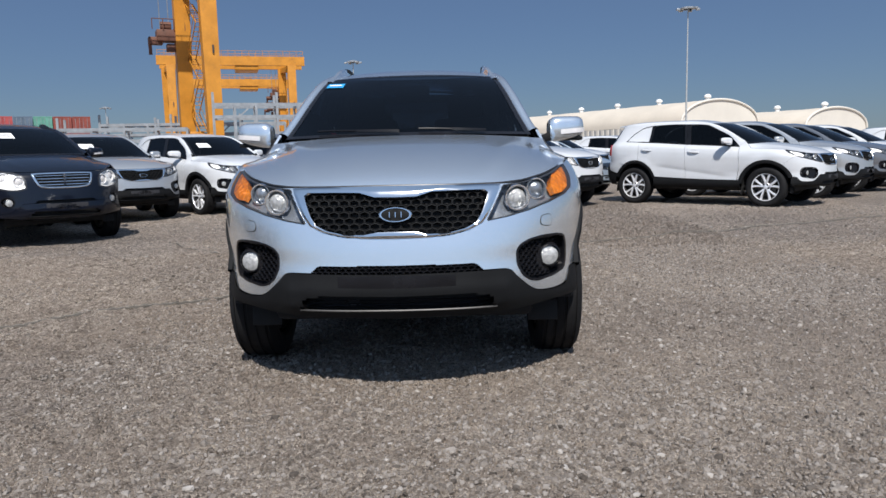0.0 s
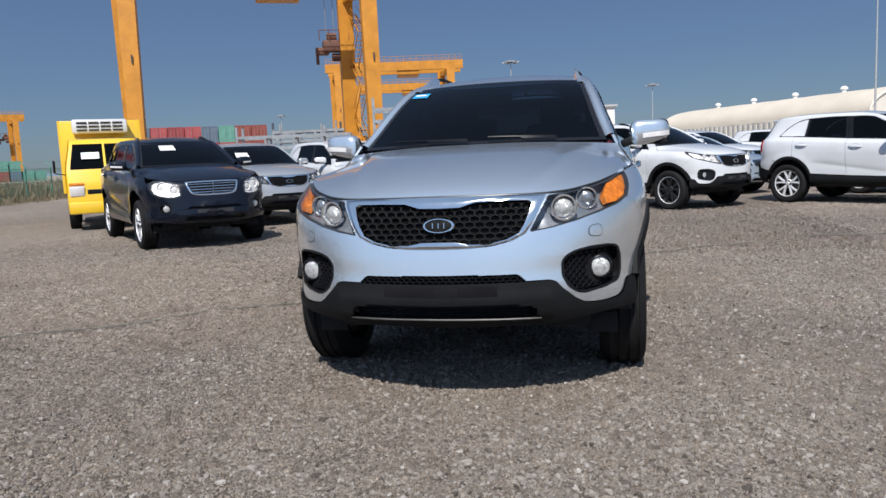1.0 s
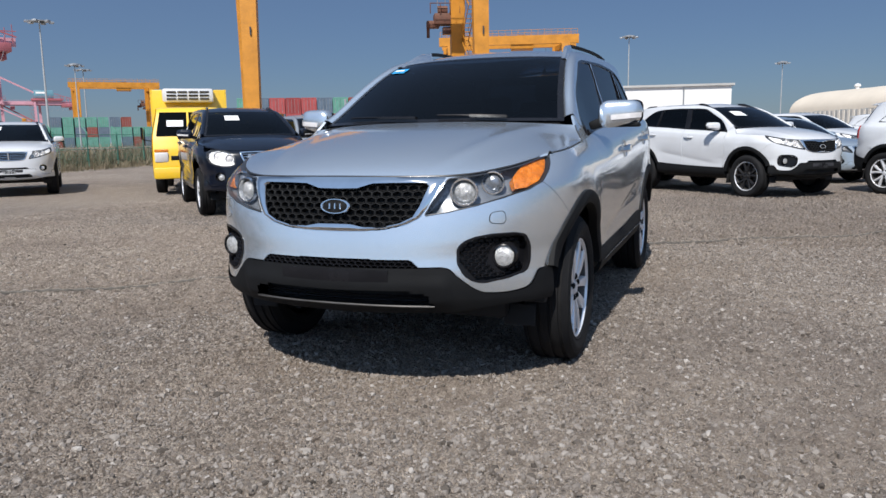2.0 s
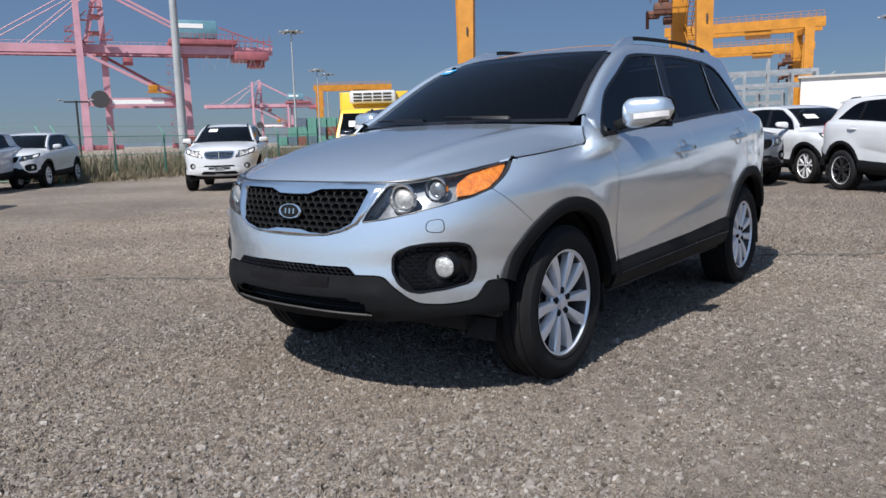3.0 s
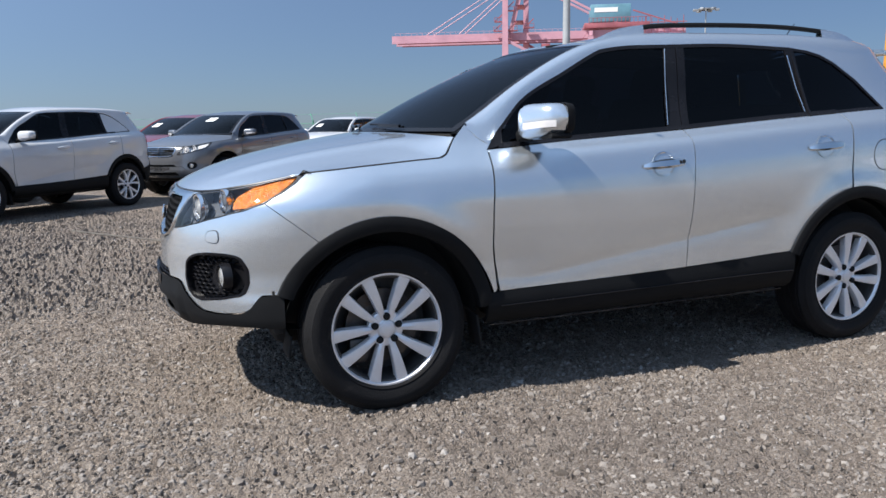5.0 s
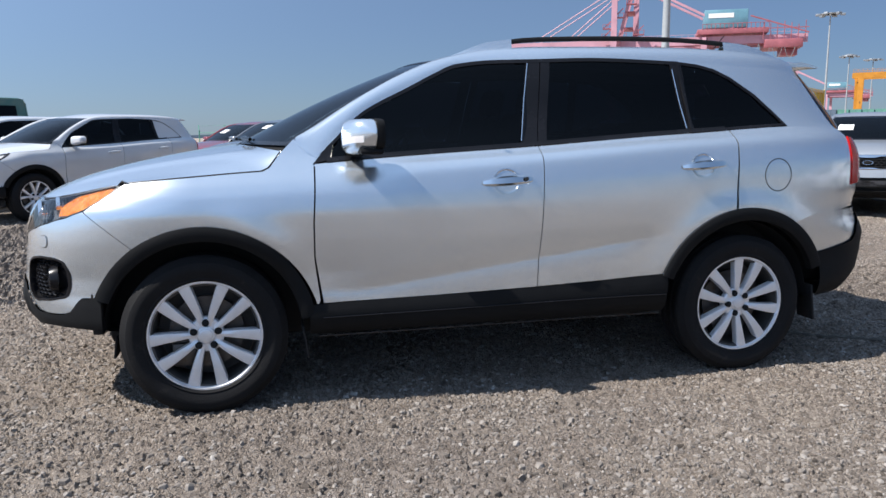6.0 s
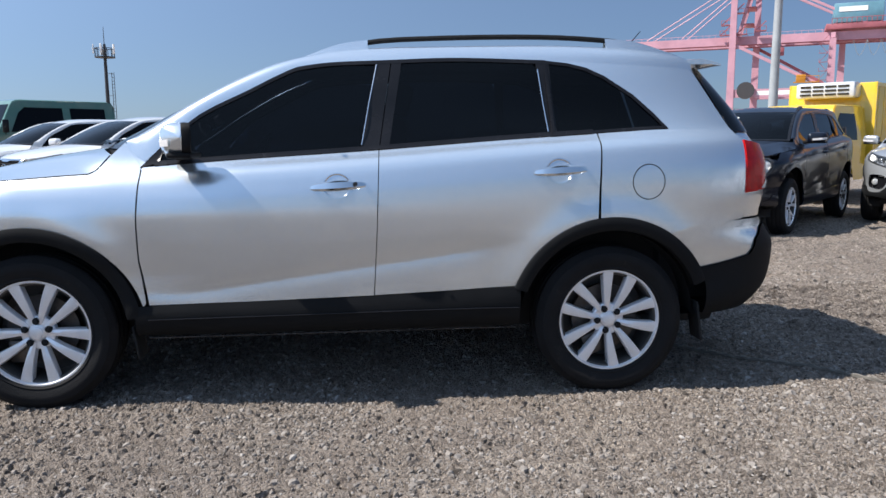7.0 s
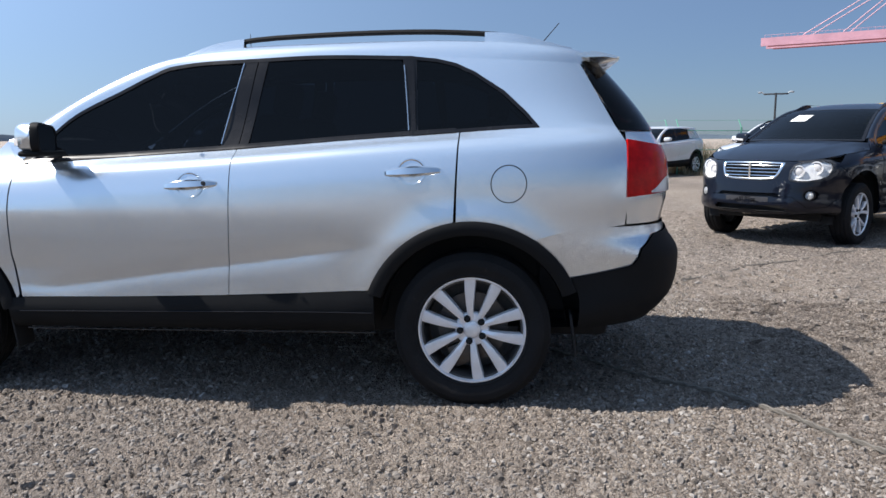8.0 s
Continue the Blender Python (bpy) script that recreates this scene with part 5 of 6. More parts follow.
        put("rear_view_mirror", Geo().box((0, .98, 1.52), (.24, .03, .07), pose(0, 0, 0, 10, 0, 0), .012), CABIN)
    return car


# ---- the silver car in the middle ----
WHEEL_MAIN = wheel_meshes(sides=104)
build_car("suv", "silver metallic suv with black lower cladding parked on gravel", pose(0, 0, 0), PAINT_SILVER, WHEEL_MAIN, fine=1, sticker=True, aerial=True, spin=(180, 203), category="car")

# ---- the parked cars round it ----
WHEEL_FAR = wheel_meshes(sides=40, spokes="split")
WHEEL_BLACK = wheel_meshes(sides=40, spokes="dark")
SPORTY = {"x": .985, "y": ([-.9, -.5, .5, 2.2, 3.2, 3.8], [-.88, -.5, .5, 2.14, 3.06, 3.50]), "z": ([0, .9, 1.2, 1.72], [0, .9, 1.165, 1.645])}
TALL = {"x": .99, "y": ([-.9, -.5, .5, 2.2, 3.2, 3.8], [-.93, -.5, .5, 2.32, 3.32, 3.95]), "z": ([0, .6, .9, 1.2, 1.72], [0, .60, .92, 1.20, 1.69])}
SQUARE = {"x": .97, "y": ([-.9, -.5, .5, 2.2, 3.2, 3.8], [-.83, -.5, .5, 2.13, 3.10, 3.55]), "z": ([0, .9, 1.2, 1.72], [0, .92, 1.19, 1.66])}
LOW = {"x": .95, "y": ([-.9, -.5, .5, 2.2, 3.2, 3.8], [-.88, -.5, .5, 2.2, 3.2, 3.75]), "z": ([0, .4, .9, 1.2, 1.72], [0, .30, .74, .98, 1.46])}
LANE = 47.0


def parked(x, y, turn=0.0):
    return pose(x, y, 0, 0, 0, LANE + turn)


white = build_car("suv", "white compact suv with black lower cladding on the gravel", parked(6.56, 10.1), PAINT_WHITE, WHEEL_FAR, SPORTY, 2.64, 0, rails="", quarter_glass=False, group="white compact suvs", paper=None, cab=True)
white_note = build_car("suv", "white compact suv with a paper notice in its windscreen", parked(-4.1, 11.2), PAINT_WHITE, WHEEL_FAR, SPORTY, 2.64, 0, rails="", quarter_glass=False, group="white compact suvs", paper=(-.75, .35))
for x, y in ((-8.55, -3.7),):
    copy_thing(white, parked(x, y))
for x, y in ((-.5, 14.3), (-10.15, -5.5), (-19.3, 4.1), (-21.0, 6.6)):
    copy_thing(white_note, parked(x, y))
build_car("suv", "dark navy blue suv with a broad chrome barred grille", parked(-5.39, 6.22, -2), PAINT_NAVY, WHEEL_FAR, TALL, 2.82, 0, grille="bars", skirt=PAINT_NAVY, low=PAINT_NAVY, rails="black", paper=(-.55, .55), lamp_clear=True, clad=False,
          lamp_shape=[(.455, .765), (.455, .85), (.49, .915), (.56, .955), (.66, .972), (.75, .968), (.80, .93), (.81, .87), (.78, .80), (.72, .765), (.62, .745), (.53, .745)])
build_car("suv", "pale silver compact suv with a paper notice in its windscreen", parked(-5.75, 9.6), PAINT_PALE, WHEEL_FAR, SPORTY, 2.64, 0, rails="", quarter_glass=False, paper=(-.75, .35))
build_car("suv", "white older suv with black alloy wheels", parked(2.38, 10.84), PAINT_WHITE, WHEEL_BLACK, SQUARE, 2.63, 0, rails="black", lamp_clear=True, paper=(-.7, .5))
build_car("suv", "grey metallic suv with a chrome barred grille", parked(-11.9, -.15), PAINT_GREY, WHEEL_FAR, SPORTY, 2.64, 0, grille="bars", skirt=PAINT_GREY, rails="", paper=(-.2, .6), lamp_clear=True, clad=False)
build_car("suv", "pearl white suv standing before the fence", parked(-13.4, 8.4), PAINT_WHITE, WHEEL_FAR, SQUARE, 2.69, 0, grille="bars", skirt=PAINT_WHITE, low=PAINT_WHITE, rails="black", paper=(-.7, .6), lamp_clear=True, clad=False)

PLAIN = {"fine": 0, "rails": ""}
dark_suv = build_car("suv", "silver grey suv in the row of parked cars", parked(8.35, 12.0), PAINT_PALE, WHEEL_FAR, SQUARE, 2.63, group="row of parked cars", **PLAIN)
copy_thing(dark_suv, parked(1.6, 17.6))
grey_row = build_car("suv", "grey compact suv in the row of parked cars", parked(10.1, 13.9), PAINT_GREY, WHEEL_FAR, SPORTY, 2.64, quarter_glass=False, group="row of parked cars", **PLAIN)
copy_thing(grey_row, parked(-2.3, 12.8))
for x, y in ((11.9, 15.8), (4.6, 20.5), (17.1, 20.2), (8.0, 24.5)):
    copy_thing(white, parked(x, y))
build_car("sedan", "pale blue sedan in the row of parked cars", parked(3.55, 14.8), PAINT_BLUE, WHEEL_FAR, LOW, 2.70, grille="bars", skirt=PAINT_BLUE, low=PAINT_BLUE, clad=False, **PLAIN)
build_car("suv", "dark red suv with a paper notice in its windscreen", parked(-14.6, -.9), PAINT_RED, WHEEL_FAR, SPORTY, 2.64, fine=0, rails="", paper=(-.6, .4), low=PAINT_RED, clad=False)

# ---- light trucks ----
YELLOW = car_paint("yellow_paint", (.80, .50, .01), 0, .35, dusty=.2)
GREEN = car_paint("green_truck_paint", (.055, .16, .125), 0, .4, dusty=.3)


def small_truck(name, label, at, paint, box_h, crew):
    """A cab-over truck; y runs back from the front axle."""
    t = thing(name, label, "truck", at=at)
    w, rear = .80, (1.75 if crew else 1.05)
    prof = [(-.98, .45), (-1.02, .62), (-.98, 1.0), (-.86, 1.30), (-.52, 1.93), (-.40, 1.99), (rear - .1, 2.0), (rear, 1.92), (rear, .55)]
    g = Geo()
    rows = []
    for y, z in along(prof, 60):
        k = 1 - .13 * ease(1.25, 2.0, z)
        rows.append([(-w * k, y + .05, z - .02), (-w * k * .96, y, z), (-w * k * .5, y - .02, z + .008), (0, y - .03, z + .01), (w * k * .5, y - .02, z + .008), (w * k * .96, y, z), (w * k, y + .05, z - .02)])
    g.grid(rows)
    for sg in (1, -1):
        net = []
        for y in np.linspace(-.97, rear, 26):
            top = float(np.interp(y, [-.97, -.86, -.52, -.40, rear], [1.02, 1.28, 1.90, 1.97, 1.97]))
            bot = .45 if (y < -.45 or y > .45) else .45 + .42 * math.sqrt(max(0, 1 - (y / .46) ** 2))
            net.append([(sg * w * (1 - .13 * ease(1.25, 2.0, z)), y, z) for z in np.linspace(bot, top, 12)])
        g.grid(net)
    part("cab", g, paint, t)
    g = Geo()
    g.grid([[(x * (1 - .13 * ease(1.25, 2, z)), -.86 + .34 * (z - 1.30) / .63 - .035 + .03 * (x / w) ** 2, z) for z in np.linspace(1.33, 1.88, 6)] for x in np.linspace(-.70, .70, 10)])
    part("windscreen", g, GLASS_TINT, t)
    for sg in (1, -1):
        quads = [[(-.62, 1.28), (.55, 1.28), (.55, 1.82), (-.36, 1.82)]]
        if crew:
            quads.append([(.72, 1.28), (1.55, 1.28), (1.55, 1.82), (.72, 1.82)])
        for q in quads:
            g = Geo()
            g.grid([[(sg * (w * (1 - .13 * ease(1.25, 2, z)) + .006), y, z) for y, z in row] for row in columns(q, 12, 4)])
            part("side_window", g, GLASS_TINT, t)
        g = Geo().box((sg * .60, -1.0, .86), (.30, .10, .22), pose(0, 0, 0, 8, 0, 0), .03)
        part("headlight", g, WHITE_LENS, t)
        part("turn_signal", Geo().box((sg * .60, -.985, 1.01), (.30, .06, .06), None, .015), AMBER, t)
        g = Geo().rod((sg * .78, -.72, 1.22), (sg * .98, -.80, 1.26), .012)
        g.box((sg * 1.0, -.80, 1.40), (.05, .13, .28), None, .03)
        part("mirror", g, BLACK_TRIM, t)
    part("bumper", Geo().box((0, -1.02, .50), (1.58, .14, .26), None, .04), paint if not crew else CLADDING, t)
    part("grille_panel", Geo().box((0, -1.02, .84), (.80, .03, .10), None, .01), BLACK_TRIM, t)
    part("chassis", Geo().box((0, 1.6, .52), (.75, 4.6, .16), None, .02).box((0, 0, .6), (1.3, .8, .3), None, .05), UNDER, t)
    wb = 2.75
    for sg in (1, -1):
        put_wheel(WHEEL_FAR, t, .70, 0, .33, 0, sg, .91)
        put_wheel(WHEEL_FAR, t, .70, wb, .33, 0, sg, .91)
    if box_h:
        y0, y1, zb = rear + .12, rear + 3.0, .78
        g = Geo().box((0, (y0 + y1) / 2, (zb + box_h) / 2), (1.78, y1 - y0, box_h - zb), None, .03)
        body = part("cargo_box", g, paint, t)
        g = Geo()
        for x in (-.89, .89):
            for z in (zb + .05, box_h - .05):
                g.beam((x, y0, z), (x, y1, z), .03, .08)
            for y in (y0 + .03, y1 - .03):
                g.beam((x, y, zb), (x, y, box_h), .05, .05)
        part("box_edge", g, paint, body)
        g = Geo()
        for k in range(8):
            y = y0 + .2 + k * (y1 - y0 - .4) / 7
            for sg in (1, -1):
                g.beam((sg * .893, y, zb + .1), (sg * .893, y, box_h - .1), .012, .02)
        part("box_rib", g, paint, body)
        unit = part("cooling_unit", Geo().box((0, y0 - .20, box_h - .16), (1.22, .42, .34), None, .06), PAINT_WHITE, t, "white cooling unit with dark louvres")
        for r in range(3):
            for c in range(4):
                part("louvre", Geo().box((-.39 + .26 * c, y0 - .42, box_h - .25 + .085 * r), (.22, .02, .042), pose(0, 0, 0, 20, 0, (c - 1.5) * 1.5)), INK, unit)
        part("paper_notice", Geo().box((-.28, -.76, 1.62), (.36, .01, .16), pose(0, 0, 0, -28, 0, 0)), PAPER, t)
    else:
        g = Geo().box((0, rear + 1.6, .82), (1.75, 2.9, .10), None, .01)
        for sg in (1, -1):
            g.box((sg * .86, rear + 1.6, 1.02), (.04, 2.9, .36), None, .01)
        part("load_bed", g, paint, t)
    return t


small_truck("refrigerated_truck", "yellow refrigerated box truck with a white cooling unit", parked(-9.80, 10.0, -9) @ Matrix.Scale(.93, 4), YELLOW, 2.50, False)
small_truck("crew_truck", "green crew-cab truck behind the parked cars", parked(-16.2, -7.6) @ Matrix.Scale(1.13, 4), GREEN, 0, True)

# ---- ropes on the gravel ----
ROPE = surface("weathered_rope", (.16, .145, .125), .85, 0, .3, 20, 300, .4)


def rope(label, pts, r, strands):
    line = along([(x, y, 0) for x, y in pts], 260)
    out = []
    for i, p in enumerate(line):
        s = i / 259
        out.append((p[0] + .03 * math.sin(s * 17) + .015 * math.sin(s * 41), p[1] + .03 * math.cos(s * 13), 0))
    heights = lie([p[0] for p in out], [p[1] for p in out])
    out = [(p[0], p[1], h + r * 1.3) for p, h in zip(out, heights)]
    fine = along(out, 900)
    g = Geo()
    for k in range(strands):
        path = []
        for i, p in enumerate(fine):
            a = i * .75 + 2 * math.pi * k / strands
            path.append((p[0] + r * .5 * math.cos(a) * .7, p[1] + r * .5 * math.cos(a) * .7, p[2] + r * .5 * math.sin(a)))
        g.pipe(path, r * .62, 5)
    return solo("rope", g, ROPE, label, "rope")


rope("grey twisted rope lying across the gravel", [(-6.5, -1.9), (-2.78, .78), (-1.55, 1.63), (.3, 3.50), (.73, 3.92), (1.3, 4.36), (1.9, 4.86), (6.8, 7.15)], .011, 2)
rope("thin dark cord on the gravel beside the navy car", [(-2.4, 4.33), (-3.2, 5.3), (-4.1, 6.35), (-4.7, 7.4)], .006, 2)

# ---- the port behind: cranes, masts, sheds, containers, fence ----
CRANE_YELLOW = surface("yellow_crane_paint", (.50, .205, .014), .5, 0, .16, .8, 6, dirt=(.26, .12, .03), dirt_at=.6)
CRANE_BROWN = surface("rusty_machine", (.13, .055, .035), .7, 0, .3, 1.5, 9)
CRANE_PINK = surface("faded_red_crane_paint", (.54, .29, .35), .55, 0, .12, .3, 3)
CRANE_RED = surface("dark_red_crane_paint", (.36, .11, .13), .55, 0, .2, .3, 3)
TEAL_HOUSE = surface("teal_machine_house", (.13, .28, .35), .5, 0, .15, .4, 4)
GALV = surface("galvanised_steel", (.30, .32, .34), .5, .4, .2, 2, 20)
POLE_GREY = surface("painted_pole", (.36, .38, .39), .5, .1, .15, 1, 12)
POLE_DARK = surface("dark_pole_paint", (.035, .036, .04), .6, .1, .2, 2, 20)
CANVAS = surface("cream_membrane", (.60, .535, .445), .7, 0, .07, .15, 2)
CANVAS_END = surface("pale_membrane", (.64, .60, .53), .7, 0, .06, .15, 2)
WALL_WHITE = surface("white_wall", (.72, .72, .71), .7, 0, .06, .4, 5)
WALL_GREY = surface("grey_panel", (.40, .40, .39), .7, 0, .15, .5, 5)
FENCE_GREEN = surface("green_fence_paint", (.08, .27, .19), .55, 0, .2, 3, 30)


def rtg(label, at, span=21.3, height=18.0, depth=8.0):
    """A rubber-tyred gantry: x along the span from the first leg, y away, z up."""
    t = thing("gantry_crane", label, "gantry crane", "yellow gantry cranes", at)
    for x0 in (0, span):
        x = x0
        for y in (0, depth):
            lean = (1 if y == 0 else -1) * .9
            x = x0 - (1.4 if y else 0)
            g = Geo()
            g.add([(x - .62, y - .75, 0), (x + .62, y - .75, 0), (x + .62, y + .75, 0), (x - .62, y + .75, 0), (x - .75, y + lean - .6, height), (x + .75, y + lean - .6, height), (x + .75, y + lean + .6, height), (x - .75, y + lean + .6, height)],
                  [(0, 1, 5, 4), (1, 2, 6, 5), (2, 3, 7, 6), (3, 0, 4, 7), (4, 5, 6, 7)])
            leg = part("leg", g, CRANE_YELLOW, t, smooth=0)
            if y == 0:
                part("number_bar", Geo().box((x + .15, y - .80 + lean * 11 / height, 10.9), (.14, .05, .75)), INK, leg, smooth=0)
        x = x0
        g = Geo().beam((x, -1.2, 1.9), (x - 1.4, depth + 1.2, 1.9), 1.0, 1.3)
        sill = part("sill_beam", g, CRANE_YELLOW, t, smooth=0)
        for y in (-.8, .8, depth - .8, depth + .8):
            part("tyre", Geo().lathe([(.3, -.25), (.72, -.22), (.78, 0), (.72, .22), (.3, .25)], 20, pose(x - 1.4 * y / depth, y, .8, 0, 90, 0)), RUBBER, sill)
        part("machine_box", Geo().box((x - (1.4 if x else -1.4), depth / 2, 2.8), (1.5, 3.2, 1.7), None, .08), CRANE_YELLOW, sill)
        part("cross_tie", Geo().beam((x, .9, height - .4), (x - 1.4, depth - .9, height - .4), .8, .9), CRANE_YELLOW, t, smooth=0)
    for y in (.9, depth - .9):
        part("girder", Geo().beam((-2.4, y, height + .75), (span + 2.4, y, height + .75), .9, 1.6), CRANE_YELLOW, t, smooth=0)
        g = Geo()
        for k in range(22):
            x = -2.2 + (span + 4.4) * k / 21
            g.rod((x, y, height + 1.55), (x, y, height + 2.6), .035, n=5)
        for z in (height + 2.1, height + 2.6):
            g.rod((-2.2, y, z), (span + 2.2, y, z), .035, n=5)
        part("railing", g, CRANE_YELLOW, t)
    trolley = part("trolley", Geo().box((span * .62, depth / 2, height - .35), (4.2, depth - 1.4, .9), None, .06).box((span * .62, depth / 2, height + .4), (3.4, 3.4, 1.4), None, .08), CRANE_YELLOW, t)
    part("hoist", Geo().box((span * .62, depth / 2, height + 1.5), (1.6, 2.2, .9), None, .1), CRANE_BROWN, trolley)
    # cab with its brackets beside the far leg, and a stair up the leg
    g = Geo().box((span - 2.6, depth - .4, 13.0), (2.4, 1.6, 1.1), None, .1).box((span - 3.9, depth - .4, 12.5), (1.3, 1.0, .7), None, .08).box((span - 1.5, depth - .4, 13.6), (1.3, 1.3, .5), None, .08)
    g.box((span - 4.4, depth - .4, 11.7), (.3, .3, 1.0)).box((span - 1.3, depth - .4, 11.9), (.4, .4, 1.2)).box((span - 2.4, depth - .4, 11.9), (1.0, .9, .7), None, .06)
    for dx in (-4.2, -3.2, -2.2, -1.2):
        g.rod((span + dx, depth - 1.3, 13.5), (span + dx, depth - 1.3, 14.5), .05, n=5)
    g.rod((span - 4.2, depth - 1.3, 14.5), (span - 1.2, depth - 1.3, 14.5), .05, n=5)
    g.lathe([(0, -.5), (.45, -.5), (.45, .5), (0, .5)], 16, pose(span - 2.9, depth - .5, 13.9, 0, 90, 0))
    hoist = part("hoist_machine", g, CRANE_BROWN, t, "rust-brown hoist machine", smooth=30)
    g = Geo()
    for dx in (-3.4, -2.6):
        g.rod((span + dx, depth - .4, 13.4), (span + dx, depth - .4, height), .035, n=5)
    part("hoist_rope", g, GALV, hoist)
    g = Geo()
    for k in range(5):
        z0 = 3 + 2.6 * k
        y0, y1 = (1.0, depth - 1.2) if k % 2 == 0 else (depth - 1.2, 1.0)
        for dx in (-.35, .35):
            g.beam((span - .7 + dx, y0, z0), (span - .7 + dx, y1, z0 + 2.6), .06, .16)
            g.rod((span - .7 + dx, y0, z0 + 1), (span - .7 + dx, y1, z0 + 3.6), .03, n=5)
        for s in range(9):
            u = s / 8
            g.box((span - .7, y0 + (y1 - y0) * u, z0 + 2.6 * u), (.7, .22, .04))
    part("stair", g, CRANE_YELLOW, t, smooth=0)
    return t


def placed(x0, y0, x1, y1, size=1.0):
    """A pose whose x axis runs from one ground point towards another."""
    return pose(x0, y0, 0, 0, 0, math.degrees(math.atan2(y1 - y0, x1 - x0))) @ Matrix.Scale(size, 4)


crane = rtg("yellow rubber-tyred gantry crane towering over the yard", placed(-40.0, 55.2, -20.9, 64.8))
copy_thing(crane, placed(-50.5, 135.8, -24.0, 143.4, 1.03))
copy_thing(crane, placed(-64, 186, -30, 196, 1.08))
copy_thing(crane, placed(-186, 172, -170, 187, 1.0))


def sts(label, at):
    """A ship-to-shore crane: x along the boom from its tip, y across, z up."""
    t = thing("quay_crane", label, "quay crane", "red quay cranes", at)
    H = 30.2
    legs = {}
    for s, d in ((38.7, 0), (45.2, 15), (66.5, 0), (70.0, 15)):
        legs[(s, d)] = part("leg", Geo().beam((s, d, 0), (s, d, H + (20 if s < 50 else 0)), 2.3, 2.6, .72), CRANE_PINK, t, smooth=0)
    for d in (3.5, 11.5):
        part("boom_girder", Geo().beam((0, d, H + 1.0), (97, d, H + 1.0), 1.0, 2.5), CRANE_PINK, t, smooth=0)
        g = Geo()
        for k in range(50):
            g.rod((1 + k * 1.9, d, H + 2), (1 + k * 1.9, d, H + 3.1), .05, n=4)
        g.rod((1, d, H + 3.1), (95, d, H + 3.1), .05, n=4)
        part("walkway_rail", g, CRANE_PINK, t)
        part("rope_track", Geo().beam((2, d, H - .4), (95, d, H - .4), .3, .3), CRANE_RED, t, smooth=0)
        part("forestay", Geo().rod((45, d, H + 22), (12, d, H + 2.4), .16, n=6), CRANE_PINK, t)
        part("forestay", Geo().rod((45, d, H + 21), (23, d, H + 2.4), .16, n=6), CRANE_PINK, t)
        part("backstay", Geo().beam((45, d, H + 20), (78, d, H + 3), .7, .7), CRANE_PINK, t, smooth=0)
        part("top_strut", Geo().beam((40, d, H + 2), (45, d, H + 22), .9, .9), CRANE_PINK, t, smooth=0)
    for d, s0, s1 in ((0, 38.7, 66.5), (15, 45.2, 70.0)):
        part("portal_beam", Geo().beam((s0, d, 14.8), (s1, d, 14.8), 1.6, 2.5), CRANE_PINK, t, smooth=0)
        part("brace", Geo().beam((s0 + .5, d, H - .5), (s1, d, 15.4), .9, .9), CRANE_PINK if d == 0 else CRANE_RED, t, smooth=0)
        part("bogie", Geo().box((s0, d, 1.0), (7, 1.6, 1.6), None, .1), CRANE_RED, t)
        part("bogie", Geo().box((s1, d, 1.0), (7, 1.6, 1.6), None, .1), CRANE_RED, t)
    for (s0, d0), (s1, d1) in (((38.7, 0), (45.2, 15)), ((66.5, 0), (70.0, 15))):
        for z in (14.8, H + 1):
            part("cross_beam", Geo().beam((s0, d0, z), (s1, d1, z), 1.2, 1.5), CRANE_PINK, t, smooth=0)
    house = part("machine_house", Geo().box((73, 7.5, H + 7.6), (13, 9, 5.6), None, .2), TEAL_HOUSE, t, "teal machine house on a red platform")
    part("house_platform", Geo().box((75, 7.5, H + 3.6), (21, 12, 1.6), None, .1), CRANE_RED, house)
    part("lettering_bar", Geo().box((71.5, 2.95, H + 8.6), (7.5, .1, 1.4)), PAPER, house)
    part("end_platform", Geo().box((90, 7.5, H - .6), (11, 12, 2.6), None, .15).box((92, 7.5, H - 3), (5, 6, 2), None, .1), CRANE_RED, t)
    g = Geo()
    for k in range(7):
        g.rod((84 + 2 * k, 1.6, H + .6), (84 + 2 * k, 1.6, H + 6 - .5 * (k % 3)), .12, n=5)
    g.beam((83, 1.6, H + 4), (97, 1.6, H + 4), .25, .25)
    g.beam((80, 1.6, H + 8), (97, 1.6, H + 2.4), .4, .4)
    part("end_frame", g, CRANE_RED, t)
    g = Geo()
    for k in range(6):
        pts = [(72 + 3.6 * k + 3.6 * u, 1.6, H - .6 - 4.5 * math.sin(math.pi * u)) for u in np.linspace(0, 1, 9)]
        g.pipe(pts, .08, 5)
    part("festoon_cable", g, GALV, t)
    part("cable_reel", Geo().lathe([(0, -.4), (2.6, -.4), (2.6, .4), (0, .4)], 28, pose(43.2, -1.4, 15.6, 90, 0, 0)), STEEL_DARK, t)
    part("lettering_panel", Geo().box((54, -.75, 14.8), (15, .12, 1.3)), PAPER, t)
    g = Geo()
    for k in range(11):
        z = 2.5 + 2.6 * k
        g.box((64.2, -1.3, z), (2.4, .9, .12))
        g.rod((63.1, -1.7, z), (63.1, -1.7, z + 1), .05, n=4)
        g.rod((65.3, -1.7, z), (65.3, -1.7, z + 1), .05, n=4)
        g.beam((63.1 + (k % 2) * 2.2, -1.3, z), (65.3 - (k % 2) * 2.2, -1.3, z + 2.6), .12, .12)
    part("stair", g, CRANE_RED, t)
    g = Geo()
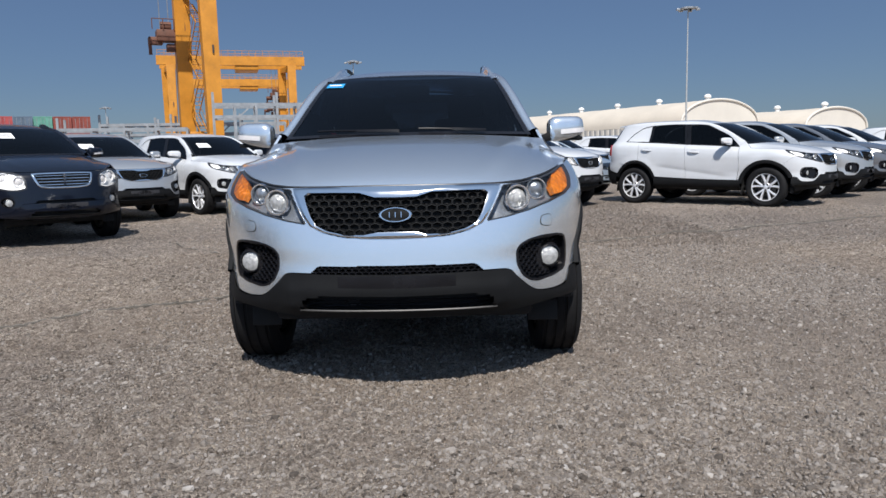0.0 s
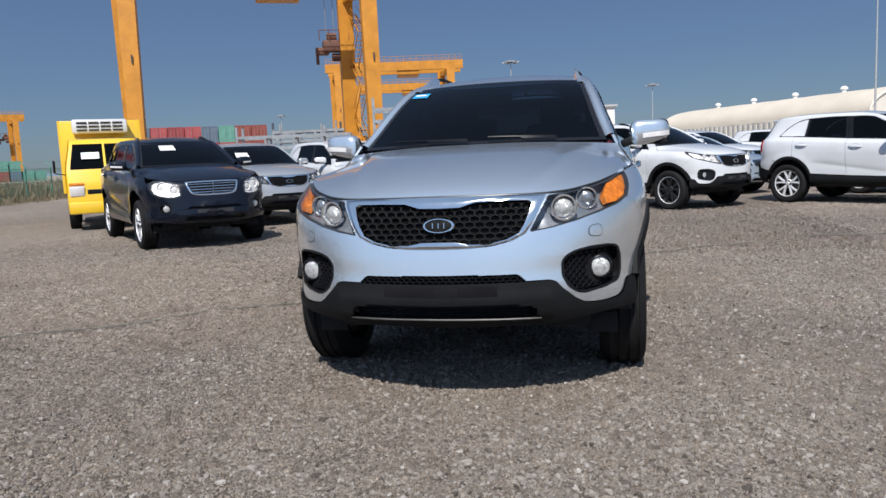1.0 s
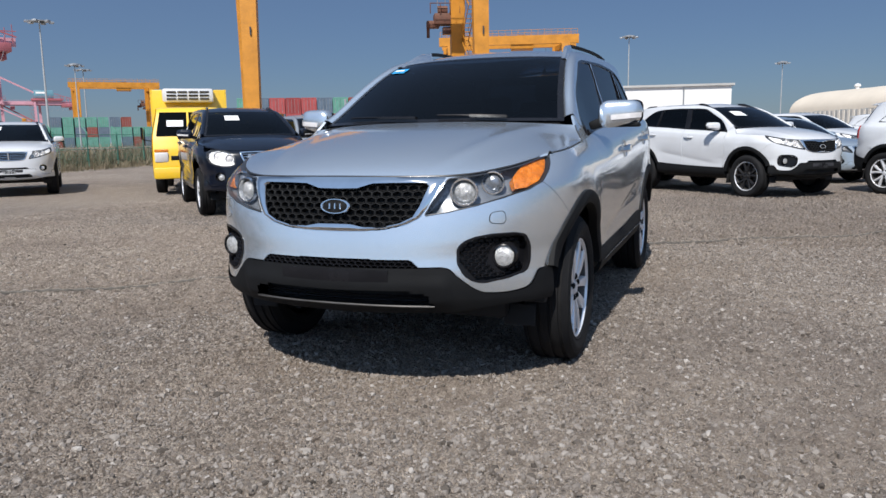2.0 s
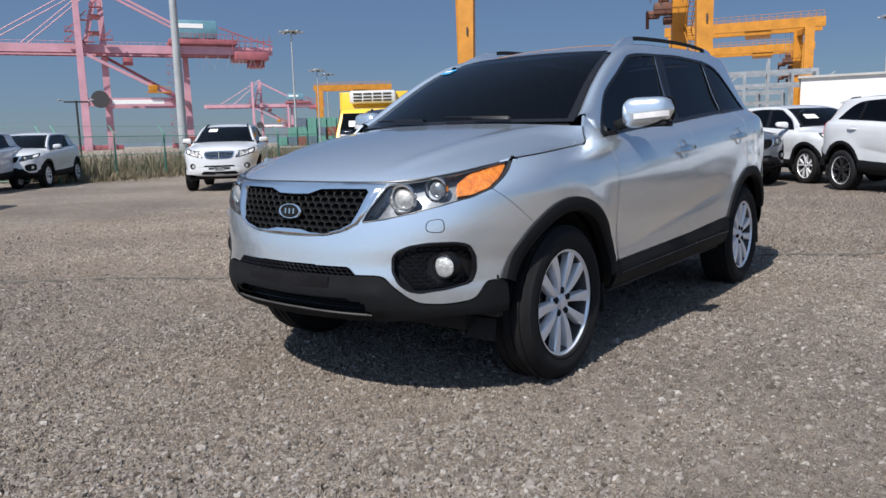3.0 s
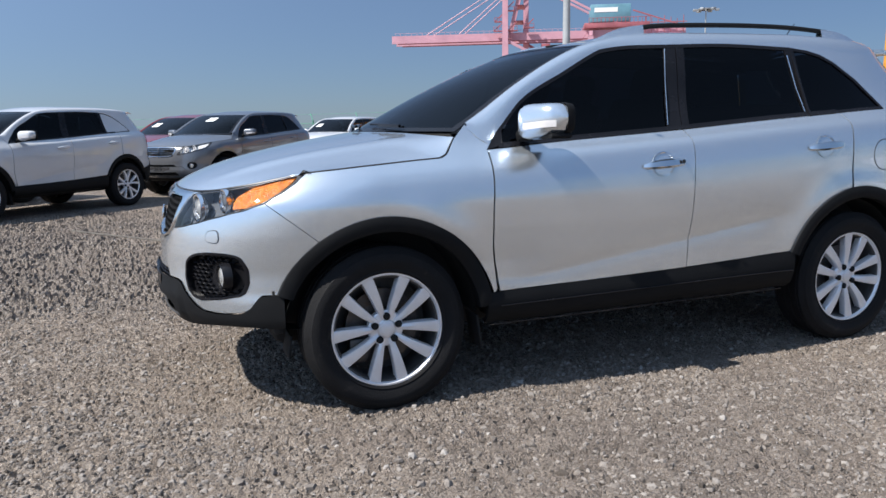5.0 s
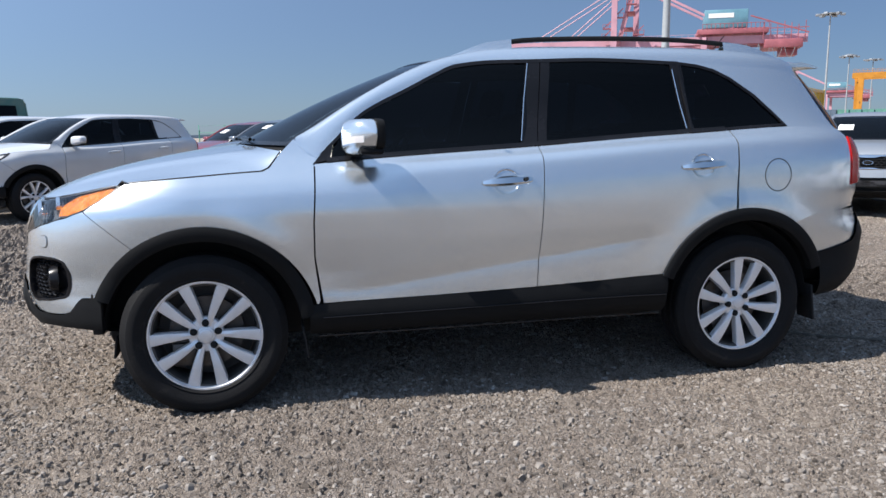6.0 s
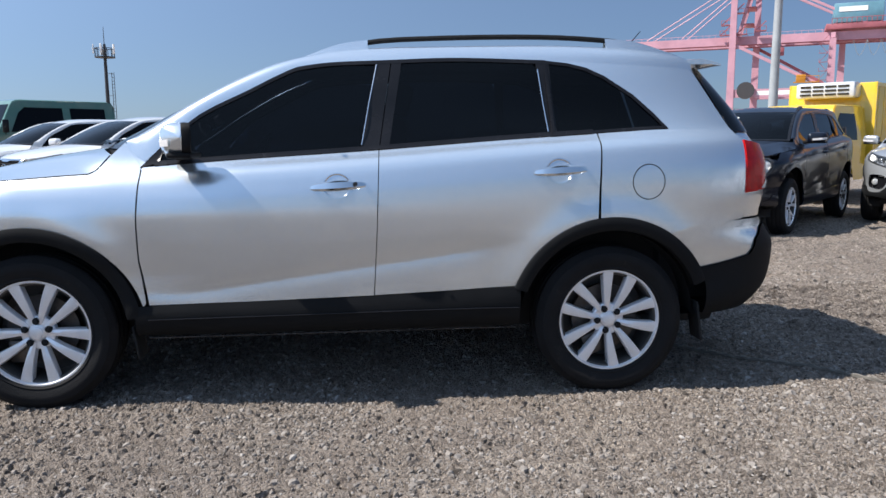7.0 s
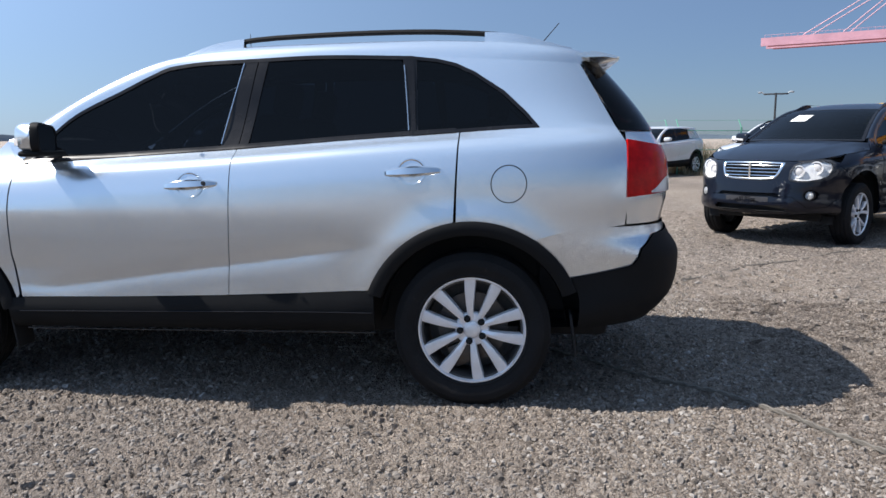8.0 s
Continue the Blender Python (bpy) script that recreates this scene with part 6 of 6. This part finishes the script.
    for k, (sx, zz) in enumerate(((36.5, 2.6), (41, 2.6), (36.8, 5.6), (46.5, 3.4), (40, 9), (44, 13))):
        g.box((sx, 1.0, H + zz), (3.4, 2.2, .22))
        for dx in (-1.6, 0, 1.6):
            g.rod((sx + dx, -.1, H + zz), (sx + dx, -.1, H + zz + 1.3), .09, n=5)
        g.rod((sx - 1.7, -.1, H + zz + 1.3), (sx + 1.7, -.1, H + zz + 1.3), .08, n=5)
        g.beam((sx - 1.5, .2, H + zz), (sx + 1.5, .2, H + zz + 2.8), .2, .3)
    part("landing", g, CRANE_RED, t, smooth=0)
    g = Geo()
    for k in range(16):
        g.rod((66 + 1.3 * k, 1.4, H + 4.4), (66 + 1.3 * k, 1.4, H + 5.9), .10, n=5)
    g.rod((66, 1.4, H + 5.9), (85.5, 1.4, H + 5.9), .10, n=5)
    part("platform_rail", g, CRANE_RED, t)
    part("maintenance_basket", Geo().box((60, -1.2, 17.6), (7, 1.6, .3)).box((58.5, -1.2, 18.8), (2.6, 1.4, 2.2), None, .1).rod((63.4, -1.9, 17.7), (63.4, -1.9, 19.4), .09, n=5).rod((57, -1.9, 19.4), (63.4, -1.9, 19.4), .08, n=5), CRANE_YELLOW, t, "yellow work basket")
    part("operator_cab", Geo().box((52, 7.5, H - 2.4), (3, 2.6, 2.4), None, .2), CRANE_RED, t)
    part("apex_platform", Geo().box((43, 7.5, H + 6), (3, 9, .3), None, .05).box((43.5, 7.5, H + 11), (3, 9, .3), None, .05), CRANE_RED, t)
    return t


quay = sts("faded red quay crane with a teal machine house", placed(-244.3, 77.9, -197.4, 163.2))
copy_thing(quay, placed(-525.1, 359.2, -464.4, 434.6))


def mast(label, x, y, h, r, heads=6, group="lighting masts"):
    t = thing("light_mast", label, "light mast", group, pose(x, y, 0))
    part("pole", Geo().rod((0, 0, 0), (0, 0, h), r, r * .45, 10), POLE_GREY, t)
    ring = part("lamp_ring", Geo().lathe([(r * 4, h - .35), (r * 7, h - .30), (r * 7, h - .1), (r * 2, h + .1)], 16), GALV, t)
    for k in range(heads):
        a = 2 * math.pi * k / heads
        part("floodlight", Geo().box((math.cos(a) * r * 8.5, math.sin(a) * r * 8.5, h - .35), (r * 3, r * 3, r * 1.6), pose(0, 0, 0, 0, 0, math.degrees(a)), r * .2), GALV, ring)
    return t


for x, y, h, r in ((42.2, 129.4, 25.2, .20), (-164, 141.5, 32, .34), (-18.0, 144.8, 19.4, .17), (-108, 98.9, 15.0, .16), (-82.2, 178, 14, .14), (-215.5, 203, 27, .30), (9.5, 160, 14.5, .14)):
    mast("tall grey floodlight mast", x, y, h, r)

# big plain pole, utility pole, radio tower
t = thing("lamp_pole", "thick pale grey steel pole by the fence", "pole", at=pose(-50.0, 31.0, 0))
part("pole", Geo().rod((0, 0, 0), (0, 0, 17), .36, .24, 14), POLE_GREY, t)
part("base_flange", Geo().lathe([(.7, 0), (.7, .06), (.4, .1)], 16), GALV, t)
for x, y, h in ((-36.5, 16.2, 3.55),):
    t = thing("utility_pole", "dark slim pole with a cross-arm and two lamp heads", "utility pole", "utility poles", pose(x, y, 0, 0, 0, 65) @ Matrix.Scale(1, 4))
    part("pole", Geo().rod((0, 0, 0), (0, 0, h), .06, .05, 8), POLE_DARK, t)
    arm = part("cross_arm", Geo().box((0, 0, h - .06), (1.15, .07, .08), None, .01), POLE_DARK, t)
    for sg in (1, -1):
        part("lamp_head", Geo().pipe([(sg * .56, 0, h - .06), (sg * .64, 0, h + .02), (sg * .74, 0, h + .06)], .035, 8).box((sg * .78, 0, h + .03), (.16, .10, .10), None, .03), GALV, arm)
t = thing("radio_tower", "slim dark grey radio tower with a round platform and ladder", "radio tower", at=pose(-91, -31, 0))
part("pole", Geo().rod((0, 0, 0), (0, 0, 12.6), .28, .16, 10).rod((0, 0, 12.6), (0, 0, 14.6), .05, .03, 6), POLE_DARK, t)
g = Geo().lathe([(.2, 11.0), (1.15, 11.0), (1.15, 11.12), (.2, 11.12)], 20)
for k in range(12):
    a = 2 * math.pi * k / 12
    part("railing_post", Geo().rod((1.1 * math.cos(a), 1.1 * math.sin(a), 11), (1.1 * math.cos(a), 1.1 * math.sin(a), 12.1), .04, n=5), POLE_DARK, t)
g.lathe([(1.07, 12.05), (1.13, 12.05), (1.13, 12.13), (1.07, 12.13)], 20)
part("platform", g, POLE_DARK, t)
for k in range(5):
    a = 2 * math.pi * k / 5
    part("antenna", Geo().box((1.25 * math.cos(a), 1.25 * math.sin(a), 12.0), (.16, .22, 1.1), pose(0, 0, 0, 0, 0, math.degrees(a)), .03), PAPER, t)
g = Geo().rod((.75, .9, 3), (.75, .9, 9.2), .04, n=5).rod((1.15, 1.3, 3), (1.15, 1.3, 9.2), .04, n=5)
for k in range(16):
    g.rod((.75, .9, 3 + k * .4), (1.15, 1.3, 3 + k * .4), .025, n=5)
for z in (4, 6.5, 9.1):
    g.rod((0, 0, z), (.95, 1.1, z), .03, n=5)
part("ladder", g, POLE_DARK, t)


def shed(label, x0, y0, x1, y1, width, wall, height):
    """A vaulted membrane hall; its near gable at the first point, its ridge towards the second."""
    length = math.hypot(x1 - x0, y1 - y0)
    t = thing("storage_hall", label, "storage hall", "membrane halls", placed(x0, y0, x1, y1))
    sect = [(width / 2 * math.cos(a), wall + (height - wall) * math.sin(a) ** .9) for a in np.linspace(0, math.pi, 25)]
    g = Geo().grid([[(x, y, z + .10 * abs(math.sin(math.pi * k / 4))) for y, z in sect] for k, x in enumerate(np.linspace(0, length, 33))])
    part("roof", g, CANVAS, t, smooth=60)
    g = Geo()
    g.add([(0, y, z) for y, z in sect] + [(0, -width / 2, 0), (0, width / 2, 0)], [tuple(range(len(sect))) + (len(sect), len(sect) + 1)])
    part("gable", g, CANVAS_END, t, smooth=0)
    part("gable_rim", Geo().pipe([(-.15, y, z + .05) for y, z in sect], .28, 8), CANVAS_END, t)
    for sg in (1, -1):
        wl_ = part("side_wall", Geo().box((length / 2, sg * width / 2, wall / 2), (length, .25, wall)), WALL_GREY, t, smooth=0)
        for k in range(40):
            part("wall_rib", Geo().box((length * (k + .5) / 40, sg * (width / 2 + .2), wall / 2), (length / 95, .2, wall)), CANVAS_END, wl_, smooth=0)
    for k in range(5):
        x = length * (k + .25) / 5
        v = part("roof_vent", Geo().lathe([(.55, height - .2), (.55, height + .7), (.85, height + .8), (.85, height + 1.1), (.5, height + 1.5), (0, height + 1.6)], 14, pose(x, 0, 0)), WALL_WHITE, t)
    return t


shed("long cream vaulted membrane hall with round roof vents", 64.5, 174.6, 27, 247.5, 25, 6.2, 12.2)
shed("smaller cream vaulted membrane hall", 92.5, 176, 62, 236, 22, 5.0, 9.8)
t = thing("low_building", "plain white flat-roofed building", "building", at=placed(-10.8, 55.5, 1.2, 58.0))
part("wall", Geo().box((6.1, 4.5, 2.3), (12.2, 9, 4.6)), WALL_WHITE, t, smooth=0)
part("roof", Geo().box((6.1, 4.5, 4.68), (12.6, 9.4, .16)), WALL_GREY, t, smooth=0)
part("drainpipe", Geo().rod((8.7, -.08, 0), (8.7, -.08, 4.5), .06, n=8), GALV, t)
t = thing("low_building", "long grey flat-roofed shed beyond the halls", "building", at=placed(140, 200, 190, 215))
part("wall", Geo().box((25, 8, 5), (50, 16, 10)), WALL_GREY, t, smooth=0)
part("roof", Geo().box((25, 8, 10.3), (52, 18, .6)), WALL_WHITE, t, smooth=0)

# steel racks in front of the cranes
def rack(label, x0, y0, x1, y1, n, h):
    t = thing("steel_rack", label, "steel rack", "grey steel racks", placed(x0, y0, x1, y1))
    length = math.hypot(x1 - x0, y1 - y0)
    for k in range(n):
        x = length * k / (n - 1)
        for y in (0, 3.2):
            part("post", Geo().beam((x, y, 0), (x, y, h + .9 * (k % 3 == 0)), .20, .20), GALV, t, smooth=0)
        part("cross_member", Geo().beam((x, 0, h - .2), (x, 3.2, h - .2), .16, .22), GALV, t, smooth=0)
        if k % 4 == 1:
            part("strut", Geo().beam((x, 0, h - 1.4), (x + 1.2, 0, h - .3), .10, .12), GALV, t, smooth=0)
    for y in (0, 3.2):
        for z in (h - .1, h - 1.1):
            part("rail_beam", Geo().beam((0, y, z), (length, y, z), .18, .26), GALV, t, smooth=0)
    return t


rack("grey steel pipe rack behind the parked cars", -34, 70, -16.5, 73.5, 9, 4.7)
rack("grey steel pipe rack behind the parked cars", -19, 58, -10.8, 60.5, 6, 5.6)
rack("grey steel pipe rack behind the parked cars", -33, 60, -23, 63, 5, 3.9)


def container(colour, at):
    t = thing("container", f"{colour[0]} corrugated steel shipping container in a stack", "container", "stacked containers", at)
    m = colour[1]
    g = Geo()
    for sg in (1, -1):
        g.grid([[(sg * (1.19 + (.03 if (k // 2) % 2 else 0)), .1 + 11.9 * k / 80, z) for z in (.12, 2.5)] for k in range(81)])
    g.box((0, 6.1, 2.54), (2.36, 12.1, .06))
    g.box((0, 12.1, 1.3), (2.36, .06, 2.4))
    part("body", g, m, t, smooth=0)
    for sg in (1, -1):
        g = Geo().box((sg * .585, .03, 1.3), (1.14, .06, 2.36), None, .01)
        d = part("door", g, m, t, smooth=0)
        for dx in (.25, .8):
            part("lock_rod", Geo().rod((sg * dx, -.03, .2), (sg * dx, -.03, 2.4), .025, n=6), GALV, d)
        for y in (.06, 12.1):
            part("corner_post", Geo().box((sg * 1.17, y, 1.3), (.12, .14, 2.58), None, .01), m, t, smooth=0)
    for z in (.07, 2.53):
        part("end_beam", Geo().box((0, .05, z), (2.3, .12, .14), None, .01), m, t, smooth=0)
    return t


def steel_paint(name, c):
    return surface(name, c, .6, 0, .2, 1.2, 12, dirt=(.10, .06, .04), dirt_at=.66)


BOX_COLOURS = [("faded red", steel_paint("container_red", (.34, .06, .06))), ("slate blue", steel_paint("container_blue", (.09, .13, .18))), ("pale green", steel_paint("container_green", (.10, .28, .22))), ("rust brown", steel_paint("container_brown", (.22, .05, .035))), ("dark red", steel_paint("container_dark_red", (.25, .035, .035)))]
kinds = {}
turn_c = math.degrees(math.atan2(108.9 - 101, -54.9 + 68.5))
order = [[0, 1, 2, 0, 4, 0, 1, 4, 3], [1, 2, 1, 0, 1, 4, 0, 3, 3], [2, 1, 0, 4, 0, 1, 2, 3, 3]]
for tier in range(3):
    for k in range(9):
        c = order[tier][k]
        m = placed(-73.5, 98.1, -54.9, 108.9) @ pose(1.3 + k * 2.55, 0, tier * 2.6)
        if c not in kinds:
            kinds[c] = container(BOX_COLOURS[c], m)
        else:
            copy_thing(kinds[c], m)
for tier in range(3):
    for k in range(13 - 3 * tier):
        copy_thing(kinds[(2, 2, 1, 2, 3, 2, 1)[(k * 2 + tier * 3) % 7]], placed(-166, 138, -140, 164) @ pose((k + tier) * 2.8, 0, tier * 2.6))
for k in range(4):
    copy_thing(kinds[(3, 2, 2, 3)[k]], placed(-118, 78, -112, 88) @ pose(k * 3.4, 0, 0))

# fence with green posts
fence = thing("fence", "green wire-mesh fence with dry weeds along it", "fence")
FX0, FY0, FX1, FY1 = -22.2, 8.4, -30.5, 46.0
wire = Geo()


def fence_run(x0, y0, x1, y1, posts):
    prev = None
    for k in range(posts):
        s = k / (posts - 1)
        x, y = x0 + (x1 - x0) * s, y0 + (y1 - y0) * s
        part("post", Geo().rod((x, y, 0), (x, y, 1.62), .03, n=8).rod((x, y, 1.6), (x - .22, y - .05, 1.88), .02, n=6), FENCE_GREEN, fence)
        if prev:
            px, py = prev
            for z in (.12, .85, 1.5):
                part("rail", Geo().rod((px, py, z), (x, y, z), .014, n=6), FENCE_GREEN, fence)
            for j in range(22):
                u = j / 22
                ax, ay = px + (x - px) * u, py + (y - py) * u
                bx, by = px + (x - px) * min(1, u + .28), py + (y - py) * min(1, u + .28)
                wire.rod((ax, ay, .12), (bx, by, 1.5), .0028, n=3, caps=False)
                wire.rod((bx, by, .12), (ax, ay, 1.5), .0028, n=3, caps=False)
            wire.rod((px - .2, py, 1.85), (x - .2, y, 1.85), .005, n=4)
        prev = (x, y)


fence_run(FX0, FY0, FX1, FY1, 18)
fence_run(-37.0, -3.0, -22.6, 8.1, 9)
tagged(part("wire_mesh", wire, FENCE_GREEN, fence), kind="stuff")


# dry grass and weeds along the fence
def grass_material():
    m, n, l, b = material("dry_grass")
    r = n.new("ShaderNodeNewGeometry")
    l.new(ramp_node(n, l, r.outputs["Random Per Island"], [(0, (.06, .065, .03)), (.3, (.12, .10, .055)), (.65, (.19, .15, .095)), (1, (.29, .24, .165))]).outputs["Color"], b.inputs["Base Color"])
    b.inputs["Roughness"].default_value = .85
    return m


def weeds(label, count, place, tall, seed):
    rng = random.Random(seed)
    g = Geo()
    for _ in range(count):
        x, y = place(rng)
        h = tall * (.35 + .9 * rng.random() ** 1.6)
        a, lean, w = rng.uniform(0, 6.283), rng.uniform(.2, .9) * h, .006 + .009 * rng.random()
        dx, dy = math.cos(a), math.sin(a)
        g.add([(x - dy * w, y + dx * w, -.02), (x + dy * w, y - dx * w, -.02), (x + dx * lean * .35 + dy * w * .7, y + dy * lean * .35 - dx * w * .7, h * .6), (x + dx * lean * .35 - dy * w * .7, y + dy * lean * .35 + dx * w * .7, h * .6), (x + dx * lean, y + dy * lean, h)],
              [(0, 1, 2, 3), (3, 2, 4)])
    me = bpy.data.meshes.new("dry_grass")
    me.from_pydata(g.v, [], g.f)
    me.materials.append(GRASS)
    return tagged(new("dry_grass", me), label, "grass", kind="stuff")


GRASS = grass_material()


def by_fence(lo, hi, s0=0.0, s1=1.0):
    def place(rng):
        s = s0 + (s1 - s0) * rng.random()
        clump = .5 + .5 * math.sin(s * 60 + math.sin(s * 23) * 3)
        d = lo + (hi - lo) * rng.random() ** 1.2 * (.4 + .6 * clump)
        return FX0 + (FX1 - FX0) * s + d * -.97, FY0 + (FY1 - FY0) * s + d * -.25
    return place


weeds("dry yellow-green weeds along the foot of the fence", 9000, by_fence(-.9, .6), .30, 4)
weeds("tall dry grass behind the fence", 22000, by_fence(.3, 9.0), .95, 6)
weeds("low straw tufts at the gravel's edge", 2500, by_fence(-2.0, 0), .16, 8)

# far shore
def ridge(label, pts, r, mat, seed):
    rng = random.Random(seed)
    g = Geo()
    rows = []
    for a in np.linspace(*pts, 80):
        h = 6 + 20 * max(0, noise.noise(Vector((a * .09, seed, 0)))) + 10 * abs(noise.noise(Vector((a * .4, seed, 3))))
        c, s = math.cos(radians(a)), math.sin(radians(a))
        rows.append([(r * c, r * s, -2), (r * c, r * s, h), ((r + 160) * c, (r + 160) * s, h * .6)])
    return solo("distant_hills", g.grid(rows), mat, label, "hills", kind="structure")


# the haze of the distance is put into the hills' blue-grey colour
ridge("hills across the water, painted blue-grey for haze", (100, 250), 1900, surface("haze_painted_hills", (.20, .26, .33), .95, 0, .15, .01, .05), 2)
